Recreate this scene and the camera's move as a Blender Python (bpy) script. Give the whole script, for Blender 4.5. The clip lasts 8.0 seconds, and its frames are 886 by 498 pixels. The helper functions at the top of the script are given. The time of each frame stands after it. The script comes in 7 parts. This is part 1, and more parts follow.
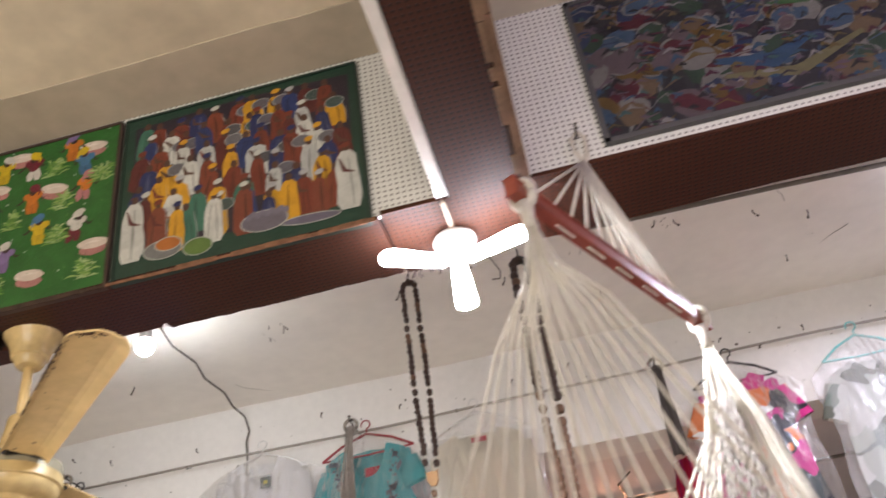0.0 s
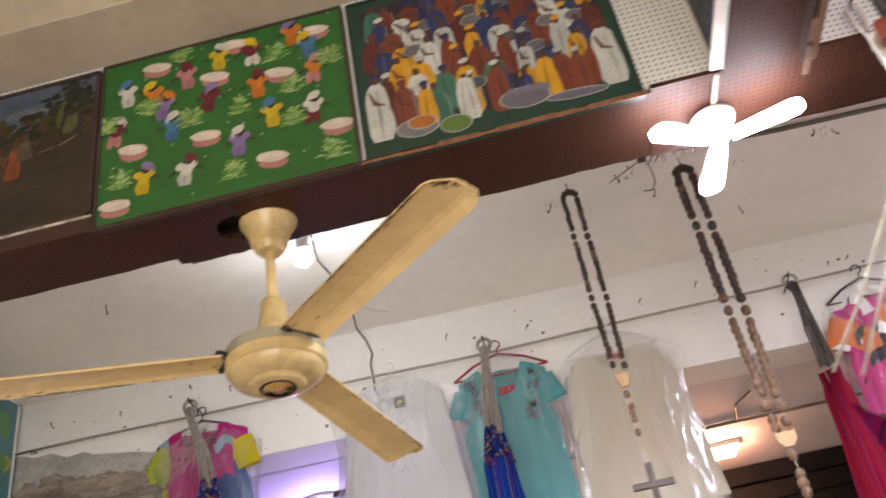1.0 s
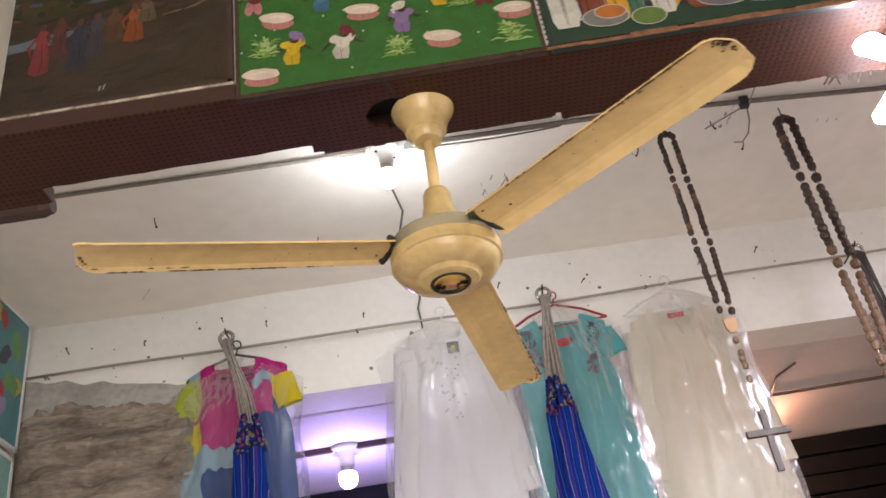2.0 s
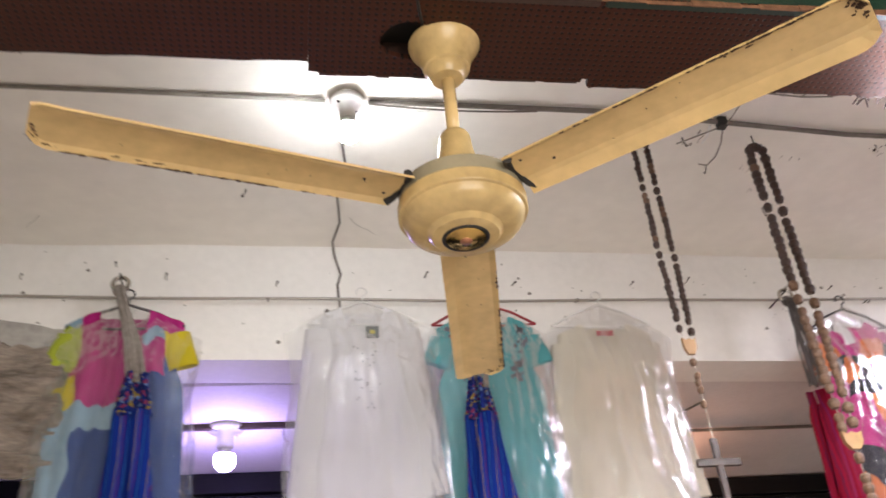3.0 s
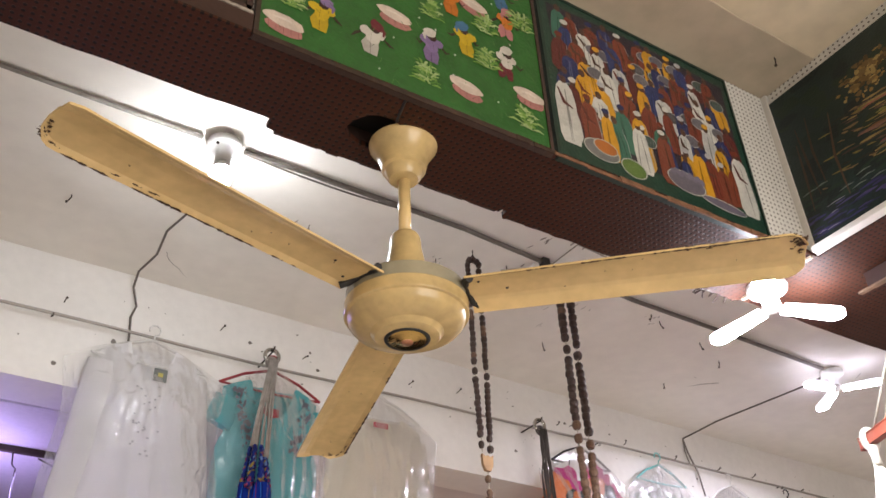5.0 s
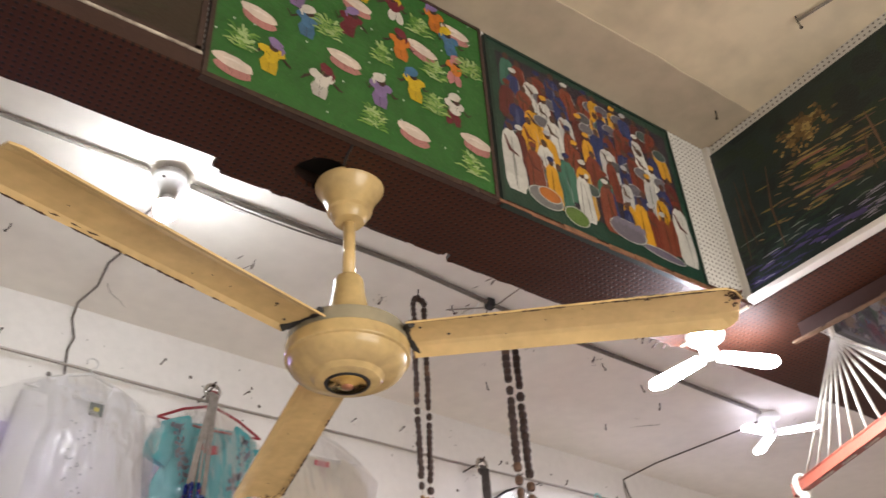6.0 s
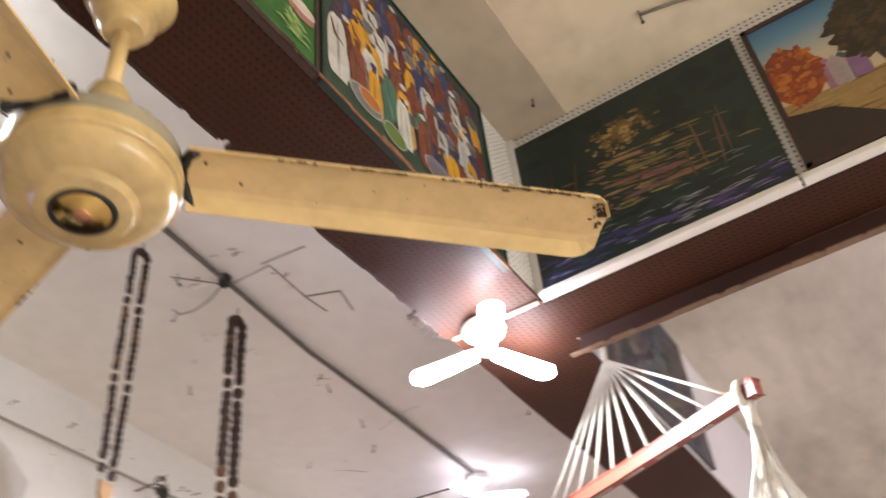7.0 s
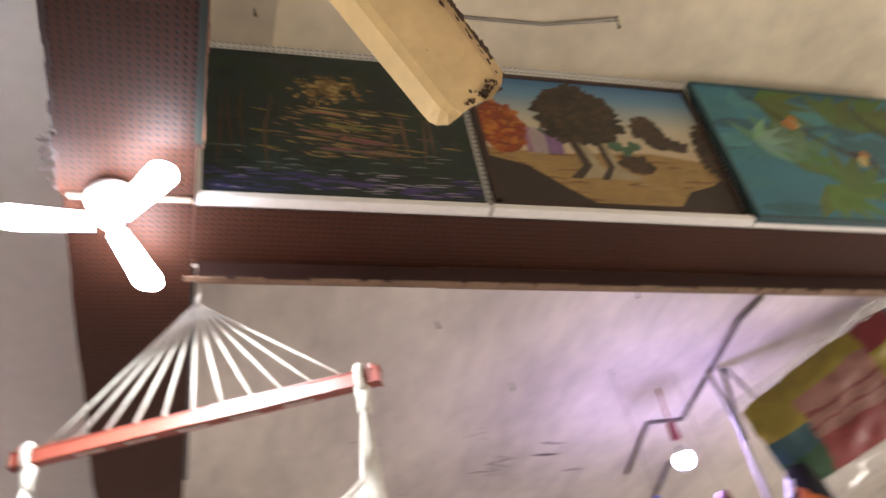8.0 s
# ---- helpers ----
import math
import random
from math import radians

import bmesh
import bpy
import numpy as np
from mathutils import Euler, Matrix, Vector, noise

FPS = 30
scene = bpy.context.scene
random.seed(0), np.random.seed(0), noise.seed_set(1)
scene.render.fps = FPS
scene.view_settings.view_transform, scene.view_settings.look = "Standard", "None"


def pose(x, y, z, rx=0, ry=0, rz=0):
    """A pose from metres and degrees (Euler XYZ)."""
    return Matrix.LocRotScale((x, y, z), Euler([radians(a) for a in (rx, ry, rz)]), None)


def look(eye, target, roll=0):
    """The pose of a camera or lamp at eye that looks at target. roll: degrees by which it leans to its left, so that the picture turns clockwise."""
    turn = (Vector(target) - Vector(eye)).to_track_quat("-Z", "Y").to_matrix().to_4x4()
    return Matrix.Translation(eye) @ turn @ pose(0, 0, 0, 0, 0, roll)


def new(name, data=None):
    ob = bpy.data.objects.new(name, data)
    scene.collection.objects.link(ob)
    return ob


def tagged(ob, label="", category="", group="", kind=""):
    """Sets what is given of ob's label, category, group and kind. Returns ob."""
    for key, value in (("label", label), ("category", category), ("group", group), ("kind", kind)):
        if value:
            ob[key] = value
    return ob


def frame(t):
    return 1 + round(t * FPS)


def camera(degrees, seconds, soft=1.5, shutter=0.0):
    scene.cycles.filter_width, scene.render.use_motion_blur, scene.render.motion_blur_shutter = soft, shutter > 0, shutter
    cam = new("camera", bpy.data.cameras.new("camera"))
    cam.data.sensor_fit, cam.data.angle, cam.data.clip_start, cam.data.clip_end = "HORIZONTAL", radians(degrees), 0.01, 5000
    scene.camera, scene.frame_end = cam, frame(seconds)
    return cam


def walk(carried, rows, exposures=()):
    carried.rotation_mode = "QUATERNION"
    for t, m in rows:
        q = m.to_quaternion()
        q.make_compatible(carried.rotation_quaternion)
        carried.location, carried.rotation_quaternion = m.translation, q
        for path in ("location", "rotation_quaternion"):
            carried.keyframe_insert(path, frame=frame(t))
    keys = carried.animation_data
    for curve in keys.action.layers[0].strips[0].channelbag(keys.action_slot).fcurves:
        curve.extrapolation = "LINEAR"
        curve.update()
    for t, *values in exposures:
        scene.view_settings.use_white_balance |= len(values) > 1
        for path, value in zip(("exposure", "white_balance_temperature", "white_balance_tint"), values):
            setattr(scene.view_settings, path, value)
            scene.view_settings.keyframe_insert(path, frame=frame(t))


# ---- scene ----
cam = camera(52.0, 8.0, soft=1.5, shutter=0.4)
PATH = [
    (0, (-0.025, 0.109, 1.694), (-0.242, 1.72, 2.859), -9.0),
    (0.5, (-0.384, 0.094, 1.666), (-0.577, 1.733, 2.797), -10.1),
    (1, (-0.777, 0.114, 1.641), (-0.925, 1.777, 2.741), -10.7),
    (1.5, (-1.131, 0.219, 1.603), (-1.219, 1.891, 2.697), -10.7),
    (1.7, (-1.229, 0.255, 1.61), (-1.281, 1.935, 2.684), -10.2),
    (2.8, (-1.624, 0.507, 1.719), (-1.391, 2.193, 2.771), -6.4),
    (3, (-1.642, 0.59, 1.712), (-1.326, 2.259, 2.767), -5.6),
    (3.5, (-1.691, 0.708, 1.755), (-1.153, 2.298, 2.841), -3.9),
    (4, (-1.87, 0.684, 1.74), (-1.159, 2.185, 2.854), -2.5),
    (4.5, (-2.014, 0.678, 1.745), (-1.167, 2.095, 2.874), -2.5),
    (5.8, (-2.11, 0.605, 1.777), (-1.157, 1.922, 2.942), -3.4),
    (6, (-2.087, 0.624, 1.773), (-1.108, 1.902, 2.959), -3.7),
    (6.5, (-1.991, 0.819, 1.742), (-0.845, 1.889, 2.984), -5.2),
    (7, (-1.848, 1.134, 1.752), (-0.502, 1.846, 3.048), -7.1),
    (7.5, (-1.739, 1.483, 1.725), (-0.229, 1.615, 3.03), -10.2),
    (8, (-1.585, 1.767, 1.694), (-0.152, 1.221, 2.978), -12.0),
]
walk(cam, [(t, look(eye, target, roll)) for t, eye, target, roll in PATH], [(0, 0.14), (0.5, 0.28), (1.0, 0.2), (1.5, 0.24), (3.0, 0.32), (3.5, 0.24), (4.0, 0.1), (4.5, 0.14), (6.0, 0.22), (6.5, 0.24), (7.0, 0.42), (7.5, 0.5), (8.0, 0.18)])

# ---- light ----
world = bpy.data.worlds.new("world")
scene.world = world
world.use_nodes = True
wn = world.node_tree.nodes
sky = wn.new("ShaderNodeTexSky")
sky.sky_type, sky.sun_disc, sky.sun_elevation, sky.sun_rotation = "NISHITA", False, radians(40), radians(200)
world.node_tree.links.new(sky.outputs[0], wn["Background"].inputs[0])
wn["Background"].inputs[1].default_value = 0.08

front = bpy.data.lights.new("shopfront_daylight", "AREA")
front.shape, front.size, front.size_y, front.energy, front.color = "RECTANGLE", 3.6, 2.1, 162, (1.0, 0.925, 0.84)
front_ob = new("shopfront_daylight", front)
front_ob.matrix_basis = look((-0.6, -3.45, 1.25), (-0.6, 0, 1.6))

BULB, BLADE, PURPLE, WARM = 215, 520, 250, 270


# ---- materials ----
def surf(name, base, rough=0.6, metal=0.0, var=0.2, big=3.0, fine=60.0, bump=0.15, dark=None, spec=0.5, stretch=(1, 1, 1)):
    """A plain surface with variation at two scales and fine relief."""
    m = bpy.data.materials.new(name)
    m.use_nodes = True
    nt = m.node_tree
    n, l = nt.nodes, nt.links
    b = n["Principled BSDF"]
    co = n.new("ShaderNodeTexCoord")
    mp = n.new("ShaderNodeMapping")
    mp.inputs["Scale"].default_value = stretch
    l.new(co.outputs["Object"], mp.inputs[0])
    n1, n2 = n.new("ShaderNodeTexNoise"), n.new("ShaderNodeTexNoise")
    for q, s, d in ((n1, big, 5), (n2, fine, 4)):
        q.inputs["Scale"].default_value = s
        q.inputs["Detail"].default_value = d
        l.new(mp.outputs[0], q.inputs["Vector"])
    mix = n.new("ShaderNodeMix")
    mix.data_type = "RGBA"
    dk = dark or tuple(c * (1 - var) for c in base)
    mix.inputs["A"].default_value = (*dk, 1)
    mix.inputs["B"].default_value = (*base, 1)
    ramp = n.new("ShaderNodeMapRange")
    ramp.inputs["From Min"].default_value, ramp.inputs["From Max"].default_value = 0.3, 0.62
    add = n.new("ShaderNodeMath")
    add.operation = "MULTIPLY_ADD"
    add.inputs[1].default_value = 0.35
    l.new(n2.outputs[0], add.inputs[0])
    sub = n.new("ShaderNodeMath")
    sub.operation = "MULTIPLY"
    sub.inputs[1].default_value = 0.65
    l.new(n1.outputs[0], sub.inputs[0])
    l.new(sub.outputs[0], add.inputs[2])
    l.new(add.outputs[0], ramp.inputs[0])
    l.new(ramp.outputs[0], mix.inputs["Factor"])
    l.new(mix.outputs["Result"], b.inputs["Base Color"])
    b.inputs["Roughness"].default_value = rough
    b.inputs["Metallic"].default_value = metal
    b.inputs["Specular IOR Level"].default_value = spec
    bp = n.new("ShaderNodeBump")
    bp.inputs["Strength"].default_value = bump
    bp.inputs["Distance"].default_value = 0.004
    l.new(n2.outputs[0], bp.inputs["Height"])
    l.new(bp.outputs[0], b.inputs["Normal"])
    return m


def math_node(nt, op, a, b=None, c=None):
    q = nt.nodes.new("ShaderNodeMath")
    q.operation = op
    for i, v in enumerate((a, b, c)):
        if v is None:
            continue
        if isinstance(v, (int, float)):
            q.inputs[i].default_value = v
        else:
            nt.links.new(v, q.inputs[i])
    return q.outputs[0]


def pegboard(name, base, axes, pitch=0.0155, hole=0.0036, rough=0.4, inside=(0.01, 0.008, 0.007), **kw):
    """Perforated hardboard: a grid of small dark holes, sunk."""
    m = surf(name, base, rough, **kw)
    nt = m.node_tree
    n, l = nt.nodes, nt.links
    b = n["Principled BSDF"]
    co = n.new("ShaderNodeTexCoord")
    sp = n.new("ShaderNodeSeparateXYZ")
    l.new(co.outputs["Object"], sp.inputs[0])
    d = []
    for a in axes:
        f = math_node(nt, "FRACT", math_node(nt, "DIVIDE", sp.outputs[a], pitch))
        d.append(math_node(nt, "POWER", math_node(nt, "SUBTRACT", f, 0.5), 2.0))
    dist = math_node(nt, "SQRT", math_node(nt, "ADD", d[0], d[1]))
    mask = n.new("ShaderNodeMapRange")
    r = hole / pitch
    mask.inputs["From Min"].default_value, mask.inputs["From Max"].default_value = r * 0.85, r * 1.15
    l.new(dist, mask.inputs[0])
    old = b.inputs["Base Color"].links[0].from_socket
    mix = n.new("ShaderNodeMix")
    mix.data_type = "RGBA"
    mix.inputs["A"].default_value = (*inside, 1)
    l.new(old, mix.inputs["B"])
    l.new(mask.outputs[0], mix.inputs["Factor"])
    l.new(mix.outputs["Result"], b.inputs["Base Color"])
    bp = n.new("ShaderNodeBump")
    bp.inputs["Strength"].default_value = 0.5
    bp.inputs["Distance"].default_value = 0.002
    l.new(mask.outputs[0], bp.inputs["Height"])
    l.new(b.inputs["Normal"].links[0].from_socket, bp.inputs["Normal"])
    l.new(bp.outputs[0], b.inputs["Normal"])
    return m


def glow(name, colour, strength):
    m = bpy.data.materials.new(name)
    m.use_nodes = True
    b = m.node_tree.nodes["Principled BSDF"]
    b.inputs["Base Color"].default_value = (0.9, 0.9, 0.9, 1)
    b.inputs["Emission Color"].default_value = (*colour, 1)
    b.inputs["Emission Strength"].default_value = strength
    return m


def film_plastic(name, haze=0.2, tint=(0.9, 0.9, 0.92)):
    """Thin clear garment bag: mostly see-through, crinkled, glossy."""
    m = bpy.data.materials.new(name)
    m.use_nodes = True
    nt = m.node_tree
    n, l = nt.nodes, nt.links
    b = n["Principled BSDF"]
    b.inputs["Base Color"].default_value = (*tint, 1)
    b.inputs["Roughness"].default_value = 0.2
    b.inputs["Specular IOR Level"].default_value = 1.0
    co, mp, nz = n.new("ShaderNodeTexCoord"), n.new("ShaderNodeMapping"), n.new("ShaderNodeTexNoise")
    mp.inputs["Scale"].default_value = (24, 24, 13)
    nz.inputs["Scale"].default_value, nz.inputs["Detail"].default_value, nz.inputs["Distortion"].default_value = 1.0, 4.0, 0.9
    l.new(co.outputs["Object"], mp.inputs[0])
    l.new(mp.outputs[0], nz.inputs["Vector"])
    bp = n.new("ShaderNodeBump")
    bp.inputs["Strength"].default_value, bp.inputs["Distance"].default_value = 0.7, 0.012
    l.new(nz.outputs[0], bp.inputs["Height"])
    l.new(bp.outputs[0], b.inputs["Normal"])
    clear, gloss, mx, mx2 = (n.new(k) for k in ("ShaderNodeBsdfTransparent", "ShaderNodeBsdfGlossy", "ShaderNodeMixShader", "ShaderNodeMixShader"))
    gloss.inputs["Roughness"].default_value = 0.16
    l.new(bp.outputs[0], gloss.inputs["Normal"])
    mx.inputs[0].default_value = haze
    l.new(clear.outputs[0], mx.inputs[1])
    l.new(b.outputs[0], mx.inputs[2])
    fr = n.new("ShaderNodeFresnel")
    fr.inputs[0].default_value = 1.5
    l.new(bp.outputs[0], fr.inputs["Normal"])
    l.new(math_node(nt, "MULTIPLY", fr.outputs[0], 0.45), mx2.inputs[0])
    l.new(mx.outputs[0], mx2.inputs[1])
    l.new(gloss.outputs[0], mx2.inputs[2])
    l.new(mx2.outputs[0], n["Material Output"].inputs["Surface"])
    return m


def banded(name, stops, axis, width, rough=0.8, wobble=0.0):
    """Woven cloth with stripes that repeat along one axis: stops of (place, colour)."""
    m = surf(name, (0.5, 0.5, 0.5), rough, fine=300, bump=0.5, spec=0.12)
    nt = m.node_tree
    n, l = nt.nodes, nt.links
    co, sp = n.new("ShaderNodeTexCoord"), n.new("ShaderNodeSeparateXYZ")
    l.new(co.outputs["Object"], sp.inputs[0])
    nz = n.new("ShaderNodeTexNoise")
    nz.inputs["Scale"].default_value = 6
    l.new(co.outputs["Object"], nz.inputs["Vector"])
    pos = math_node(nt, "MULTIPLY_ADD", nz.outputs[0], wobble, sp.outputs[axis])
    f = math_node(nt, "FRACT", math_node(nt, "DIVIDE", pos, width))
    rp = n.new("ShaderNodeValToRGB")
    rp.color_ramp.interpolation = "CONSTANT"
    e = rp.color_ramp.elements
    while len(e) < len(stops):
        e.new(0.5)
    for q, (p, c) in zip(e, stops):
        q.position, q.color = p, (*c, 1)
    l.new(f, rp.inputs[0])
    l.new(rp.outputs[0], n["Principled BSDF"].inputs["Base Color"])
    return m


def patches(name, colours, scale, rough=0.7, stretch=(1, 1, 1)):
    """Printed cloth of large soft-edged patches."""
    m = surf(name, (0.5, 0.5, 0.5), rough, fine=250, bump=0.3, spec=0.2)
    nt = m.node_tree
    n, l = nt.nodes, nt.links
    co, mp, nz, vo = (n.new("ShaderNode" + k) for k in ("TexCoord", "Mapping", "TexNoise", "TexVoronoi"))
    mp.inputs["Scale"].default_value = stretch
    nz.inputs["Scale"].default_value = 7
    l.new(co.outputs["Object"], nz.inputs["Vector"])
    mixv = n.new("ShaderNodeMix")
    mixv.data_type = "VECTOR"
    mixv.inputs["Factor"].default_value = 0.12
    l.new(co.outputs["Object"], mixv.inputs["A"])
    l.new(nz.outputs["Color"], mixv.inputs["B"])
    l.new(mixv.outputs["Result"], mp.inputs[0])
    vo.inputs["Scale"].default_value = scale
    l.new(mp.outputs[0], vo.inputs["Vector"])
    sp = n.new("ShaderNodeSeparateColor")
    l.new(vo.outputs["Color"], sp.inputs[0])
    rp = n.new("ShaderNodeValToRGB")
    rp.color_ramp.interpolation = "CONSTANT"
    e = rp.color_ramp.elements
    while len(e) < len(colours):
        e.new(0.5)
    for i, (q, c) in enumerate(zip(e, colours)):
        q.position, q.color = i / len(colours), (*c, 1)
    l.new(sp.outputs[0], rp.inputs[0])
    l.new(rp.outputs[0], n["Principled BSDF"].inputs["Base Color"])
    return m


PAINTS = {}


def paint(c, rough=0.45):
    key = (tuple(round(v, 3) for v in c), rough)
    if key not in PAINTS:
        PAINTS[key] = surf("oil_paint", tuple(0.8 * q for q in c), rough, var=0.3, big=25, fine=180, bump=0.35)
    return PAINTS[key]


CEIL = surf("ceiling_plaster", (0.86, 0.82, 0.75), 0.75, var=0.14, big=1.1, fine=14, bump=0.12)
WALL = surf("whitewash", (0.82, 0.8, 0.77), 0.7, var=0.12, big=2.2, fine=30, bump=0.25)
DIRTY = surf("stained_plaster", (0.62, 0.58, 0.5), 0.8, var=0.35, big=1.3, fine=18, bump=0.25)
CREAMCEIL = surf("cream_ceiling", (0.76, 0.66, 0.49), 0.75, var=0.36, big=1.9, fine=12, bump=0.12)
SMEARED = surf("smeared_plaster", (0.60, 0.55, 0.46), 0.8, big=1.3, fine=6, bump=0.08, dark=(0.36, 0.325, 0.28), stretch=(1.0, 2.6, 1))
ROOM = surf("room_plaster", (0.7, 0.65, 0.58), 0.8, var=0.15)
TILE = surf("floor_tile", (0.58, 0.52, 0.44), 0.35, var=0.15, big=4)
BROWN_Z = pegboard("brown_pegboard", (0.060, 0.020, 0.0105), (0, 1), rough=0.55, spec=0.2, var=0.3, big=4, fine=90, bump=0.1)
WHITE_Y = pegboard("white_pegboard_wall", (0.72, 0.71, 0.68), (0, 2), rough=0.5, var=0.1, inside=(0.12, 0.11, 0.1), hole=0.0032)
WHITE_X = pegboard("white_pegboard_cross", (0.72, 0.71, 0.68), (1, 2), rough=0.5, var=0.1, inside=(0.12, 0.11, 0.1), hole=0.0032)
BROWN_P = surf("brown_hardboard", (0.046, 0.018, 0.013), 0.55, var=0.35, big=5, fine=90, bump=0.15)
BATTEN = surf("grimy_batten", (0.24, 0.15, 0.095), 0.7, var=0.5, big=12, fine=90, bump=0.4)
DARKWOOD = surf("dark_wood", (0.05, 0.026, 0.02), 0.6, var=0.4, big=10, fine=80, bump=0.4)
TRIMWOOD = surf("weathered_trim", (0.5, 0.4, 0.3), 0.65, var=0.4, big=14, fine=90, bump=0.4)
CREAM = surf("cream_enamel", (0.79, 0.575, 0.27), 0.25, var=0.26, big=7, fine=40, bump=0.03)
# stained older cream; its darker tone also puts shade on the motor housing
CREAM_D = surf("aged_shaded_cream_enamel", (0.68, 0.50, 0.23), 0.26, var=0.38, big=13, fine=40, bump=0.03)
SILVER = surf("dull_band", (0.46, 0.42, 0.30), 0.25, metal=0.3, var=0.25, big=14)
RUST = surf("rust_and_grime", (0.10, 0.055, 0.03), 0.9, var=0.6, big=40, fine=150, bump=0.8)
BRASS = surf("brass", (0.75, 0.5, 0.16), 0.2, metal=1.0, var=0.2)
COPPER = surf("copper_badge", (0.6, 0.28, 0.16), 0.3, metal=0.8)
BLACK = surf("black_rubber", (0.015, 0.014, 0.013), 0.6, bump=0.1)
CHROME = surf("tarnished_chrome", (0.55, 0.53, 0.5), 0.18, metal=1.0, var=0.2)
IRON = surf("old_iron", (0.07, 0.055, 0.045), 0.6, metal=0.6, var=0.4)
WIRE = surf("galvanised_wire", (0.42, 0.39, 0.35), 0.45, metal=0.7, var=0.3)
CABLE = surf("dusty_cable", (0.16, 0.14, 0.12), 0.7, var=0.4)
CONDUIT = surf("painted_conduit", (0.30, 0.27, 0.23), 0.6, var=0.4, big=12)
CONDUIT_D = surf("dark_conduit", (0.19, 0.165, 0.14), 0.6, var=0.4, big=12)
PORCELAIN = surf("white_plastic", (0.8, 0.79, 0.76), 0.35, var=0.06)
BEAD = surf("dark_wood_bead", (0.05, 0.024, 0.016), 0.55, var=0.5, big=60, fine=200, bump=0.3)
BEAD_L = surf("worn_wood_bead", (0.15, 0.08, 0.045), 0.6, var=0.4, big=60, fine=200, bump=0.3)
TAN = surf("tan_wood", (0.42, 0.24, 0.11), 0.5, var=0.3, big=20)
CORD = surf("pale_cord", (0.62, 0.58, 0.5), 0.9, var=0.25, big=40, fine=400, bump=0.6)
TWINE = surf("thin_twine", (0.45, 0.4, 0.33), 0.9)
ROPE_G = surf("grey_rope", (0.33, 0.29, 0.26), 0.85, var=0.4, big=50, fine=300, bump=0.5)
REDWOOD = surf("red_stained_wood", (0.30, 0.07, 0.045), 0.35, var=0.35, big=7, fine=60, bump=0.1, stretch=(1, 0.3, 3))
ROCK = surf("crumbling_masonry", (0.33, 0.275, 0.23), 0.95, dark=(0.075, 0.058, 0.045), big=6, fine=38, bump=1.0, stretch=(0.6, 1, 2.8))
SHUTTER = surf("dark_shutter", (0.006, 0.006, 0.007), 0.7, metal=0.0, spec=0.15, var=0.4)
BAG = film_plastic("clear_bag", 0.11)
BAG2 = film_plastic("cloudy_bag", 0.2)
WHITECLOTH = surf("white_cotton", (0.80, 0.79, 0.80), 0.85, var=0.08, big=12, fine=400, bump=0.35)
CREAMCLOTH = surf("ivory_cotton", (0.74, 0.69, 0.57), 0.85, var=0.1, big=12, fine=400, bump=0.35)
TEALCLOTH = surf("aqua_cotton", (0.12, 0.43, 0.46), 0.8, var=0.15, big=12, fine=400, bump=0.35)
LACE = surf("grey_lace_print", (0.16, 0.17, 0.2), 0.85)
BAG3 = film_plastic("thin_clear_bag", 0.05)
DARKPRINT = patches("dark_flower_print", [(0.02, 0.02, 0.025), (0.5, 0.03, 0.2), (0.6, 0.17, 0.05), (0.7, 0.7, 0.7), (0.03, 0.045, 0.045), (0.45, 0.03, 0.2), (0.015, 0.015, 0.02)], 12)
LILAC = patches("lilac_print", [(0.35, 0.1, 0.5), (0.7, 0.7, 0.75), (0.25, 0.2, 0.6), (0.75, 0.75, 0.78), (0.1, 0.3, 0.6)], 9)
PALEGREEN = patches("pale_lace", [(0.55, 0.6, 0.55), (0.3, 0.36, 0.33), (0.72, 0.74, 0.72), (0.2, 0.22, 0.19)], 14)
BLUEWEAVE = banded("blue_weave", [(0, (0.003, 0.02, 0.20)), (0.34, (0.30, 0.20, 0.03)), (0.38, (0.003, 0.03, 0.26)), (0.58, (0.14, 0.012, 0.04)), (0.62, (0.002, 0.015, 0.17)), (0.85, (0.02, 0.12, 0.36)), (0.89, (0.002, 0.012, 0.13))], 0, 0.05, wobble=0.02)
BEADWEAVE = patches("knotted_blue_cord", [(0.003, 0.010, 0.10), (0.004, 0.016, 0.16), (0.003, 0.008, 0.07), (0.16, 0.02, 0.07), (0.003, 0.008, 0.08), (0.003, 0.014, 0.14), (0.10, 0.17, 0.34), (0.003, 0.012, 0.12), (0.2, 0.14, 0.03), (0.003, 0.010, 0.10)], 85)
REDWEAVE = banded("crimson_weave", [(0, (0.24, 0.005, 0.025)), (0.42, (0.03, 0.02, 0.08)), (0.46, (0.27, 0.006, 0.03)), (0.66, (0.10, 0.004, 0.025)), (0.72, (0.22, 0.006, 0.03)), (0.92, (0.15, 0.015, 0.09))], 0, 0.06, wobble=0.02)
MAGENTA = banded("magenta_weave", [(0, (0.27, 0.006, 0.096)), (0.45, (0.036, 0.018, 0.072)), (0.55, (0.3, 0.009, 0.12)), (0.8, (0.12, 0.03, 0.15)), (0.88, (0.27, 0.006, 0.09))], 2, 0.05)

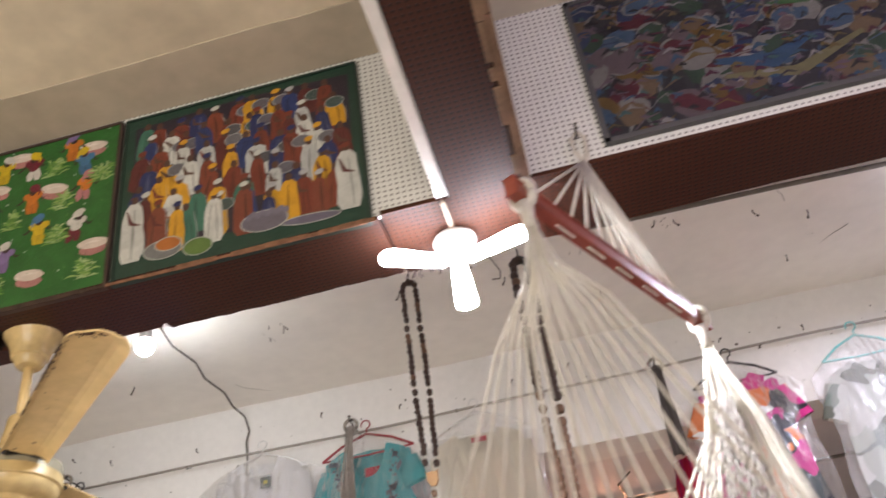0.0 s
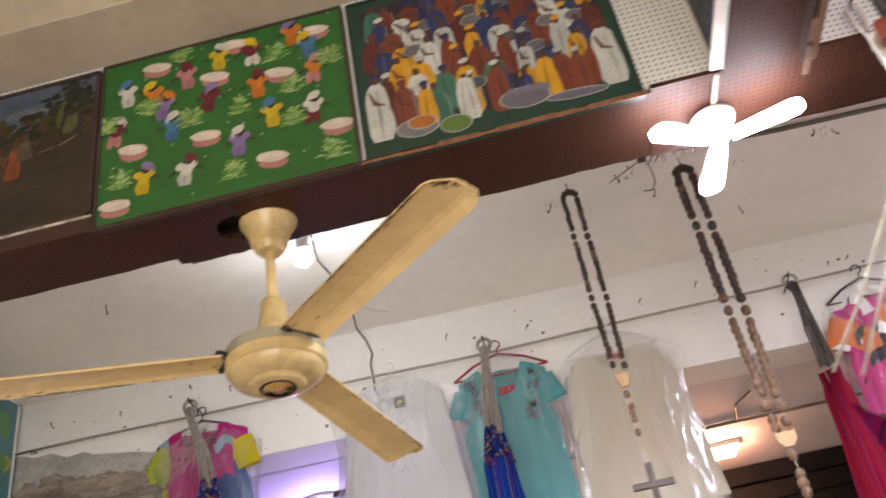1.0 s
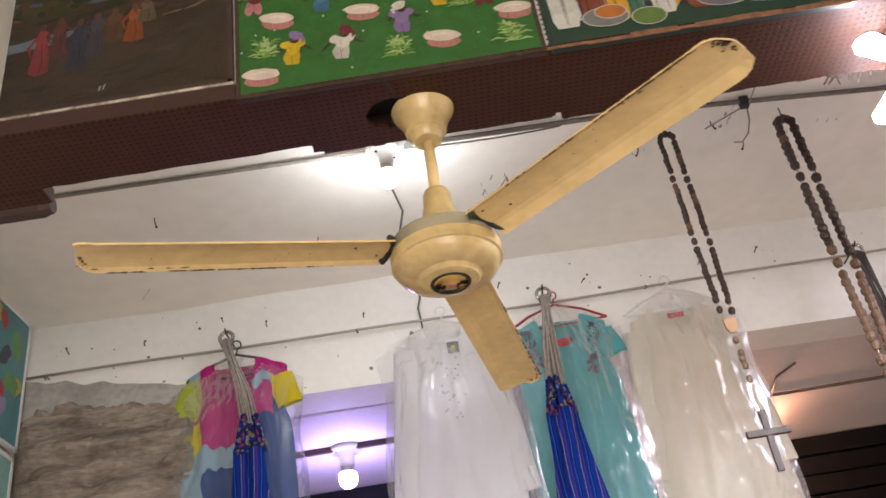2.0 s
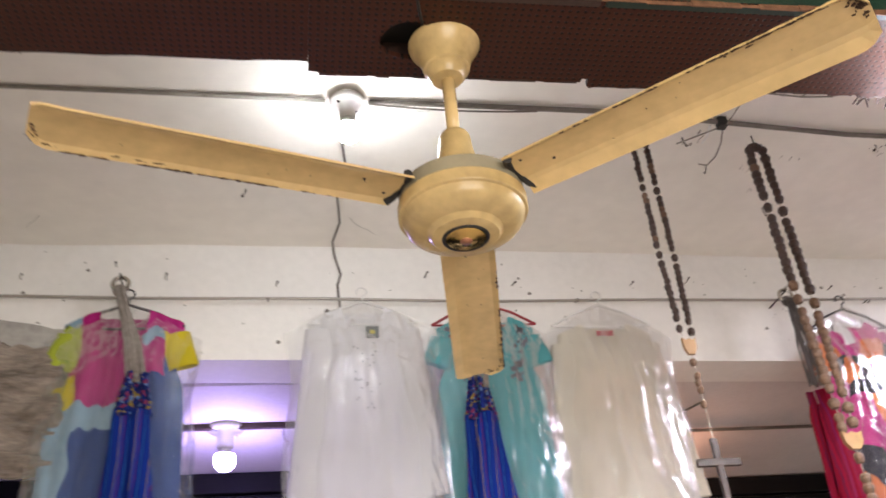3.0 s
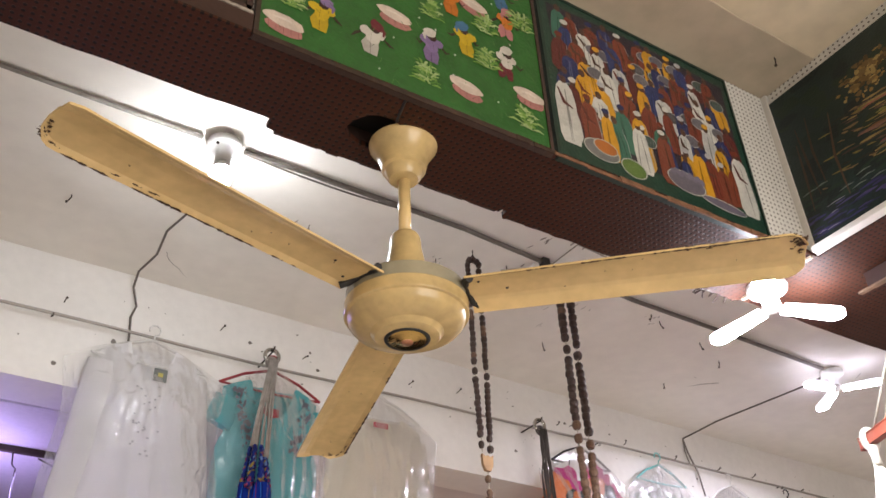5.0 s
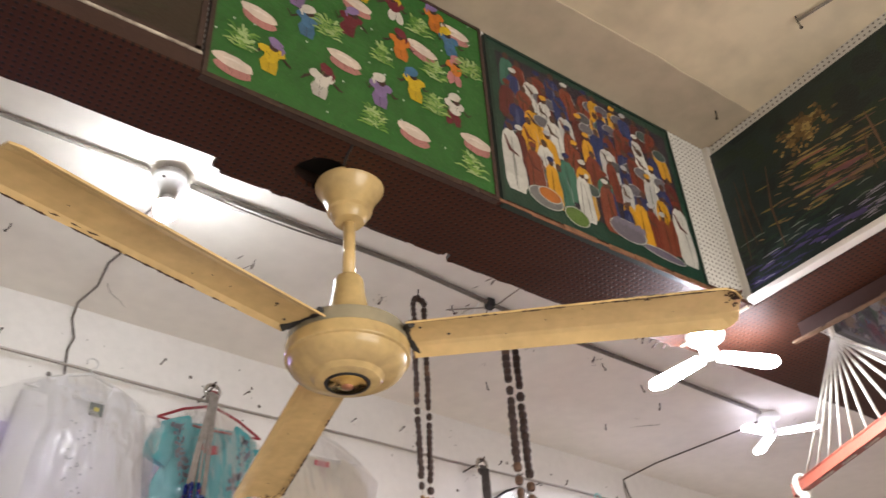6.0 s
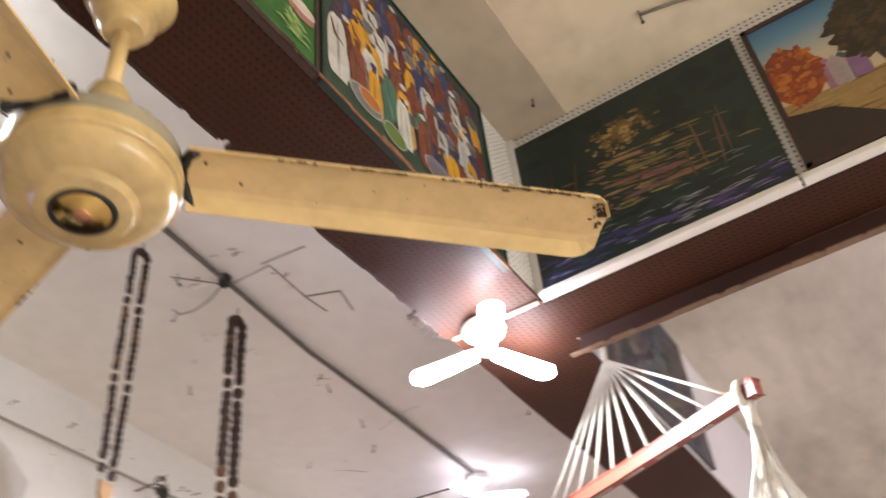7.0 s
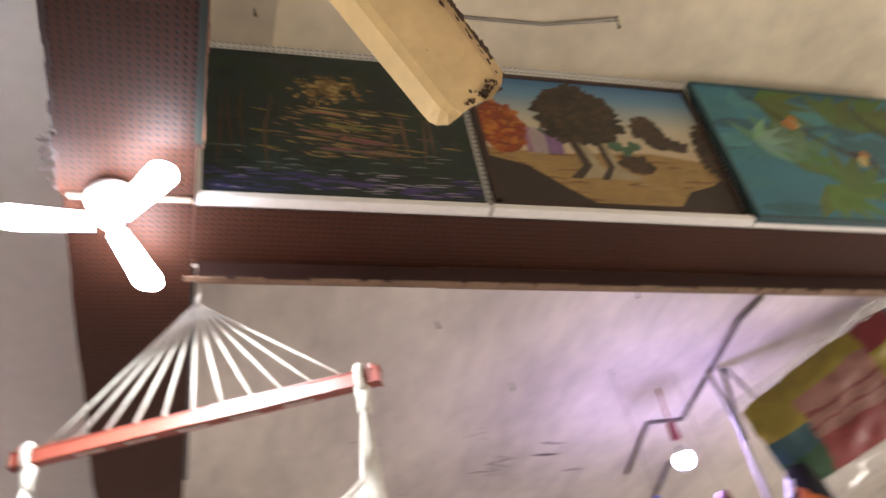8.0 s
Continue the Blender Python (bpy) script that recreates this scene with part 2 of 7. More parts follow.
def let_light_through(m, share):
    """Thin cloth: part of the light passes through."""
    nt = m.node_tree
    pr, out = nt.nodes["Principled BSDF"], nt.nodes["Material Output"]
    tr, mx = nt.nodes.new("ShaderNodeBsdfTranslucent"), nt.nodes.new("ShaderNodeMixShader")
    nt.links.new(pr.inputs["Base Color"].links[0].from_socket, tr.inputs["Color"])
    mx.inputs[0].default_value = share
    nt.links.new(pr.outputs[0], mx.inputs[1])
    nt.links.new(tr.outputs[0], mx.inputs[2])
    nt.links.new(mx.outputs[0], out.inputs["Surface"])


for m in (WHITECLOTH, CREAMCLOTH, TEALCLOTH, PALEGREEN):
    let_light_through(m, 0.4)


# ---- mesh helpers ----
def thing(name, at, label, category, group="", kind=""):
    e = new(name)
    e.empty_display_size = 0.05
    e.location = at
    return tagged(e, label, category, group, kind)


def part(name, bm, material, parent=None, label="", smooth=False):
    """One mesh, in world places, under a thing or a part."""
    me = bpy.data.meshes.new(name)
    bmesh.ops.recalc_face_normals(bm, faces=bm.faces)
    bm.to_mesh(me)
    bm.free()
    for m in material if isinstance(material, (list, tuple)) else (material,):
        me.materials.append(m)
    if smooth:
        me.polygons.foreach_set("use_smooth", [True] * len(me.polygons))
    ob = new(name, me)
    if parent:
        ob.parent = parent
        if parent.type == "EMPTY":
            ob.matrix_parent_inverse = parent.matrix_basis.inverted()
    if label:
        ob["label"] = label
    return ob


def box(bm, x0, x1, y0, y1, z0, z1, bevel=0.0):
    g = bmesh.ops.create_cube(bm, size=1.0)
    vs = g["verts"]
    for v in vs:
        v.co = Vector(((x0 + x1) / 2 + v.co.x * (x1 - x0), (y0 + y1) / 2 + v.co.y * (y1 - y0), (z0 + z1) / 2 + v.co.z * (z1 - z0)))
    if bevel:
        es = list({e for v in vs for e in v.link_edges})
        bmesh.ops.bevel(bm, geom=es, offset=bevel, segments=2, profile=0.6, affect="EDGES")
    return vs


def block(x0, x1, y0, y1, z0, z1, bevel=0.0):
    bm = bmesh.new()
    box(bm, x0, x1, y0, y1, z0, z1, bevel)
    return bm


def tube(bm, pts, r, seg=8, cap=True):
    """A round bar along points; r is one radius or one for each point."""
    pts = [Vector(p) for p in pts]
    rr = r if isinstance(r, (list, tuple)) else [r] * len(pts)
    rings = []
    up = Vector((0.13, 0.31, 0.94))
    for i, p in enumerate(pts):
        d = (pts[min(i + 1, len(pts) - 1)] - pts[max(i - 1, 0)]).normalized()
        a = d.cross(up)
        if a.length < 0.05:
            a = d.cross(Vector((1, 0, 0)))
        a.normalize()
        b = d.cross(a)
        rings.append([bm.verts.new(p + rr[i] * (math.cos(2 * math.pi * k / seg) * a + math.sin(2 * math.pi * k / seg) * b)) for k in range(seg)])
    for q, w in zip(rings, rings[1:]):
        for k in range(seg):
            bm.faces.new((q[k], q[(k + 1) % seg], w[(k + 1) % seg], w[k]))
    if cap:
        bm.faces.new(rings[0])
        bm.faces.new(rings[-1][::-1])


def lathe(bm, profile, c, seg=40):
    """A turned shape round the upright through c; profile of (radius, z)."""
    rings = []
    for r, z in profile:
        if r < 1e-5:
            rings.append([bm.verts.new((c[0], c[1], z))])
        else:
            rings.append([bm.verts.new((c[0] + r * math.cos(2 * math.pi * k / seg), c[1] + r * math.sin(2 * math.pi * k / seg), z)) for k in range(seg)])
    for q, w in zip(rings, rings[1:]):
        for k in range(seg):
            k2 = (k + 1) % seg
            if len(q) == 1 and len(w) == 1:
                continue
            if len(q) == 1:
                bm.faces.new((q[0], w[k2], w[k]))
            elif len(w) == 1:
                bm.faces.new((q[k], q[k2], w[0]))
            else:
                bm.faces.new((q[k], q[k2], w[k2], w[k]))


def torus(bm, c, R, r, axis="y", seg=20, tseg=8):
    rings = []
    for i in range(seg):
        a = 2 * math.pi * i / seg
        ring = []
        for k in range(tseg):
            b = 2 * math.pi * k / tseg
            q, h = R + r * math.cos(b), r * math.sin(b)
            p = (q * math.cos(a), h, q * math.sin(a)) if axis == "y" else ((h, q * math.cos(a), q * math.sin(a)) if axis == "x" else (q * math.cos(a), q * math.sin(a), h))
            ring.append(bm.verts.new(Vector(c) + Vector(p)))
        rings.append(ring)
    for i in range(seg):
        q, w = rings[i], rings[(i + 1) % seg]
        for k in range(tseg):
            bm.faces.new((q[k], q[(k + 1) % tseg], w[(k + 1) % tseg], w[k]))


def plate(outline, hole, z0, z1):
    """A flat board in plan with an outline and maybe a hole through it."""
    bm = bmesh.new()
    es = []
    for loop in (outline, hole):
        if not loop:
            continue
        vs = [bm.verts.new((x, y, z0)) for x, y in loop]
        es += [bm.edges.new((vs[i], vs[(i + 1) % len(vs)])) for i in range(len(vs))]
    bmesh.ops.triangle_fill(bm, use_beauty=True, edges=es)
    fs = list(bm.faces)
    g = bmesh.ops.extrude_face_region(bm, geom=fs)
    for v in g["geom"]:
        if isinstance(v, bmesh.types.BMVert):
            v.co.z = z1
    return bm


def ragged(x0, x1, y, step, amp, rng):
    """Points along a torn board edge."""
    pts, x = [], x0
    while x < x1:
        pts.append((x, y + rng.uniform(-amp, amp)))
        x += step * rng.uniform(0.5, 1.5)
    return pts + [(x1, y)]


# ---- setting ----
# The far wall stands a little askew: SK is its slope in plan.
SK = 0.045


def far_y(x, off=0.0):
    return 3.66 + SK * (x + 0.5) - off


def askew(bm):
    for v in bm.verts:
        v.co.y += SK * (v.co.x + 0.5)
    return bm


def structure(name, bm, material, label, category):
    return tagged(part(name, bm, material), label, category, "", "structure")


X0, X1, Y0 = -3.125, 3.6, -3.5
structure("floor", block(X0, X1, Y0, 7.0, -0.1, 0.0), TILE, "worn beige tiled shop floor", "floor")
structure("wall_west", block(X0 - 0.15, X0, Y0, 7.0, 0, 3.8), ROOM, "plain plastered shop side wall", "wall")
structure("wall_east", block(X1, X1 + 0.15, Y0, 7.0, 0, 3.8), ROOM, "plain plastered shop side wall", "wall")
bm = bmesh.new()
box(bm, X0, -2.5, Y0 - 0.15, Y0, 0, 3.8)
box(bm, 1.3, X1, Y0 - 0.15, Y0, 0, 3.8)
box(bm, -2.5, 1.3, Y0 - 0.15, Y0, 2.4, 3.8)
structure("wall_south", bm, ROOM, "shop front wall with a wide opening to the street", "wall")
structure("wall_north", block(X0, X1, 6.9, 7.0, 0, 3.8), ROOM, "back wall of the rear room", "wall")

def rear_ceiling_z(x, y):
    """Underside of the rear bay's ceiling, which rises and bows towards the far wall."""
    t = max(0.0, (y - 1.80) / 2.05)
    side = min(1.0, max(0.0, (x + 2.7) / 1.2))
    return 3.566 + 0.056 * t + (0.034 * side - 0.008) * t ** 3


# ceilings: one in front of the main beam, one behind it that rises slightly
structure("ceiling", block(X0, -0.1, Y0, 1.80, 3.578, 3.7), CREAMCEIL, "cream plaster ceiling with faint stains", "ceiling")
structure("ceiling_east_bay", block(-0.098, X1, Y0, 1.80, 3.576, 3.7), SMEARED, "grey plaster ceiling streaked with dark stains", "ceiling")
# thin greyer strip of ceiling along the beam, with a wavy edge
bm = plate([(X0, 1.757)] + [(-0.216, 1.757)] + [(x, 1.575 + 0.012 * noise.noise(Vector((x * 1.3, 3, 1))) + 0.004 * noise.noise(Vector((x * 9, 1, 2)))) for x in [-0.216 - 0.0485 * k for k in range(60)]], None, 3.574, 3.579)
structure("ceiling_margin", bm, surf("grey_margin", (0.50, 0.43, 0.33), 0.8, var=0.3, big=2.4, fine=16, bump=0.12), "greyer unpainted margin of ceiling along the beam", "ceiling")
bm = bmesh.new()
rng = random.Random(4)
nx, ny = 40, 14
g = [[bm.verts.new((X0 + (X1 - X0) * i / nx, 1.80 + 2.05 * j / ny, rear_ceiling_z(X0 + (X1 - X0) * i / nx, 1.80 + 2.05 * j / ny) + (0.006 * noise.noise(Vector((i * 0.4, j * 0.5, 2))) if j else 0))) for i in range(nx + 1)] for j in range(ny + 1)]
for j in range(ny):
    for i in range(nx):
        bm.faces.new((g[j][i], g[j][i + 1], g[j + 1][i + 1], g[j + 1][i]))
top = bmesh.ops.extrude_face_region(bm, geom=list(bm.faces))
for v in top["geom"]:
    if isinstance(v, bmesh.types.BMVert):
        v.co.z = 3.72
structure("ceiling_rear_bay", bm, CEIL, "white plaster ceiling, uneven and grimy", "ceiling")

# far wall: a lintel over a wide opening to the rear room
bm = block(X0, X1, 3.66, 3.86, 3.145, 3.72)
structure("wall_lintel", askew(bm), WALL, "whitewashed lintel wall pitted with nail holes", "wall")
bm = bmesh.new()
box(bm, X0, -2.75, 3.67, 3.86, 0, 3.145)
structure("wall_pier", askew(bm), ROOM, "plastered pier below the lintel", "wall")
structure("ceiling_rear_room", block(X0, X1, 3.85, 6.9, 3.157, 3.3), surf("rear_ceiling", (0.7, 0.66, 0.66), 0.75, var=0.15), "plain ceiling of the rear room", "ceiling")
# unseen wall, added to keep the violet and the warm lamplight apart
structure("wall_light_divider", block(-0.95, -0.85, 3.95, 6.9, 0, 3.157), ROOM, "partition between two rear rooms", "wall")

def render_patch():
    """A thin ragged sheet of old render on the lintel."""
    bm = bmesh.new()
    top = [(-3.12 + 0.0375 * k, 3.372 - 0.0062 * k + 0.016 * noise.noise(Vector((k * 0.5, 2, 5)))) for k in range(22)]
    vs = [bm.verts.new((x, 3.6565, z)) for x, z in [(-2.33, 3.15), (-3.12, 3.15)] + top]
    g = bmesh.ops.extrude_face_region(bm, geom=[bm.faces.new(vs)])
    for v in g["geom"]:
        if isinstance(v, bmesh.types.BMVert):
            v.co.y = 3.664
    return askew(bm)


# crumbling masonry where the plaster has come off
bm = bmesh.new()
n1, n2 = 80, 60
g = []
for j in range(n2 + 1):
    row = []
    for i in range(n1 + 1):
        x, z = -3.115 + 0.775 * i / n1, 2.72 + 0.66 * j / n2
        edge = min(1.0, min(i, n1 - i, n2 - j) / 8)
        rough = noise.fractal(Vector((x * 5, z * 14, 1)), 1.0, 2.0, 5) * 0.045 + abs(noise.noise(Vector((x * 2.5, z * 9, 7)))) * 0.075
        top_cut = 3.235 + 0.025 * noise.noise(Vector((x * 6, 0, 3))) - max(0, (x + 2.8)) * 0.12
        cave = math.exp(-(((x + 2.98) / 0.10) ** 2 + ((z - 3.19) / 0.022) ** 2)) + math.exp(-(((x + 2.70) / 0.06) ** 2 + ((z - 3.205) / 0.012) ** 2))
        soft = max(0.0, min(1.0, (top_cut - z) / 0.045 + 0.5 * noise.noise(Vector((x * 22, z * 22, 4)))))
        y = 3.672 - (0.06 + rough) * edge * soft
        row.append(bm.verts.new((x, min(3.6545, y + 0.10 * cave) if y < 3.645 else y, z)))
    g.append(row)
for j in range(n2):
    for i in range(n1):
        bm.faces.new((g[j][i], g[j][i + 1], g[j + 1][i + 1], g[j + 1][i]))
structure("wall_grey_render", render_patch(), surf("old_grey_render", (0.44, 0.42, 0.39), 0.9, big=4, fine=40, bump=0.5, dark=(0.22, 0.21, 0.2)), "old grey render above the bare masonry", "wall")
structure("wall_bare_patch", askew(bm), ROCK, "crumbling bare masonry where plaster fell off", "wall")

# main beam: hollow box of boards
structure("beam_main_face", block(-3.12, 3.6, 1.757, 1.769, 3.022, 3.578), WHITE_Y, "white pegboard face of the boxed beam", "beam")
structure("beam_main_back", block(-3.12, 3.6, 1.935, 1.95, 3.036, 3.566), DARKWOOD, "plain rear face of the boxed beam", "beam")
# black block added inside the beam so that the soffit hole looks dark
structure("beam_hole_backing", block(-3.12, 3.6, 1.771, 1.933, 3.062, 3.57), BLACK, "dark timber core inside the boxed beam", "beam")


def soffit(name, outline, hole, z0, z1, label, dip=0.0):
    """A board under the beam; dip lowers its front edge."""
    bm = plate(outline, hole, z0, z1)
    for v in bm.verts:
        v.co.z -= dip * max(0.0, min(1.0, (1.97 - v.co.y) / 0.228))
    return structure(name, bm, BROWN_Z, label, "soffit panel")


rng = random.Random(7)
HC, HR = (-1.425, 1.876), 0.058
hole = [(HC[0] + HR * math.cos(a) * (1 + 0.06 * math.sin(3 * a)), HC[1] + HR * 0.92 * math.sin(a)) for a in [2 * math.pi * k / 26 for k in range(26)]]
soffit("soffit_panel_1", [(-3.12, 1.742), (-1.6225, 1.742)] + ragged(-3.12, -1.6225, 1.950, 0.06, 0.003, rng)[::-1], None, 3.018, 3.030, "dark brown pegboard soffit panel", 0.017)
edge2 = [(-1.622, 1.978)] + ragged(-1.60, -1.045, 1.986, 0.025, 0.005, rng) + [(-1.043, 1.975), (-1.03, 1.975), (-1.028, 1.996)] + ragged(-1.02, -0.386, 1.999, 0.03, 0.005, rng)
soffit("soffit_panel_2", [(-1.622, 1.742), (-0.386, 1.742)] + edge2[::-1], hole, 3.018, 3.030, "brown pegboard soffit panel with a round hole", 0.017)
soffit("soffit_panel_3", [(-0.382, 1.7515), (-0.232, 1.7515)] + ragged(-0.382, -0.232, 2.006, 0.02, 0.006, rng)[::-1], None, 3.021, 3.033, "brown pegboard soffit panel with torn edge")
soffit("soffit_panel_4", [(-0.2305, 1.7515), (3.6, 1.7515)] + ragged(-0.229, 3.6, 2.0, 0.09, 0.003, rng)[::-1], None, 3.021, 3.031, "dark brown pegboard soffit panel")
# chipped edge strips
bm = bmesh.new()
for x0, x1, y in ((-1.6, -1.05, 1.988), (-1.02, -0.39, 2.0), (-0.38, -0.24, 2.007)):
    x = x0
    while x < x1:
        w = rng.uniform(0.02, 0.07)
        box(bm, x, min(x + w, x1), y - rng.uniform(0.002, 0.006), y + rng.uniform(0.003, 0.009), 3.022, 3.034)
        x += w + rng.choice((0.0, 0.0, 0.02))
structure("trim_rear_edge", bm, DARKWOOD, "splintered dark board edge", "trim")
for xa, xb, base, lab in ((-1.745, -1.07, (0.055, 0.028, 0.018), "dark chipped front edge of the pegboard"), (-1.07, -0.39, (0.25, 0.12, 0.065), "chipped raw front edge of the pegboard")):
    bm = bmesh.new()
    x = xa
    while x < xb:
        w = rng.uniform(0.03, 0.12)
        box(bm, x, min(x + w, xb - 0.001), 1.7382 + rng.uniform(-0.001, 0.0015), 1.7418, 2.9965 + rng.uniform(-0.001, 0.002), 3.0095 - rng.choice((0.0, 0.0, 0.004)))
        x += w + rng.choice((0.0, 0.0, 0.0, 0.012))
    structure("trim_front_edge", bm, surf("chipped_edge", base, 0.8, var=0.6, big=35, fine=120, bump=0.6), lab, "trim")
structure("trim_west_board", block(-3.12, -1.746, 1.7415, 1.7555, 3.006, 3.047), BROWN_P, "dark brown board below the village painting", "trim")
structure("trim_west_strip", block(-2.35, -1.748, 1.7395, 1.7435, 3.0475, 3.0545, 0.001), surf("flaking_cream_strip", (0.62, 0.57, 0.48), 0.7, var=0.6, big=25, fine=90, bump=0.5, dark=(0.08, 0.05, 0.04)), "flaking cream strip under the village painting", "trim")
bm = bmesh.new()
tube(bm, [(HC[0] + 0.02, HC[1] - 0.05, 3.0085), (HC[0] + 0.012, 1.80, 3.006), (HC[0] + 0.0, 1.752, 3.002)], 0.0035, 6)
structure("trim_saw_cut", bm, BLACK, "dark saw cut from the hole to the edge", "trim")

# cross beam
structure("beam_cross_face", block(-0.215, -0.203, Y0, 1.753, 3.022, 3.578), WHITE_X, "white pegboard face of the cross beam", "beam")
structure("beam_cross_east", block(-0.03, -0.018, Y0, 1.753, 3.022, 3.578), DIRTY, "plain face of the cross beam", "beam")
structure("soffit_cross", block(-0.213, -0.034, Y0, 1.7512, 3.019, 3.029), BROWN_Z, "dark brown pegboard soffit of the cross beam", "soffit panel")
bm = bmesh.new()
y = -3.4
while y < 1.74:
    w = rng.uniform(0.5, 0.9)
    y2 = min(y + w, 1.74)
    box(bm, -0.040 + rng.uniform(-0.003, 0.003), -0.020, y, y2 - 0.004, 2.970 + rng.uniform(-0.004, 0.004), 3.03, 0.003)
    y = y2
structure("trim_cross_facing", block(-0.0475, -0.0435, -3.4, 1.74, 2.972, 3.014), BROWN_P, "brown board facing on the batten", "trim")
structure("trim_cross_batten", bm, BATTEN, "weathered timber batten along the cross beam", "trim")
bm = bmesh.new()
for y0, y1 in ((1.125, 1.745), (0.455, 1.118), (-0.3, 0.45), (-3.4, -0.31)):
    box(bm, -0.243, -0.216, y0, y1, 3.021, 3.037, 0.003)
structure("trim_white_ledge", bm, surf("white_painted_strip", (0.8, 0.78, 0.74), 0.5, var=0.12, big=20), "white painted picture ledge", "trim")
bm = bmesh.new()
box(bm, -0.232, -0.216, 1.738, 1.756, 3.03, 3.57, 0.002)
structure("trim_corner", bm, surf("corner_strip", (0.7, 0.68, 0.64), 0.5), "pale strip in the beam corner", "trim")
bm = bmesh.new()
box(bm, -0.236, -0.226, 1.756, 1.99, 3.014, 3.0205, 0.001)
structure("trim_joint_strip", bm, TRIMWOOD, "thin strip over a board joint", "trim")

# western cross beam with a rounded dark end
structure("beam_west", block(-2.75, -2.27, Y0, 1.752, 3.03, 3.578), WALL, "boxed beam near the side wall", "beam")
structure("soffit_west", block(-2.78, -2.262, 1.955, 2.012, 3.02, 3.06, 0.004), BROWN_Z, "dark brown board end", "soffit panel")
bm = bmesh.new()
tube(bm, [(-2.60, 2.035, 3.04), (-2.30, 2.035, 3.035), (-2.275, 2.035, 3.035)], [0.03, 0.03, 0.022], 14)
structure("beam_pole_end", bm, DARKWOOD, "rounded dark timber pole end", "beam")

# rear room: dark shutter slats and shelf
zt = 3.15
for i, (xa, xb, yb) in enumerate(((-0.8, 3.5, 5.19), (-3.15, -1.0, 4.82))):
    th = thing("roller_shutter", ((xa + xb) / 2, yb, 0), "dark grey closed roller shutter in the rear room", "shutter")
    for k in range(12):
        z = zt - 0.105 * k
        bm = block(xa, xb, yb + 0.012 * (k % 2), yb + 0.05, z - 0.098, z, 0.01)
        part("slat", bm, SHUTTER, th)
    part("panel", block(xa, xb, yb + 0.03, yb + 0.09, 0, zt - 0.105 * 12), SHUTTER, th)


# ---- ceiling fan ----
def crisp(ob):
    """Keep turned edges crisp."""
    ob.data.set_sharp_from_angle(angle=radians(24))
    return ob


FX, FY = -1.354, 1.888
fan = thing("ceiling_fan", (FX, FY, 3.018), "large cream enamelled three-blade ceiling fan, chipped and rusty", "ceiling fan")
bm = bmesh.new()
lathe(bm, [(0, 3.016), (0.068, 3.016), (0.072, 3.012), (0.071, 3.007), (0.064, 2.996), (0.056, 2.983), (0.050, 2.966), (0.047, 2.953), (0.046, 2.948), (0.040, 2.944), (0.037, 2.932), (0.030, 2.922), (0.014, 2.918), (0, 2.918)], (FX, FY))
crisp(part("canopy", bm, CREAM_D, fan, smooth=True))
bm = bmesh.new()
lathe(bm, [(0, 2.925), (0.0125, 2.925), (0.0125, 2.775), (0, 2.775)], (FX, FY), 18)
part("downrod", bm, CREAM, fan, smooth=True)
bm = bmesh.new()
lathe(bm, [(0, 2.786), (0.020, 2.786), (0.026, 2.782), (0.0295, 2.774), (0.0315, 2.750), (0.0385, 2.712), (0.0405, 2.700), (0.046, 2.690), (0.050, 2.655), (0, 2.655)], (FX, FY))
part("bell_cover", bm, CREAM_D, fan, smooth=True)
bm = bmesh.new()
lathe(bm, [(0, 2.668), (0.05, 2.668), (0.083, 2.666), (0.0880, 2.663), (0.0890, 2.657), (0.1065, 2.6555), (0.1110, 2.653), (0.1122, 2.648), (0.1122, 2.6235), (0, 2.6235)], (FX, FY), 56)
crisp(part("motor_top", bm, SILVER, fan, "dull olive upper shell", smooth=True))
bm = bmesh.new()
lathe(bm, [(0, 2.6245), (0.1135, 2.6245), (0.1152, 2.6225), (0.1152, 2.601), (0.1140, 2.599), (0.1090, 2.5975), (0.1080, 2.595), (0.1055, 2.586), (0.0995, 2.5785), (0.089, 2.5725), (0.076, 2.5685), (0.067, 2.567), (0.0645, 2.565), (0.0590, 2.558), (0.051, 2.5555), (0.040, 2.5545), (0.040, 2.563), (0, 2.563)], (FX, FY), 56)
crisp(part("motor_housing", bm, CREAM_D, fan, smooth=True))
bm = bmesh.new()
torus(bm, (FX, FY, 2.5555), 0.0385, 0.004, "z", 32, 8)
cap = part("cap_ring", bm, BLACK, fan, "black ring round the cap", smooth=True)
bm = bmesh.new()
lathe(bm, [(0.036, 2.5605), (0.036, 2.5545), (0.033, 2.5505), (0.022, 2.5525), (0.019, 2.5495), (0, 2.5475)], (FX, FY), 32)
part("centre_cap", bm, BRASS, fan, "brass centre cap", smooth=True)
bm = bmesh.new()
lathe(bm, [(0.011, 2.549), (0.010, 2.546), (0, 2.5455)], (FX, FY), 20)
part("badge", bm, COPPER, fan, "small copper badge", smooth=True)


def blade_section(s):
    """Half widths of the blade at s from hub (0) to tip (1): the flanged edge and the plain, chipped edge."""
    flange, plain = 0.052 + 0.007 * s, -0.053 - 0.007 * s
    if s > 0.93:
        q = (s - 0.93) / 0.07
        flange -= 0.016 * q ** 3.2
        plain += 0.034 * q ** 2.8
    return flange, plain


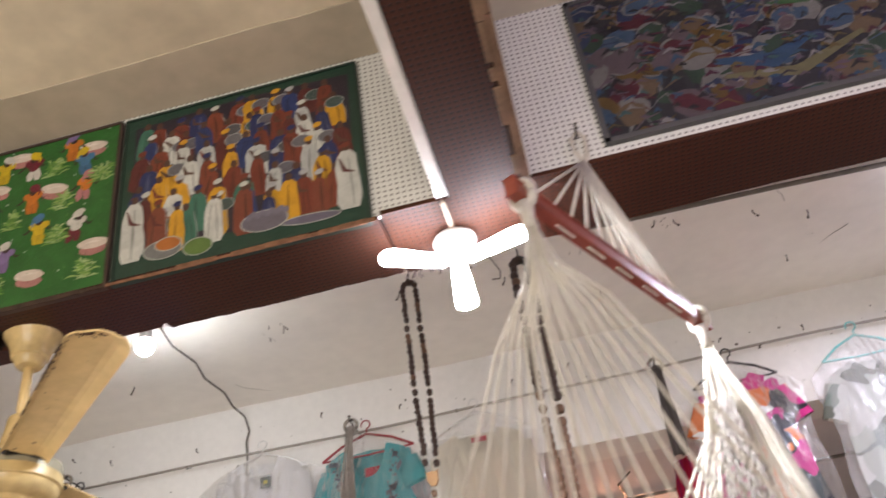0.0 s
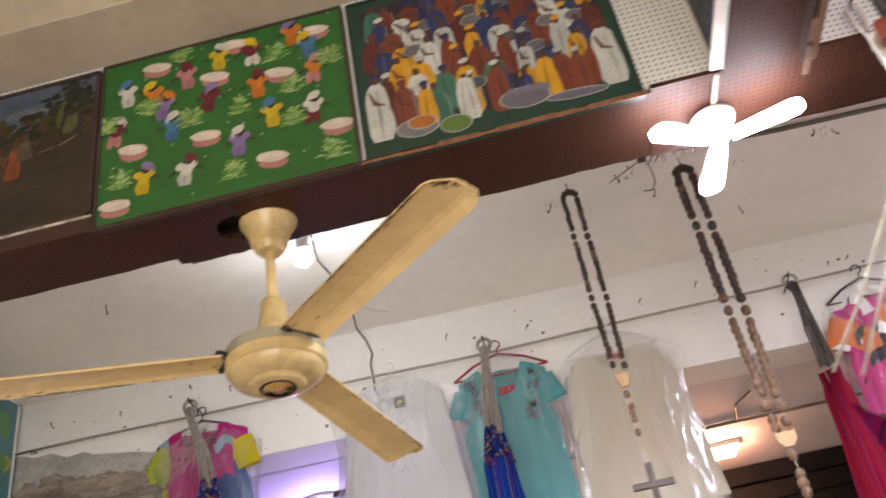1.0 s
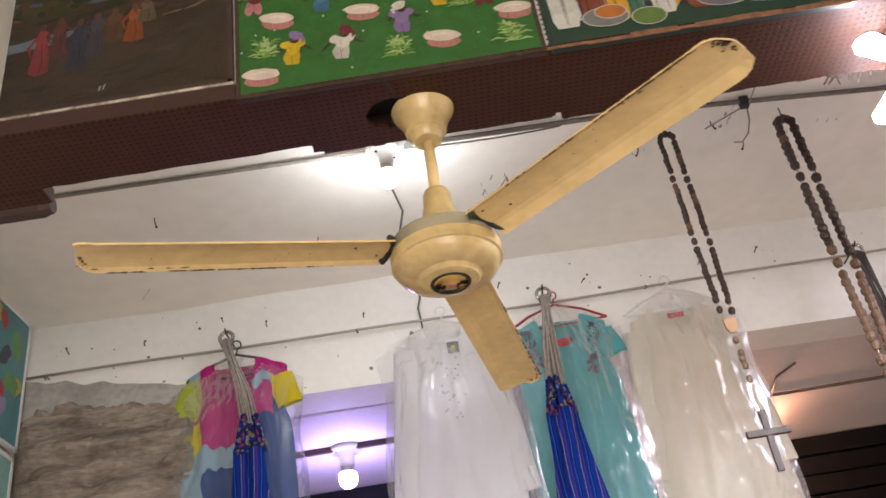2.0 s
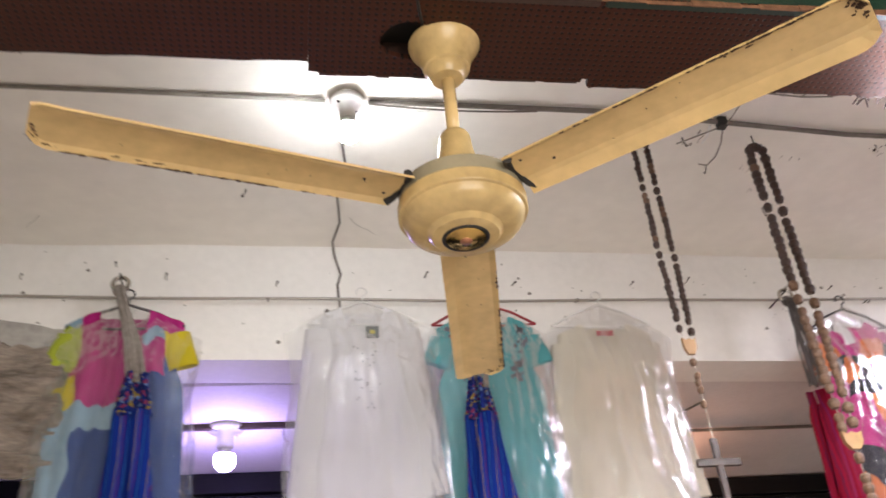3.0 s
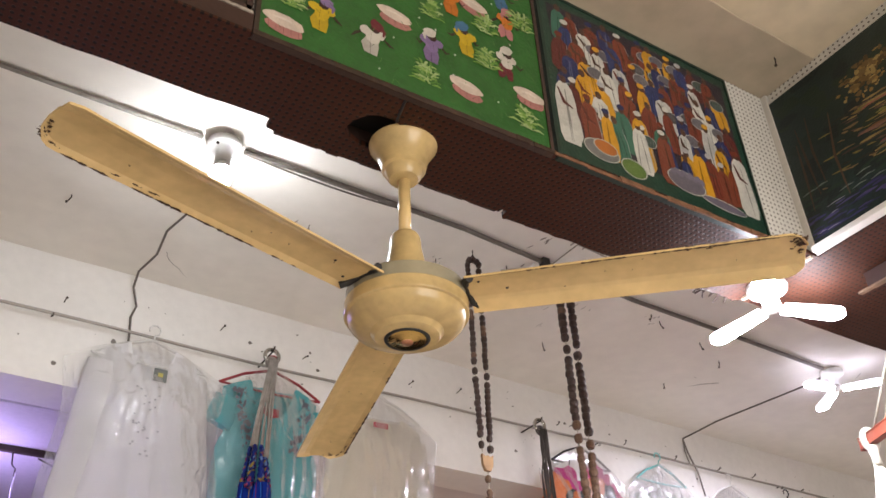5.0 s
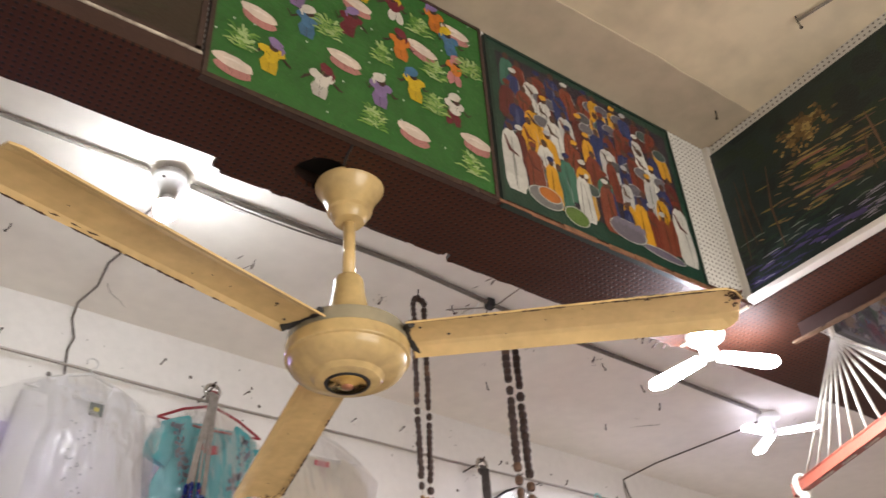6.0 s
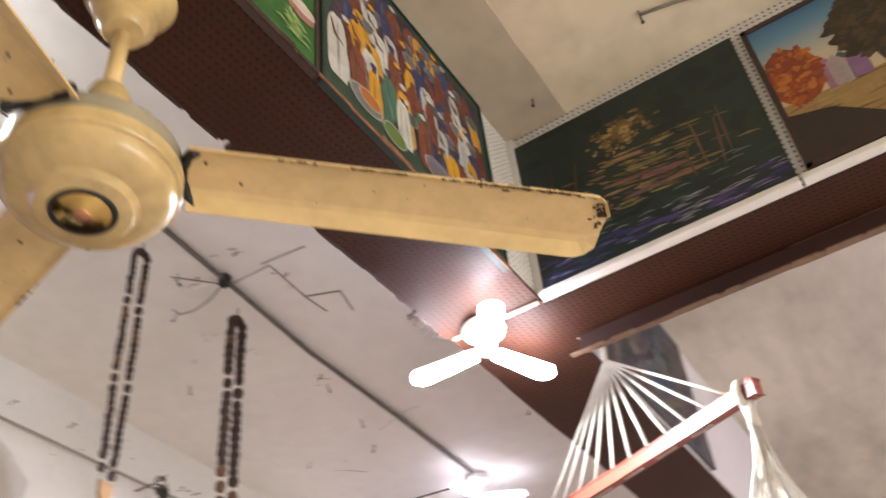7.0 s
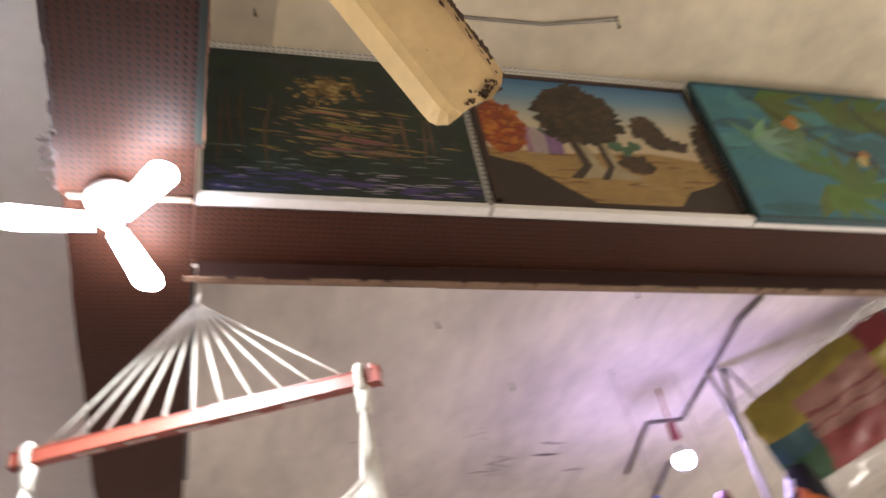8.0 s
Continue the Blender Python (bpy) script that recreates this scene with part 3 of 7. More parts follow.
def fan_blade(angle, droop, worn):
    m = Matrix.Translation((FX, FY, 2.640)) @ Matrix.Rotation(radians(angle), 4, "Z") @ Matrix.Rotation(radians(droop), 4, "Y") @ Matrix.Rotation(radians(-2), 4, "X")
    bm = bmesh.new()
    N = 34
    rows = []
    th = 0.0022
    for i in range(N + 1):
        s = (i / N) ** 0.8
        x = 0.118 + 0.592 * s
        fl, pl = blade_section(s)
        drop = 0.013 * (1 - 0.75 * max(0.0, (s - 0.93) / 0.07) ** 2)
        prof = [(fl, -drop), (fl - 0.021, 0.0), (fl * 0.42, 0.003), (0, 0.004), (pl * 0.4, 0.0035), (pl + 0.012, 0.002), (pl, -0.004)]
        rows.append([bm.verts.new(m @ Vector((x, y, z + th))) for y, z in prof] + [bm.verts.new(m @ Vector((x, y, z - th))) for y, z in prof[::-1]])
    for a, b in zip(rows, rows[1:]):
        for k in range(len(a)):
            bm.faces.new((a[k], a[(k + 1) % len(a)], b[(k + 1) % len(a)], b[k]))
    bm.faces.new(rows[0])
    bm.faces.new(rows[-1][::-1])
    bl = part("blade", bm, CREAM, fan)
    # rust and lifted enamel along the plain edge and at the tip: thin uneven scales
    r2 = random.Random(int(angle) + 340)
    bm = bmesh.new()

    def scale_flake(x, y, z, rx, ry):
        k = 8
        lo = [bm.verts.new(m @ Vector((x + rx * r2.uniform(0.5, 1.2) * math.cos(2 * math.pi * j / k), y + ry * r2.uniform(0.5, 1.2) * math.sin(2 * math.pi * j / k), z - r2.uniform(0.0004, 0.0014)))) for j in range(k)]
        top = bm.verts.new(m @ Vector((x, y, z + 0.001)))
        bm.faces.new(lo)
        for j in range(k):
            bm.faces.new((lo[j], lo[(j + 1) % k], top))

    for i in range(60):
        s = 0.66 + 0.335 * r2.random()
        fl, pl = blade_section(s)
        scale_flake(0.118 + 0.592 * s, pl + abs(r2.gauss(0, 0.004)), -0.0022, r2.uniform(0.002, 0.009), r2.uniform(0.001, 0.0035))
    for i in range(110):
        s = min(0.985, 0.12 + 0.88 * r2.random() ** 0.6)
        if noise.noise(Vector((s * 9, angle, 0))) < -0.12:
            continue
        fl, pl = blade_section(s)
        scale_flake(0.118 + 0.592 * s, pl + 0.0012, -0.0062 + 0.0005, r2.uniform(0.002, 0.011), r2.uniform(0.0008, 0.0034))
    for i in range(worn):
        y = -0.03 + r2.gauss(0, 0.016)
        y = max(-0.042, min(0.03, y))
        x = 0.118 + 0.592 * (1.0 - abs(r2.gauss(0, 0.016)))
        scale_flake(x - 0.003, y, -0.0005 + (0.0018 if -0.02 < y < 0.02 else 0), r2.uniform(0.001, 0.005), r2.uniform(0.001, 0.005))
    for i in range(5):
        scale_flake(0.16 + 0.5 * r2.random(), r2.uniform(-0.035, 0.025), 0.0004, r2.uniform(0.0008, 0.002), r2.uniform(0.0008, 0.002))
    part("rust_scale", bm, RUST, bl, "rust and lifted enamel along the edge")["kind"] = "stuff"
    for x, y in ((0.140, 0.03), (0.140, -0.026), (0.188, 0.004)):
        bm = bmesh.new()
        at = m @ Vector((x, y, 0.0))
        g = bmesh.ops.create_uvsphere(bm, u_segments=8, v_segments=5, radius=0.003)
        for v in g["verts"]:
            v.co = at + Vector((v.co.x, v.co.y, v.co.z * 0.5))
        part("blade_screw", bm, IRON, bl, "small dark screw")
    # a black tube stands in for the dark open gap at the blade root
    bm = bmesh.new()
    pts = [m @ Vector((0.1155 - 0.014 * math.sin(math.pi * k / 8) ** 0.5 + 0.012, 0.047 - 0.094 * k / 8, -0.004 + 0.012 * math.sin(math.pi * k / 8))) for k in range(9)]
    tube(bm, pts, 0.0075, 8)
    part("blade_root_dark_gap", bm, BLACK, bl, "black gap where the blade enters the motor")


fan_blade(77.8, 2.4, 14)
fan_blade(198.5, 2.4, 10)
fan_blade(-43.8, 1.6, 48)


# ---- lamps ----
LED_BACK = glow("led_panel_back", (0.88, 0.88, 1.0), 50)
LED_BACK_P = glow("led_panel_cool_back", (0.84, 0.8, 1.0), 6)
LED = glow("led_panel", (0.87, 0.93, 1.0), BLADE)
LED_P = glow("led_panel_cool", (0.86, 0.82, 1.0), BLADE * 0.8)
BULB_W = glow("led_bulb", (0.92, 0.95, 1.0), BULB)
BULB_V = glow("violet_bulb", (0.5, 0.38, 1.0), PURPLE)
BULB_C = glow("cool_violet_bulb", (0.58, 0.45, 1.0), 600)
BULB_O = glow("warm_tube", (1.0, 0.46, 0.27), WARM)


def led_fan_lamp(c, zmount, zlamp, angles, glowing, label, droop=0.0, back=None):
    """A folding three-panel LED lamp in a ceiling holder."""
    th = thing("led_lamp", (c[0], c[1], zmount), label, "lamp", "folding three-panel lamps")
    bm = bmesh.new()
    lathe(bm, [(0, zmount), (0.052, zmount), (0.054, zmount - 0.008), (0.050, zmount - 0.020), (0.040, zmount - 0.027), (0.022, zmount - 0.030), (0.020, zlamp + 0.012), (0, zlamp + 0.012)], c, 32)
    part("lamp_holder", bm, PORCELAIN, th, "round white batten holder", smooth=True)
    bm = bmesh.new()
    lathe(bm, [(0, zlamp + 0.016), (0.024, zlamp + 0.014), (0.026, zlamp), (0.018, zlamp - 0.010), (0, zlamp - 0.012)], c, 24)
    part("lamp_hub", bm, PORCELAIN, th, smooth=True)
    for a in angles:
        m = Matrix.Translation((c[0], c[1], zlamp)) @ Matrix.Rotation(radians(a), 4, "Z") @ Matrix.Rotation(radians(droop), 4, "Y")
        bm = bmesh.new()
        out, n = [], 10
        L, W = 0.2, 0.028
        for k in range(n + 1):
            t = -math.pi / 2 + math.pi * k / n
            out.append((L - W + W * math.cos(t), W * math.sin(t)))
        out += [(0.03, 0.019), (0.03, -0.019)]
        vs = [bm.verts.new((x, y, -0.006)) for x, y in out]
        f = bm.faces.new(vs)
        g = bmesh.ops.extrude_face_region(bm, geom=[f])
        for v in g["geom"]:
            if isinstance(v, bmesh.types.BMVert):
                v.co.z = 0.006
        for f in bm.faces:
            f.material_index = 0 if f.calc_center_median().z < -0.005 else 1
        bmesh.ops.transform(bm, matrix=m, verts=bm.verts)
        part("light_panel", bm, (glowing, back or PORCELAIN), th, "glowing white light panel")


led_fan_lamp((-0.235, 1.905), 3.012, 2.945, (95, 213, 337), LED, "lit folding LED lamp in a white holder under the beam", 3, LED_BACK)
led_fan_lamp((1.47, 2.86), 3.585, 3.50, (60, 178, 300), LED_P, "lit folding LED lamp on the rear bay ceiling", 3, LED_BACK_P)


def bulb_lamp(c, zmount, glowing, label, r=0.034, holder=0.05, drop=0.045, base=True, globe=False):
    th = thing("ceiling_bulb", (c[0], c[1], zmount), label, "lamp", "ceiling bulbs")
    bm = bmesh.new()
    if base:
        lathe(bm, [(0, zmount), (holder, zmount), (holder * 1.03, zmount - 0.012), (holder * 0.93, zmount - 0.022), (holder * 0.5, zmount - 0.028), (holder * 0.45, zmount - 0.028 - drop), (0, zmount - 0.03 - drop)], c, 32)
        part("lamp_holder", bm, PORCELAIN, th, "round white batten holder", smooth=True)
        for a in (40, 220):
            bm = bmesh.new()
            p = Vector((c[0] + holder * 0.72 * math.cos(radians(a)), c[1] + holder * 0.72 * math.sin(radians(a)), zmount - 0.0255))
            tube(bm, [p + Vector((0, 0, 0.004)), p - Vector((0, 0, 0.001))], 0.005, 8)
            part("holder_screw", bm, IRON, th)
    z = zmount - 0.03 - drop
    bm = bmesh.new()
    lathe(bm, [(0, z + 0.012), (0.016, z + 0.01), (0.02, z - 0.012), (r * 0.9, z - 0.03), (r, z - 0.03 - r * 0.6), (r * 0.86, z - 0.03 - r * 1.1), (r * 0.5, z - 0.03 - r * 1.48), (0, z - 0.03 - r * 1.6)], c, 28)
    for f in bm.faces:
        f.material_index = 0 if f.calc_center_median().z < z - (0.03 if globe else 0.043) else 1
    part("bulb", bm, (glowing, PORCELAIN), th, "glowing bulb", smooth=True)
    return th


bulb_lamp((-1.495, 2.69), 3.573, BULB_W, "lit LED bulb in a white batten holder on the ceiling", globe=True)
bulb_lamp((-1.935, 4.27), 3.157, BULB_V, "lit violet bulb on the rear room ceiling", 0.042, 0.075, 0.062, globe=True)
hang = bulb_lamp((1.35, -0.17), 3.36, BULB_C, "lit bulb hanging on a short red flex", 0.036, base=False, globe=True)
bm = bmesh.new()
tube(bm, [(1.35, -0.17, 3.57), (1.352, -0.168, 3.46), (1.35, -0.17, 3.36)], 0.004, 6)
part("flex", bm, surf("red_flex", (0.35, 0.03, 0.06), 0.5), hang)
bm = bmesh.new()
lathe(bm, [(0, 3.40), (0.018, 3.40), (0.02, 3.33), (0, 3.325)], (1.35, -0.17), 16)
part("lamp_socket", bm, surf("red_socket", (0.4, 0.05, 0.1), 0.4), hang, "red lamp socket", smooth=True)
tb = thing("warm_lamp", (0.01, 4.76, 3.157), "lit warm lamp under the rear room ceiling", "lamp")
part("lamp_body", block(-0.09, 0.11, 4.72, 4.80, 3.13, 3.157, 0.006), PORCELAIN, tb)
part("light_tube", block(-0.06, 0.08, 4.735, 4.785, 3.085, 3.128, 0.012), BULB_O, tb, "glowing warm diffuser")


# ---- paintings ----
class Canvas:
    """Flat paint on a plane: u runs right and v up, both from 0 to 1; each dab lies a hair above the last."""

    def __init__(self, origin, du, dv):
        self.o, self.u, self.v = Vector(origin), Vector(du), Vector(dv)
        self.n = self.u.cross(self.v).normalized()
        self.layers = {}
        self.count = 0
        self.aspect = self.u.length / self.v.length

    def at(self, u, v, lift):
        return self.o + self.u * u + self.v * v + self.n * lift

    def poly(self, layer, pts, colour):
        bm, mats = self.layers.setdefault(layer, (bmesh.new(), []))
        m = paint(colour)
        if m not in mats:
            mats.append(m)
        self.count += 1
        lift = 0.0003 + 0.000002 * self.count
        try:
            f = bm.faces.new([bm.verts.new(self.at(min(max(u, 0.004), 0.996), min(max(v, 0.004), 0.996), lift)) for u, v in pts])
            f.material_index = mats.index(m)
        except ValueError:
            pass

    def oval(self, layer, u, v, ru, rv, colour, turn=0.0, n=14, wob=0.0, rng=None):
        pts = []
        for k in range(n):
            a = 2 * math.pi * k / n
            w = 1 + (rng.uniform(-wob, wob) if rng else 0)
            x, y = ru * math.cos(a) * w, rv * math.sin(a) * w
            c, s = math.cos(turn), math.sin(turn)
            pts.append((u + x * c - y * s / self.aspect, v + x * s * self.aspect + y * c))
        self.poly(layer, pts, colour)

    def stroke(self, layer, pts, width, colour):
        """A brush stroke with tapered ends."""
        up, dn = [], []
        for i, (u, v) in enumerate(pts):
            a, b = pts[max(i - 1, 0)], pts[min(i + 1, len(pts) - 1)]
            dx, dy = (b[0] - a[0]) * self.aspect, b[1] - a[1]
            q = math.hypot(dx, dy) or 1
            w = width * (0.35 if i in (0, len(pts) - 1) else 1.0)
            up.append((u - dy / q * w / self.aspect, v + dx / q * w))
            dn.append((u + dy / q * w / self.aspect, v - dx / q * w))
        self.poly(layer, up + dn[::-1], colour)

    def finish(self, name, label, back, frame_mat=None, thick=0.012, border=0.0, wall_gap=0.0):
        th = thing(name, self.o, label, "painting", "paintings on the beams")
        bm = bmesh.new()
        c = [self.at(u, v, 0) for u, v in ((0, 0), (1, 0), (1, 1), (0, 1))]
        d = [p - self.n * thick for p in c]
        a, b = [bm.verts.new(p) for p in c], [bm.verts.new(p) for p in d]
        bm.faces.new(a)
        bm.faces.new(b[::-1])
        for k in range(4):
            bm.faces.new((a[k], b[k], b[(k + 1) % 4], a[(k + 1) % 4]))
        part("canvas", bm, back, th)
        for layer, (bm, mats) in self.layers.items():
            if isinstance(layer, tuple):
                part(layer[0], bm, mats, th)
            else:
                part(layer, bm, mats, th)["kind"] = "stuff"
        if frame_mat:
            w = border or 0.008
            for k, (p, q) in enumerate(((0, 1), (1, 2), (2, 3), (3, 0))):
                bm = bmesh.new()
                e0, e1 = c[p], c[q]
                along = (e1 - e0).normalized()
                inward = self.n.cross(along)
                bars = []
                for base in (e0, e1):
                    for off, lift in ((-0.002, -thick), (-0.002, 0.003), (w, 0.003), (w, -thick)):
                        bars.append(bm.verts.new(base + inward * off + self.n * lift + along * (0.0 if k % 2 else (0.0))))
                for i in range(4):
                    bm.faces.new((bars[i], bars[(i + 1) % 4], bars[4 + (i + 1) % 4], bars[4 + i]))
                bm.faces.new(bars[:4][::-1])
                bm.faces.new(bars[4:])
                part("frame_bar", bm, frame_mat, th)
        return th


def face_canvas(x0, x1, z0, z1, y=1.7435):
    return Canvas((x0, y, z0), (x1 - x0, 0, 0), (0, 0, z1 - z0))


def cross_canvas(y0, y1, z0, z1, x=-0.2285):
    """On the cross beam's west face: u runs towards the south."""
    return Canvas((x, y0, z0), (0, y1 - y0, 0), (0, 0, z1 - z0))


GOLD, WHITE, BRICK, NAVY, JADE, ASH = (0.72, 0.36, 0.02), (0.66, 0.66, 0.62), (0.22, 0.055, 0.03), (0.02, 0.03, 0.12), (0.05, 0.17, 0.12), (0.16, 0.15, 0.17)
SKIN = (0.10, 0.045, 0.03)


def field_painting():
    """Green field with small workers, white tables and lime plants."""
    c = face_canvas(-1.742, -1.072, 3.000, 3.552)
    r = random.Random(21)
    for i in range(220):
        u, v = r.random(), r.random()
        c.stroke("grass", [(u, v), (u + r.uniform(-0.012, 0.012), v + r.uniform(0.012, 0.03))], 0.003, r.choice(((0.02, 0.11, 0.02), (0.05, 0.2, 0.04), (0.03, 0.15, 0.025))))
    for i in range(40):
        u, v = r.random(), r.random()
        c.oval("grass", u, v, 0.004, 0.006, (0.6, 0.7, 0.6), 0, 5)
    yellow, white, maroon, blue, orange, purple, pink = (0.72, 0.50, 0.015), (0.66, 0.63, 0.57), (0.16, 0.012, 0.03), (0.06, 0.18, 0.34), (0.66, 0.20, 0.02), (0.25, 0.17, 0.37), (0.52, 0.21, 0.22)
    dark = (0.045, 0.016, 0.016)
    tables = ((0.23, 0.90), (0.55, 0.925), (0.88, 0.88), (0.47, 0.74), (0.73, 0.66), (0.14, 0.41), (0.43, 0.385), (0.68, 0.165), (0.93, 0.26), (0.08, 0.11))
    for i, (u, v) in enumerate(tables):
        key = ("painted_table", i)
        tilt = r.uniform(-0.25, -0.05)
        c.oval(key, u + 0.002, v - 0.028, 0.056, 0.034, (0.50, 0.22, 0.20), tilt, 16, 0.06, r)
        for k in range(5):
            c.stroke(key, [(u - 0.045 + 0.022 * k, v - 0.012), (u - 0.043 + 0.022 * k, v - 0.052)], 0.0022, (0.26, 0.08, 0.08))
        c.oval(key, u, v + 0.006, 0.062, 0.03, (0.76, 0.64, 0.55), tilt, 18, 0.06, r)
        c.stroke(key, [(u - 0.03, v + 0.012), (u, v + 0.016), (u + 0.03, v + 0.008)], 0.006, (0.84, 0.75, 0.68))
    workers = ((0.11, 0.78, blue, white, white), (0.07, 0.55, white, maroon, pink), (0.22, 0.73, yellow, orange, orange), (0.355, 0.80, maroon, pink, pink), (0.49, 0.87, white, yellow, yellow), (0.62, 0.85, yellow, maroon, white), (0.79, 0.91, purple, orange, orange), (0.85, 0.80, yellow, blue, blue), (0.87, 0.64, pink, orange, pink))
    workers += ((0.265, 0.64, orange, purple, purple), (0.30, 0.50, white, blue, blue), (0.45, 0.62, purple, maroon, maroon), (0.64, 0.63, maroon, orange, orange), (0.69, 0.43, blue, yellow, yellow), (0.85, 0.40, white, white, maroon), (0.56, 0.31, white, purple, purple), (0.19, 0.23, purple, yellow, yellow), (0.355, 0.22, maroon, white, white))
    for i, (u, v, hat, shirt, legs) in enumerate(workers):
        key = ("painted_figure", i)
        q, lean = r.choice((1, -1)), r.uniform(-0.012, 0.012)
        if legs == shirt:
            c.poly(key, [(u - 0.018, v), (u + 0.018, v), (u + 0.028 - lean, v - 0.05), (u + 0.022 - lean, v - 0.092), (u - 0.02 - lean, v - 0.088), (u - 0.03 - lean, v - 0.045)], tuple(0.8 * q for q in legs))
        else:
            for e in (-1, 1):
                c.oval(key, u + e * 0.014 - lean, v - 0.056, 0.0165, 0.042, legs, e * 0.15, 12, 0.12, r)
        c.stroke(key, [(u - lean, v - 0.03), (u - lean, v - 0.09)], 0.0022, dark)
        for e in (-1, 1):
            reach = r.uniform(0.05, 0.075)
            c.stroke(key, [(u + e * 0.025, v + 0.02), (u + e * reach * 0.8, v - 0.012), (u + e * reach, v - r.uniform(-0.02, 0.05))], 0.0065, dark)
            c.oval(key, u + e * 0.024, v + 0.022, 0.019, 0.022, shirt, e * 0.7, 12, 0.15, r)
        c.oval(key, u, v - 0.002, 0.024, 0.034, shirt, 0.1 * q, 14, 0.1, r)
        c.stroke(key, [(u + 0.004 * q, v + 0.02), (u + 0.008 * q, v - 0.025)], 0.0018, tuple(x * 0.45 for x in shirt))
        c.oval(key, u + lean, v + 0.045, 0.016, 0.022, dark, 0, 10)
        c.oval(key, u + lean - 0.006 * q, v + 0.068, 0.027, 0.024, hat, 0.6 * q, 13, 0.14, r)
        c.stroke(key, [(u + lean - 0.02 * q, v + 0.066), (u + lean - 0.03 * q, v + 0.045), (u + lean - 0.026 * q, v + 0.02)], 0.008, hat)
    plants = ((0.72, 0.75), (0.37, 0.47), (0.57, 0.47), (0.535, 0.10), (0.905, 0.08), (0.10, 0.20), (0.93, 0.64), (0.03, 0.55), (0.34, 0.90), (0.78, 0.52), (0.77, 0.32), (0.20, 0.60))
    for i, (pu, pv) in enumerate(plants):
        key = ("painted_plant", i)
        for k in range(45):
            a = math.pi * (k % 9) / 8
            L = r.uniform(0.030, 0.052)
            qu, qv = pu + r.uniform(-0.022, 0.022), pv + 0.018 * (k // 9)
            c.stroke(key, [(qu, qv), (qu + L * 0.6 * math.cos(a), qv + L * (0.25 + math.sin(a)) * 0.7), (qu + L * math.cos(a), qv + L * math.sin(a))], 0.0055, r.choice(((0.20, 0.38, 0.07), (0.34, 0.50, 0.16), (0.10, 0.26, 0.04), (0.40, 0.54, 0.24))))
    for k in range(160):
        u, v = r.random(), r.random()
        c.stroke("grass", [(u, v), (u + r.uniform(-0.015, 0.015), v + r.uniform(0.01, 0.025))], 0.0024, r.choice(((0.03, 0.10, 0.02), (0.12, 0.3, 0.06), (0.02, 0.08, 0.015))))
    c.finish("field_painting", "naive painting of workers in a bright green field", surf("green_ground", (0.022, 0.12, 0.02), 0.45, var=0.35, big=20, fine=150, bump=0.3), DARKWOOD, border=0.007)


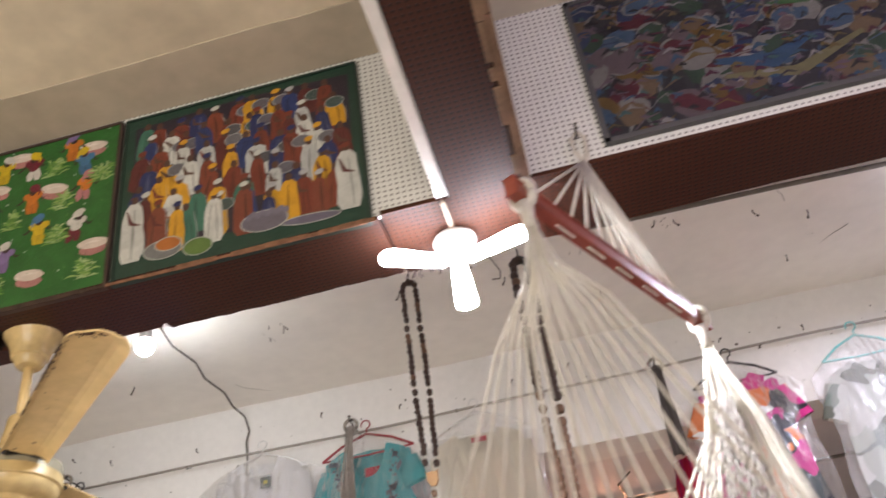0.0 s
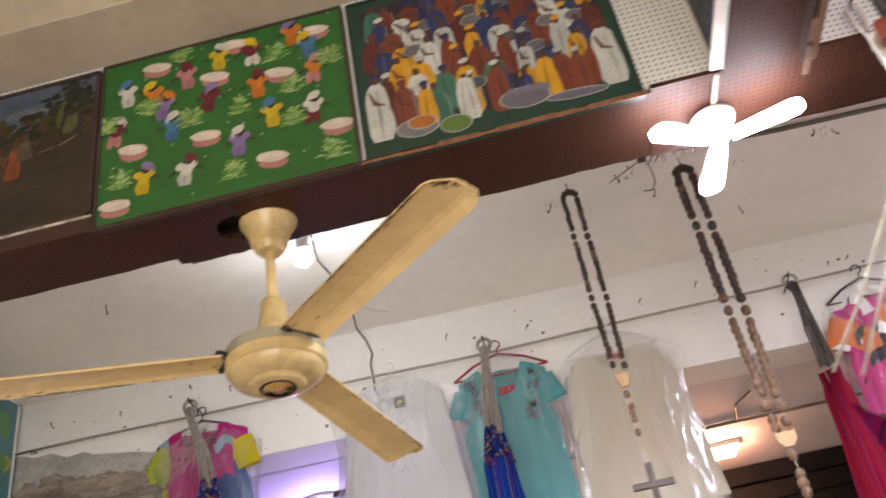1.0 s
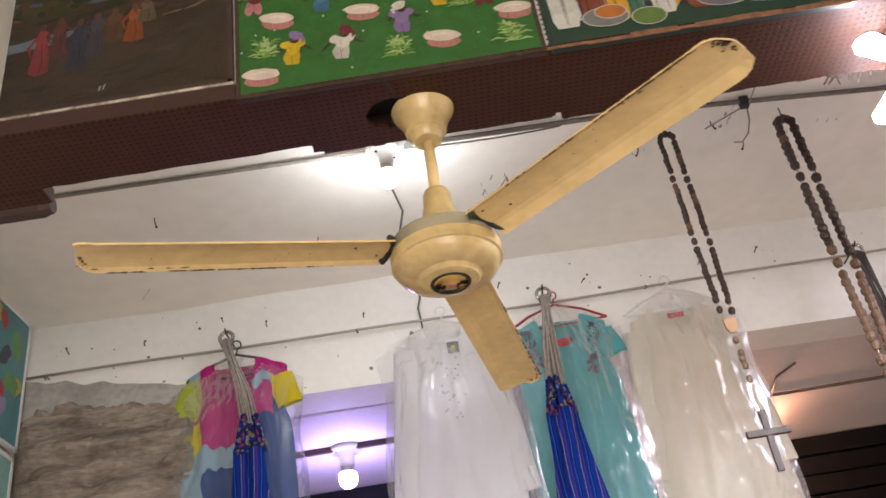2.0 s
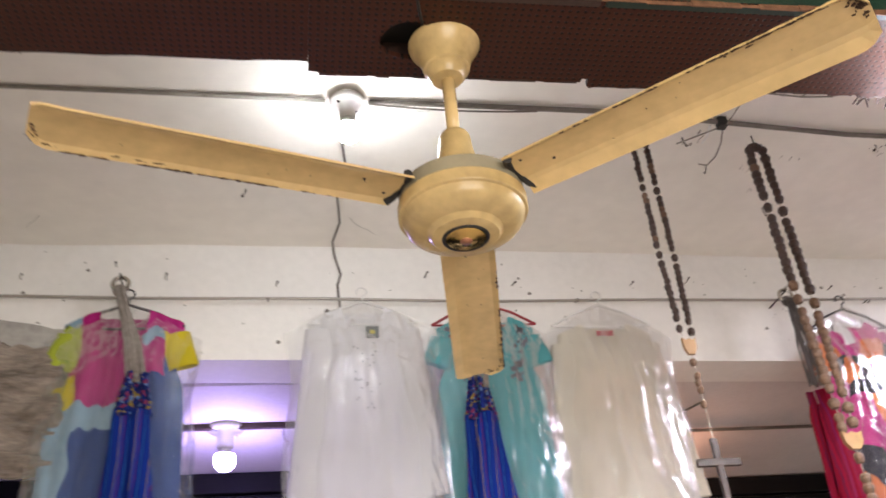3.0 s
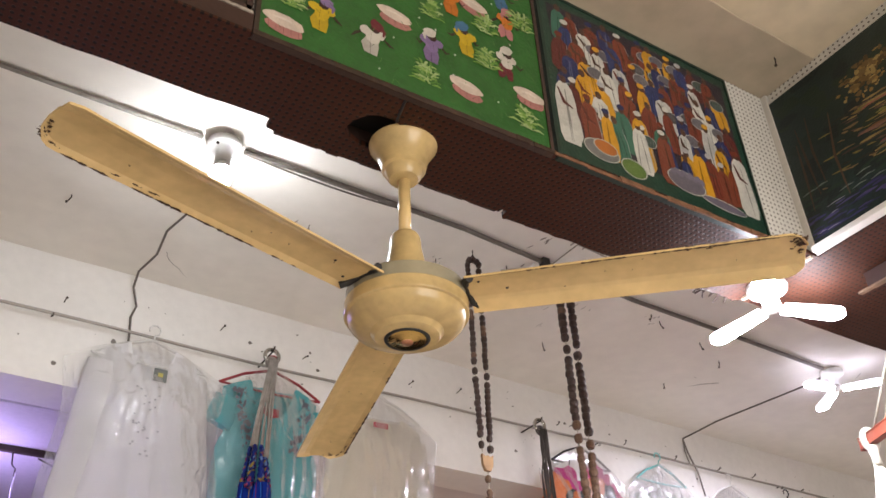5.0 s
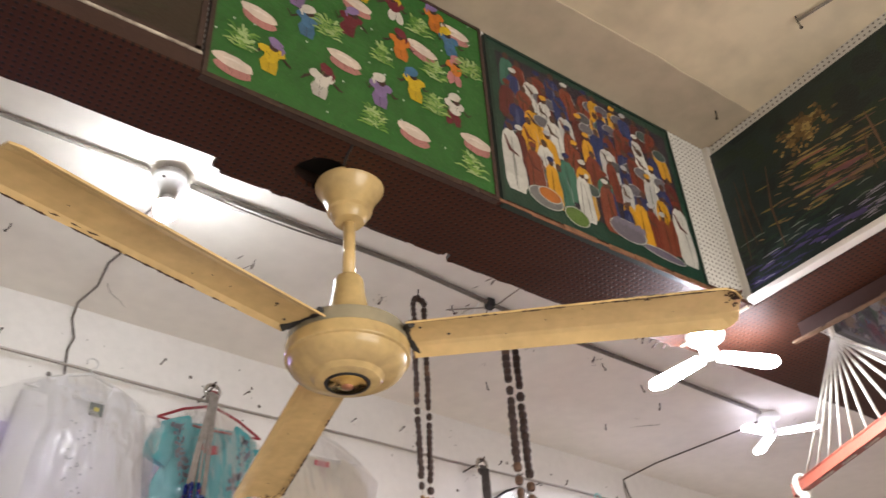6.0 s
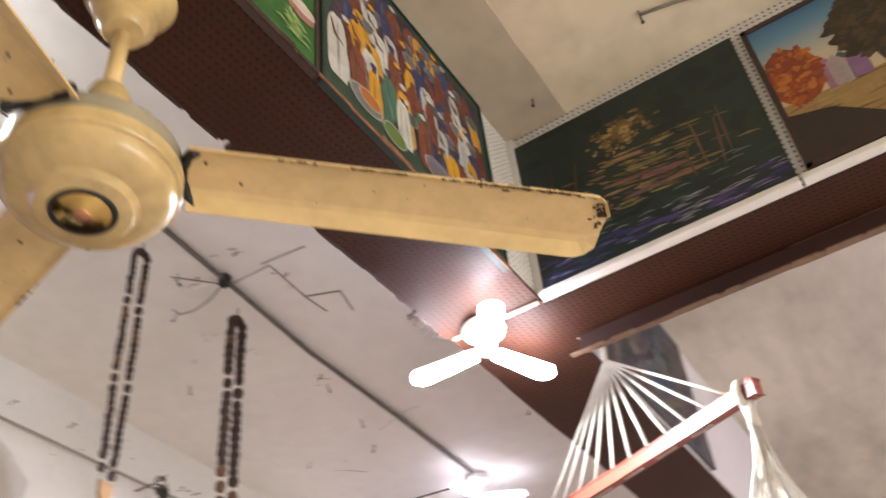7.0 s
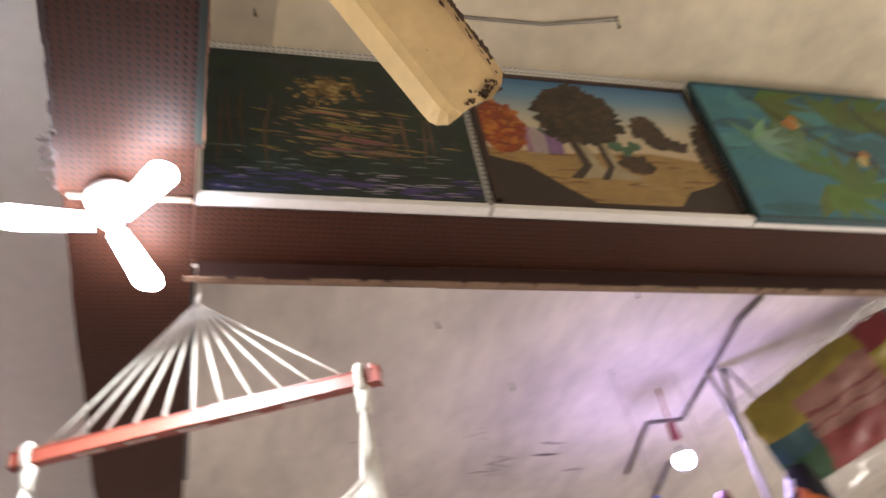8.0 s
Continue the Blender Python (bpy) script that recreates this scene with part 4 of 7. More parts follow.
def market_painting():
    """Crowd of robed plain shapes on dark green."""
    c = face_canvas(-1.058, -0.402, 3.000, 3.546)
    r = random.Random(33)
    c.poly("crowd_ground", [(0.06, 0.16), (0.5, 0.13), (0.95, 0.17), (0.965, 0.93), (0.5, 0.955), (0.045, 0.93)], (0.03, 0.02, 0.035))
    red, wine = (0.20, 0.04, 0.022), (0.12, 0.022, 0.02)
    tints = (red, wine, red, GOLD, (0.64, 0.33, 0.015), WHITE, (0.52, 0.53, 0.52), NAVY, (0.025, 0.045, 0.16), NAVY, JADE, (0.22, 0.05, 0.025))

    def robe(key, u, top, w, h, tint, lean):
        """One wrapped robe: sloping shoulders, a full skirt, an inner fold and a small dark head."""
        shape = ((-0.35, 0.0), (0.3, 0.0), (0.72, 0.1), (0.86, 0.3), (0.92, 0.55), (1.0, 0.85), (0.75, 1.0), (-0.6, 1.0), (-0.95, 0.88), (-0.88, 0.55), (-0.9, 0.28), (-0.7, 0.1))
        c.poly(key, [(u + lean * (1 - b) + w * a * r.uniform(0.9, 1.1), top - h * b) for a, b in shape], tint)
        shade = tuple(x * 0.45 for x in tint) if tint not in (NAVY,) else (0.10, 0.12, 0.22)
        for k in range(2):
            e = r.uniform(-0.6, 0.6)
            c.stroke(key, [(u + lean + w * e * 0.4, top - h * 0.12), (u + w * e * 0.8, top - h * 0.55), (u + w * e, top - h * 0.96)], 0.0036, shade)
        if r.random() < 0.45:
            c.stroke(key, [(u + lean - w * 0.6, top - h * 0.12), (u - w * 0.2, top - h * 0.35), (u + w * 0.55, top - h * 0.4)], 0.011, r.choice((wine, SKIN, red)))
        if r.random() < 0.4:
            c.stroke(key, [(u + lean + w * 0.7, top - h * 0.1), (u + w * 0.9, top - h * 0.5), (u + w, top - h * 0.9)], 0.0022, (0.42, 0.42, 0.42))
        c.oval(key, u + lean, top + 0.018, 0.0145, 0.024, SKIN, 0, 10)
        if r.random() < 0.55:
            c.oval(key, u + lean, top + 0.034, 0.019, 0.016, r.choice((WHITE, GOLD, red, NAVY, (0.45, 0.45, 0.47))), 0.3, 10, 0.1, r)

    count = 0
    for row in range(7):
        v = 0.90 - row * 0.095
        n = 11 - row // 2
        for k in range(n):
            count += 1
            u = 0.085 + 0.83 * (k + 0.5 * (row % 2)) / (n - 0.5) + r.uniform(-0.02, 0.02)
            top = v + r.uniform(-0.025, 0.025)
            h = min(r.uniform(0.15, 0.21) + 0.01 * row, top - 0.13)
            robe(("painted_robe", count), min(0.93, max(0.07, u)), top, r.uniform(0.034, 0.050), h, r.choice(tints), r.uniform(-0.012, 0.012))
            if r.random() < 0.28:
                key = ("painted_basket", count)
                bu, bv = min(0.9, u + 0.03), top - r.uniform(0.03, 0.09)
                c.oval(key, bu, bv, 0.040, 0.036, (0.40, 0.42, 0.42), 0.1, 16)
                c.oval(key, bu, bv, 0.036, 0.032, r.choice((ASH, (0.09, 0.09, 0.10), (0.06, 0.10, 0.09), (0.13, 0.12, 0.15))), 0.1, 16)
                for m in range(4):
                    c.stroke(key, [(bu - 0.022 + 0.014 * m, bv - 0.018), (bu - 0.016 + 0.014 * m, bv + 0.018)], 0.002, (0.22, 0.22, 0.24))
    for u, w, h, t in ((0.07, 0.05, 0.34, WHITE), (0.93, 0.05, 0.34, WHITE), (0.17, 0.045, 0.28, BRICK), (0.25, 0.035, 0.24, GOLD), (0.40, 0.04, 0.25, WHITE), (0.52, 0.045, 0.26, BRICK), (0.70, 0.04, 0.25, GOLD), (0.82, 0.035, 0.22, BRICK), (0.62, 0.03, 0.18, NAVY)):
        robe(("painted_robe", 900 + int(u * 100)), u, 0.10 + h, w, h, t, 0.0)
    for u, v, w, h, t in ((0.20, 0.13, 0.075, 0.05, (0.2, 0.2, 0.2)), (0.22, 0.155, 0.05, 0.035, (0.5, 0.16, 0.03)), (0.60, 0.15, 0.09, 0.055, (0.17, 0.15, 0.19)), (0.78, 0.10, 0.11, 0.022, (0.16, 0.14, 0.2)), (0.34, 0.10, 0.055, 0.045, (0.13, 0.22, 0.05))):
        c.oval(("painted_basket", 50 + int(u * 100)), u, v, w + 0.005, h + 0.005, (0.5, 0.52, 0.48), -0.05, 20)
        c.oval(("painted_basket", 50 + int(u * 100)), u, v, w, h, t, -0.05, 20)
    for k in range(9):
        c.oval(("painted_gourd", k), 0.54 + 0.018 * k, 0.185 + 0.012 * (k % 2), 0.014, 0.018, (0.2, 0.18, 0.24), 0, 9)
    c.finish("market_painting", "dark green painting of a crowd in robes", surf("bottle_green_ground", (0.012, 0.045, 0.03), 0.4, var=0.3, big=20, fine=150, bump=0.3), surf("green_black_edge", (0.012, 0.03, 0.022), 0.5), border=0.006)


def village_painting():
    """Dim village with sky, trees, a lake and robed plain shapes."""
    c = face_canvas(-2.33, -1.752, 3.055, 3.545)
    r = random.Random(8)
    c.poly("sky", [(0, 0.72), (0.45, 0.66), (1, 0.74), (1, 1), (0, 1)], (0.0806, 0.105, 0.149))
    for i in range(20):
        c.oval("sky", r.uniform(0, 0.7), r.uniform(0.8, 0.97), r.uniform(0.05, 0.12), r.uniform(0.012, 0.03), r.choice(((0.124, 0.143, 0.174), (0.062, 0.0806, 0.124), (0.167, 0.167, 0.174))))
    c.poly("lake", [(0, 0.38), (0.3, 0.42), (0.42, 0.5), (0.1, 0.47), (0, 0.46)], (0.124, 0.155, 0.198))
    c.poly("hut", [(0, 0.62), (0.14, 0.6), (0.10, 0.72), (0.02, 0.78), (0, 0.78)], (0.26, 0.0744, 0.0124))
    for i in range(130):
        u = r.uniform(0.05, 1.0)
        v = 0.62 + 0.16 * r.random() + 0.1 * max(0, u - 0.6)
        c.oval("foliage", u, v, r.uniform(0.015, 0.04), r.uniform(0.015, 0.04), r.choice(((0.0124, 0.0217, 0.0093), (0.0279, 0.0341, 0.0093), (0.0558, 0.0434, 0.0124), (0.0093, 0.0155, 0.00744), (0.0744, 0.031, 0.0124))), 0, 9)
    c.poly("path", [(0.45, 0.1), (0.98, 0.55), (0.98, 0.45), (0.75, 0.15)], (0.0372, 0.026, 0.0186))
    c.stroke("path", [(0.72, 0.5), (0.85, 0.53), (0.96, 0.6)], 0.008, (0.155, 0.124, 0.0744))
    c.oval("foliage", 0.86, 0.72, 0.06, 0.13, (0.0992, 0.093, 0.031), 0, 14)
    for k in range(70):
        u, v = r.uniform(0.02, 0.98), r.uniform(0.05, 0.6)
        L = r.uniform(0.02, 0.08)
        c.stroke("ground_brushwork", [(u - L, v - 0.01), (u, v + r.uniform(-0.01, 0.01)), (u + L, v + 0.02)], r.uniform(0.004, 0.014), r.choice(((0.03, 0.022, 0.015), (0.05, 0.034, 0.02), (0.02, 0.016, 0.012), (0.04, 0.035, 0.018))))
    for u, lean in ((0.80, 0.10), (0.93, -0.04)):
        c.stroke(("painted_tree", u), [(u, 0.48), (u + lean * 0.3, 0.66), (u + lean * 0.6, 0.82), (u + lean, 0.97)], 0.012, (0.03, 0.022, 0.014))
        for k in range(26):
            c.oval(("painted_tree", u), u + lean * 0.7 + r.gauss(0, 0.05), 0.86 + r.gauss(0, 0.06), r.uniform(0.012, 0.03), r.uniform(0.012, 0.03), r.choice(((0.012, 0.02, 0.012), (0.025, 0.03, 0.016), (0.008, 0.012, 0.008))), 0, 9, 0.25, r)
    crowd = ((0.24, 0.50, 0.17, (0.24, 0.035, 0.042)), (0.31, 0.54, 0.13, (0.11, 0.03, 0.03)), (0.39, 0.50, 0.17, (0.022, 0.028, 0.06)), (0.46, 0.53, 0.15, (0.05, 0.045, 0.07)), (0.53, 0.55, 0.11, (0.10, 0.05, 0.025)), (0.61, 0.56, 0.13, (0.28, 0.07, 0.02)), (0.66, 0.60, 0.08, (0.12, 0.09, 0.06)))
    for i, (u, v, h, t) in enumerate(crowd):
        key = ("painted_figure", i)
        c.poly(key, [(u - 0.02, v - h * 0.3), (u + 0.022, v - h * 0.25), (u + 0.036, v - h * 0.9), (u + 0.04, v - h * 1.5), (u - 0.005, v - h * 1.62), (u - 0.042, v - h * 1.48), (u - 0.03, v - h * 0.8)], tuple(0.75 * q for q in t))
        c.oval(key, u, v - h * 0.2, 0.028, h * 0.38, t, -0.1, 12, 0.15, r)
        c.stroke(key, [(u - 0.02, v - h * 0.1), (u - 0.05, v - h * 0.5), (u - 0.035, v - h * 0.9)], 0.009, tuple(0.8 * q for q in t))
        c.stroke(key, [(u + 0.02, v - h * 0.1), (u + 0.05, v - h * 0.35), (u + 0.07, v - h * 0.2)], 0.009, SKIN)
        c.stroke(key, [(u, v - h * 0.4), (u + 0.01, v - h * 1.1), (u, v - h * 1.6)], 0.004, tuple(0.4 * q for q in t))
        c.oval(key, u, v + h * 0.22, 0.014, 0.024, SKIN, 0, 9)
    c.poly("signature", [(0.49, 0.105), (0.497, 0.105), (0.492, 0.075), (0.485, 0.075)], (0.372, 0.372, 0.36))
    c.poly("signature", [(0.507, 0.11), (0.514, 0.11), (0.508, 0.08), (0.501, 0.08)], (0.372, 0.372, 0.36))
    c.finish("village_painting", "dim brown village painting in a thin dark frame", surf("umber_ground", (0.0341, 0.0217, 0.0136), 0.35, var=0.5, big=8, fine=150, bump=0.25), DARKWOOD, border=0.01)


def faces_painting():
    """Crowded blue and maroon shapes with pale outlines."""
    c = face_canvas(0.168, 1.02, 3.060, 3.552)
    r = random.Random(12)
    tints = ((0.0144, 0.0288, 0.0792), (0.0648, 0.0072, 0.018), (0.09, 0.0648, 0.0792), (0.108, 0.072, 0.0432), (0.018, 0.0432, 0.0288), (0.151, 0.144, 0.144), (0.0108, 0.0108, 0.018), (0.036, 0.072, 0.13), (0.101, 0.0576, 0.0108))
    for i in range(210):
        u, v = r.random(), r.random()
        w, h, a = r.uniform(0.02, 0.06), r.uniform(0.03, 0.09), r.uniform(-1, 1)
        if r.random() < 0.4:
            c.oval("outline_paint", u, v, w + 0.005, h + 0.008, (0.151, 0.151, 0.151), a, 14)
        c.oval("brush_paint", u, v, w, h, r.choice(tints), a, 14, 0.2, r)
        if r.random() < 0.5:
            c.stroke("outline_paint", [(u - w, v), (u, v + h * 0.5), (u + w, v + r.uniform(-h, h))], 0.006, r.choice(tints))
    c.stroke("brush_paint", [(0.36, 0.22), (0.55, 0.15), (0.75, 0.3)], 0.035, (0.13, 0.12, 0.06))
    c.stroke("brush_paint", [(0.35, 0.33), (0.5, 0.25), (0.62, 0.36)], 0.05, (0.018, 0.0576, 0.13))
    c.stroke("brush_paint", [(0.55, 0.62), (0.7, 0.58), (0.85, 0.66)], 0.03, (0.0288, 0.09, 0.0288))
    for k in range(420):
        u, v = r.random(), r.random()
        L, a = r.uniform(0.015, 0.05), r.uniform(-0.9, 0.9)
        du, dv = L * math.cos(a), L * math.sin(a)
        c.stroke("brushwork", [(u, v), (u + du * 0.5, v + dv + 0.02), (u + du, v + dv * 0.5)], r.uniform(0.006, 0.016), r.choice(((0.008, 0.008, 0.014), (0.01, 0.02, 0.07), (0.06, 0.008, 0.03), (0.02, 0.012, 0.03), (0.02, 0.06, 0.12), (0.2, 0.19, 0.2), (0.03, 0.08, 0.09), (0.01, 0.01, 0.012), (0.09, 0.06, 0.09), (0.11, 0.08, 0.03))))
    c.finish("crowd_painting", "crowded blue and maroon painting in a grey frame", surf("slate_ground", (0.018, 0.018, 0.0252), 0.4, var=0.4, big=20), surf("grey_frame", (0.072, 0.072, 0.0756), 0.5), border=0.012)


def bridge_painting():
    """Dark pond scene: gold house, pale streaks, thin trunks, violet water."""
    c = cross_canvas(1.738, 1.125, 3.044, 3.532)
    r = random.Random(5)
    for i in range(70):
        u, v = r.random(), r.random() ** 0.7
        c.oval("foliage", u, v, r.uniform(0.03, 0.09), r.uniform(0.03, 0.08), r.choice(((0.008, 0.02, 0.02), (0.012, 0.03, 0.024), (0.015, 0.035, 0.02))), 0, 10, 0.3, r)
    for i in range(130):
        u, v = 0.47 + r.gauss(0, 0.06), 0.75 + r.gauss(0, 0.045)
        c.oval("house", u, v, r.uniform(0.006, 0.02), r.uniform(0.006, 0.018), r.choice(((0.36, 0.22, 0.06), (0.22, 0.14, 0.05), (0.46, 0.33, 0.11), (0.10, 0.06, 0.02), (0.2, 0.12, 0.04))), 0, 9, 0.3, r)
    for i in range(190):
        v = r.uniform(0.26, 0.60)
        u = 0.5 + r.gauss(0.02, 0.15)
        L = r.uniform(0.008, 0.03)
        c.stroke("bank_paint", [(u - L * 1.6, v + 0.006), (u, v + r.uniform(-0.004, 0.004)), (u + L * 1.6, v - 0.006)], r.uniform(0.003, 0.008), r.choice(((0.26, 0.17, 0.07), (0.14, 0.085, 0.06), (0.38, 0.28, 0.1), (0.07, 0.045, 0.035), (0.03, 0.03, 0.022), (0.26, 0.2, 0.05))))
    for k, (u, v, L, t) in enumerate(((0.46, 0.56, 0.09, (0.42, 0.32, 0.11)), (0.53, 0.47, 0.11, (0.36, 0.25, 0.09)), (0.42, 0.42, 0.10, (0.26, 0.15, 0.09)), (0.58, 0.38, 0.12, (0.3, 0.17, 0.11)), (0.50, 0.31, 0.11, (0.25, 0.14, 0.1)), (0.68, 0.30, 0.12, (0.28, 0.17, 0.12)))):
        for j in range(4):
            c.stroke("bank_paint", [(u - L * r.uniform(0.6, 1), v + 0.012 + r.uniform(-0.012, 0.012)), (u, v + r.uniform(-0.012, 0.012)), (u + L * r.uniform(0.5, 1), v - 0.01 + r.uniform(-0.012, 0.012))], r.uniform(0.005, 0.013), tuple(q * r.uniform(0.45, 1.1) for q in t))
    for i in range(90):
        v = r.uniform(0.02, 0.15) if i < 60 else r.uniform(0.15, 0.3)
        u = r.random()
        L = r.uniform(0.02, 0.06)
        c.stroke("water", [(u - L, v), (u, v + 0.004), (u + L, v)], r.uniform(0.004, 0.012), r.choice(((0.05, 0.04, 0.16), (0.08, 0.06, 0.2), (0.03, 0.03, 0.1), (0.09, 0.07, 0.2)) if v < 0.15 else ((0.015, 0.04, 0.025), (0.02, 0.05, 0.03))))
    for i in range(40):
        u, v = r.uniform(0.5, 1.0) if r.random() < 0.7 else r.random(), r.uniform(0.03, 0.16)
        L = r.uniform(0.015, 0.05)
        c.stroke("water", [(u - L, v), (u, v + 0.003), (u + L, v)], 0.0025, (0.45, 0.42, 0.5))
    for i in range(14):
        u, v = r.random(), r.uniform(0.15, 0.3)
        c.stroke("water", [(u - 0.04, v), (u, v + 0.006), (u + 0.03, v)], 0.004, (0.2, 0.24, 0.2))
    for u, v0, v1, t in ((0.05, 0.18, 0.62, 0.07), (0.10, 0.25, 0.72, 0.06), (0.14, 0.3, 0.75, 0.07), (0.22, 0.15, 0.68, 0.12), (0.69, 0.25, 0.5, 0.13), (0.74, 0.3, 0.6, 0.2), (0.80, 0.24, 0.55, 0.15), (0.84, 0.3, 0.62, 0.14)):
        c.stroke(("painted_trunk", u), [(u, v0), (u + r.uniform(-0.015, 0.02), (v0 + v1) / 2), (u + r.uniform(-0.02, 0.03), v1)], 0.008, (t, t * 0.55, t * 0.3))
    c.finish("pond_painting", "dark painting of a golden house above a pond", surf("dark_teal_ground", (0.010, 0.026, 0.024), 0.38, var=0.4, big=14, fine=150, bump=0.3))


def gradient(name, stops, z0, z1):
    """Painted sky whose colour changes with height on the canvas."""
    m = surf(name, (0.5, 0.5, 0.5), 0.4, fine=150, bump=0.25)
    nt = m.node_tree
    co, sp, mr, rp = (nt.nodes.new("ShaderNode" + k) for k in ("TexCoord", "SeparateXYZ", "MapRange", "ValToRGB"))
    nt.links.new(co.outputs["Object"], sp.inputs[0])
    nt.links.new(sp.outputs[2], mr.inputs[0])
    mr.inputs["From Min"].default_value, mr.inputs["From Max"].default_value = z0, z1
    e = rp.color_ramp.elements
    while len(e) < len(stops):
        e.new(0.5)
    for q, (p, c) in zip(e, stops):
        q.position, q.color = p, (*c, 1)
    nt.links.new(mr.outputs[0], rp.inputs[0])
    nt.links.new(rp.outputs[0], nt.nodes["Principled BSDF"].inputs["Base Color"])
    return m


def autumn_painting():
    """Evening road with an orange bush, a big brown tree and long shade."""
    c = cross_canvas(1.100, 0.462, 3.052, 3.522)
    r = random.Random(3)
    c.poly("ground", [(0, 0), (1, 0), (1, 0.36), (0.7, 0.42), (0.3, 0.38), (0, 0.4)], (0.44, 0.28, 0.10))
    for i in range(90):
        u, v = r.random(), r.uniform(0.02, 0.38)
        L = r.uniform(0.02, 0.07)
        c.stroke("ground", [(u - L, v), (u, v + 0.006), (u + L, v)], r.uniform(0.004, 0.012), r.choice(((0.46, 0.3, 0.1), (0.3, 0.16, 0.05), (0.5, 0.36, 0.16), (0.25, 0.12, 0.04))))
    c.poly("dark_bank", [(0, 0), (0.42, 0.0), (0.3, 0.12), (0.16, 0.28), (0, 0.34)], (0.035, 0.022, 0.018))
    c.poly("dark_bank", [(0.72, 0), (1, 0), (1, 0.28), (0.92, 0.2), (0.8, 0.14)], (0.045, 0.028, 0.022))
    for u, t in ((0.21, (0.4, 0.2, 0.3)), (0.26, (0.06, 0.13, 0.1)), (0.30, (0.3, 0.16, 0.34)), (0.235, (0.5, 0.4, 0.4))):
        c.poly(("painted_cottage", u), [(u - 0.03, 0.38), (u + 0.03, 0.37), (u + 0.035, 0.52), (u, 0.58), (u - 0.03, 0.54)], t)
    c.oval("orange_bush", 0.10, 0.565, 0.095, 0.19, (0.3, 0.07, 0.015), 0.15, 20, 0.1, r)
    for i in range(190):
        u, v = 0.10 + r.uniform(-0.098, 0.098), 0.565 + r.uniform(-0.20, 0.20)
        if ((u - 0.10) / 0.10) ** 2 + ((v - 0.565) / 0.20) ** 2 > 1:
            continue
        c.oval("orange_bush", u, v, r.uniform(0.007, 0.018), r.uniform(0.01, 0.024), r.choice(((0.5, 0.12, 0.02), (0.4, 0.07, 0.02), (0.6, 0.2, 0.03), (0.3, 0.05, 0.02))), 0, 10)
    for u, w in ((0.40, 0.055), (0.50, 0.038)):
        c.poly(("painted_trunk", u), [(u - w * 0.8, 0.52), (u + w * 0.4, 0.52), (u + w * 1.2, 0.3), (u + w * 3.4, 0.2), (u + w, 0.215), (u - w * 1.5, 0.2), (u + w * 0.1, 0.3)], (0.50, 0.41, 0.25))
        c.poly(("painted_trunk", u), [(u - w * 0.8, 0.52), (u - w * 0.2, 0.52), (u + w * 0.5, 0.3), (u - w * 0.6, 0.2), (u - w * 1.5, 0.2), (u - w * 0.2, 0.3)], (0.06, 0.04, 0.03))
    c.oval("brown_tree", 0.44, 0.70, 0.165, 0.215, (0.045, 0.03, 0.018), 0, 26, 0.06, r)
    for i in range(330):
        a, q = r.uniform(0, 2 * math.pi), r.random() ** 0.5
        u, v = 0.44 + 0.18 * q * math.cos(a), 0.71 + 0.24 * q * math.sin(a) - 0.05 * q * abs(math.cos(a))
        c.oval("brown_tree", u, v, r.uniform(0.014, 0.03), r.uniform(0.014, 0.03), r.choice(((0.065, 0.045, 0.025), (0.05, 0.034, 0.02), (0.09, 0.06, 0.03), (0.04, 0.028, 0.018))), r.random(), 8, 0.35, r)
    for cu, cv, ru, rv, n in ((0.73, 0.6, 0.07, 0.11, 60), (0.8, 0.5, 0.08, 0.05, 30), (0.97, 0.45, 0.05, 0.22, 60), (0.62, 0.33, 0.07, 0.06, 30)):
        c.oval("distant_foliage", cu, cv, ru * 0.9, rv * 0.9, (0.055, 0.034, 0.02), 0, 18, 0.12, r)
        for i in range(n):
            a, q = r.uniform(0, 2 * math.pi), r.random() ** 0.5
            c.oval("distant_foliage", cu + ru * q * math.cos(a), cv + rv * q * math.sin(a), 0.016, 0.02, r.choice(((0.07, 0.04, 0.025), (0.05, 0.03, 0.02), (0.1, 0.055, 0.03))), 0, 8, 0.3, r)
    for u, v in ((0.56, 0.46), (0.6, 0.43), (0.64, 0.47)):
        c.oval("cottage_paint", u, v, 0.03, 0.04, (0.08, 0.18, 0.1), 0, 9, 0.3, r)
    sky_m = gradient("evening_sky", [(0.35, (0.55, 0.42, 0.26)), (0.62, (0.5, 0.45, 0.32)), (0.85, (0.12, 0.25, 0.36)), (1.0, (0.03, 0.12, 0.25))], 3.052, 3.522)
    c.finish("autumn_painting", "evening landscape painting with a big brown tree", sky_m, DARKWOOD, border=0.012)


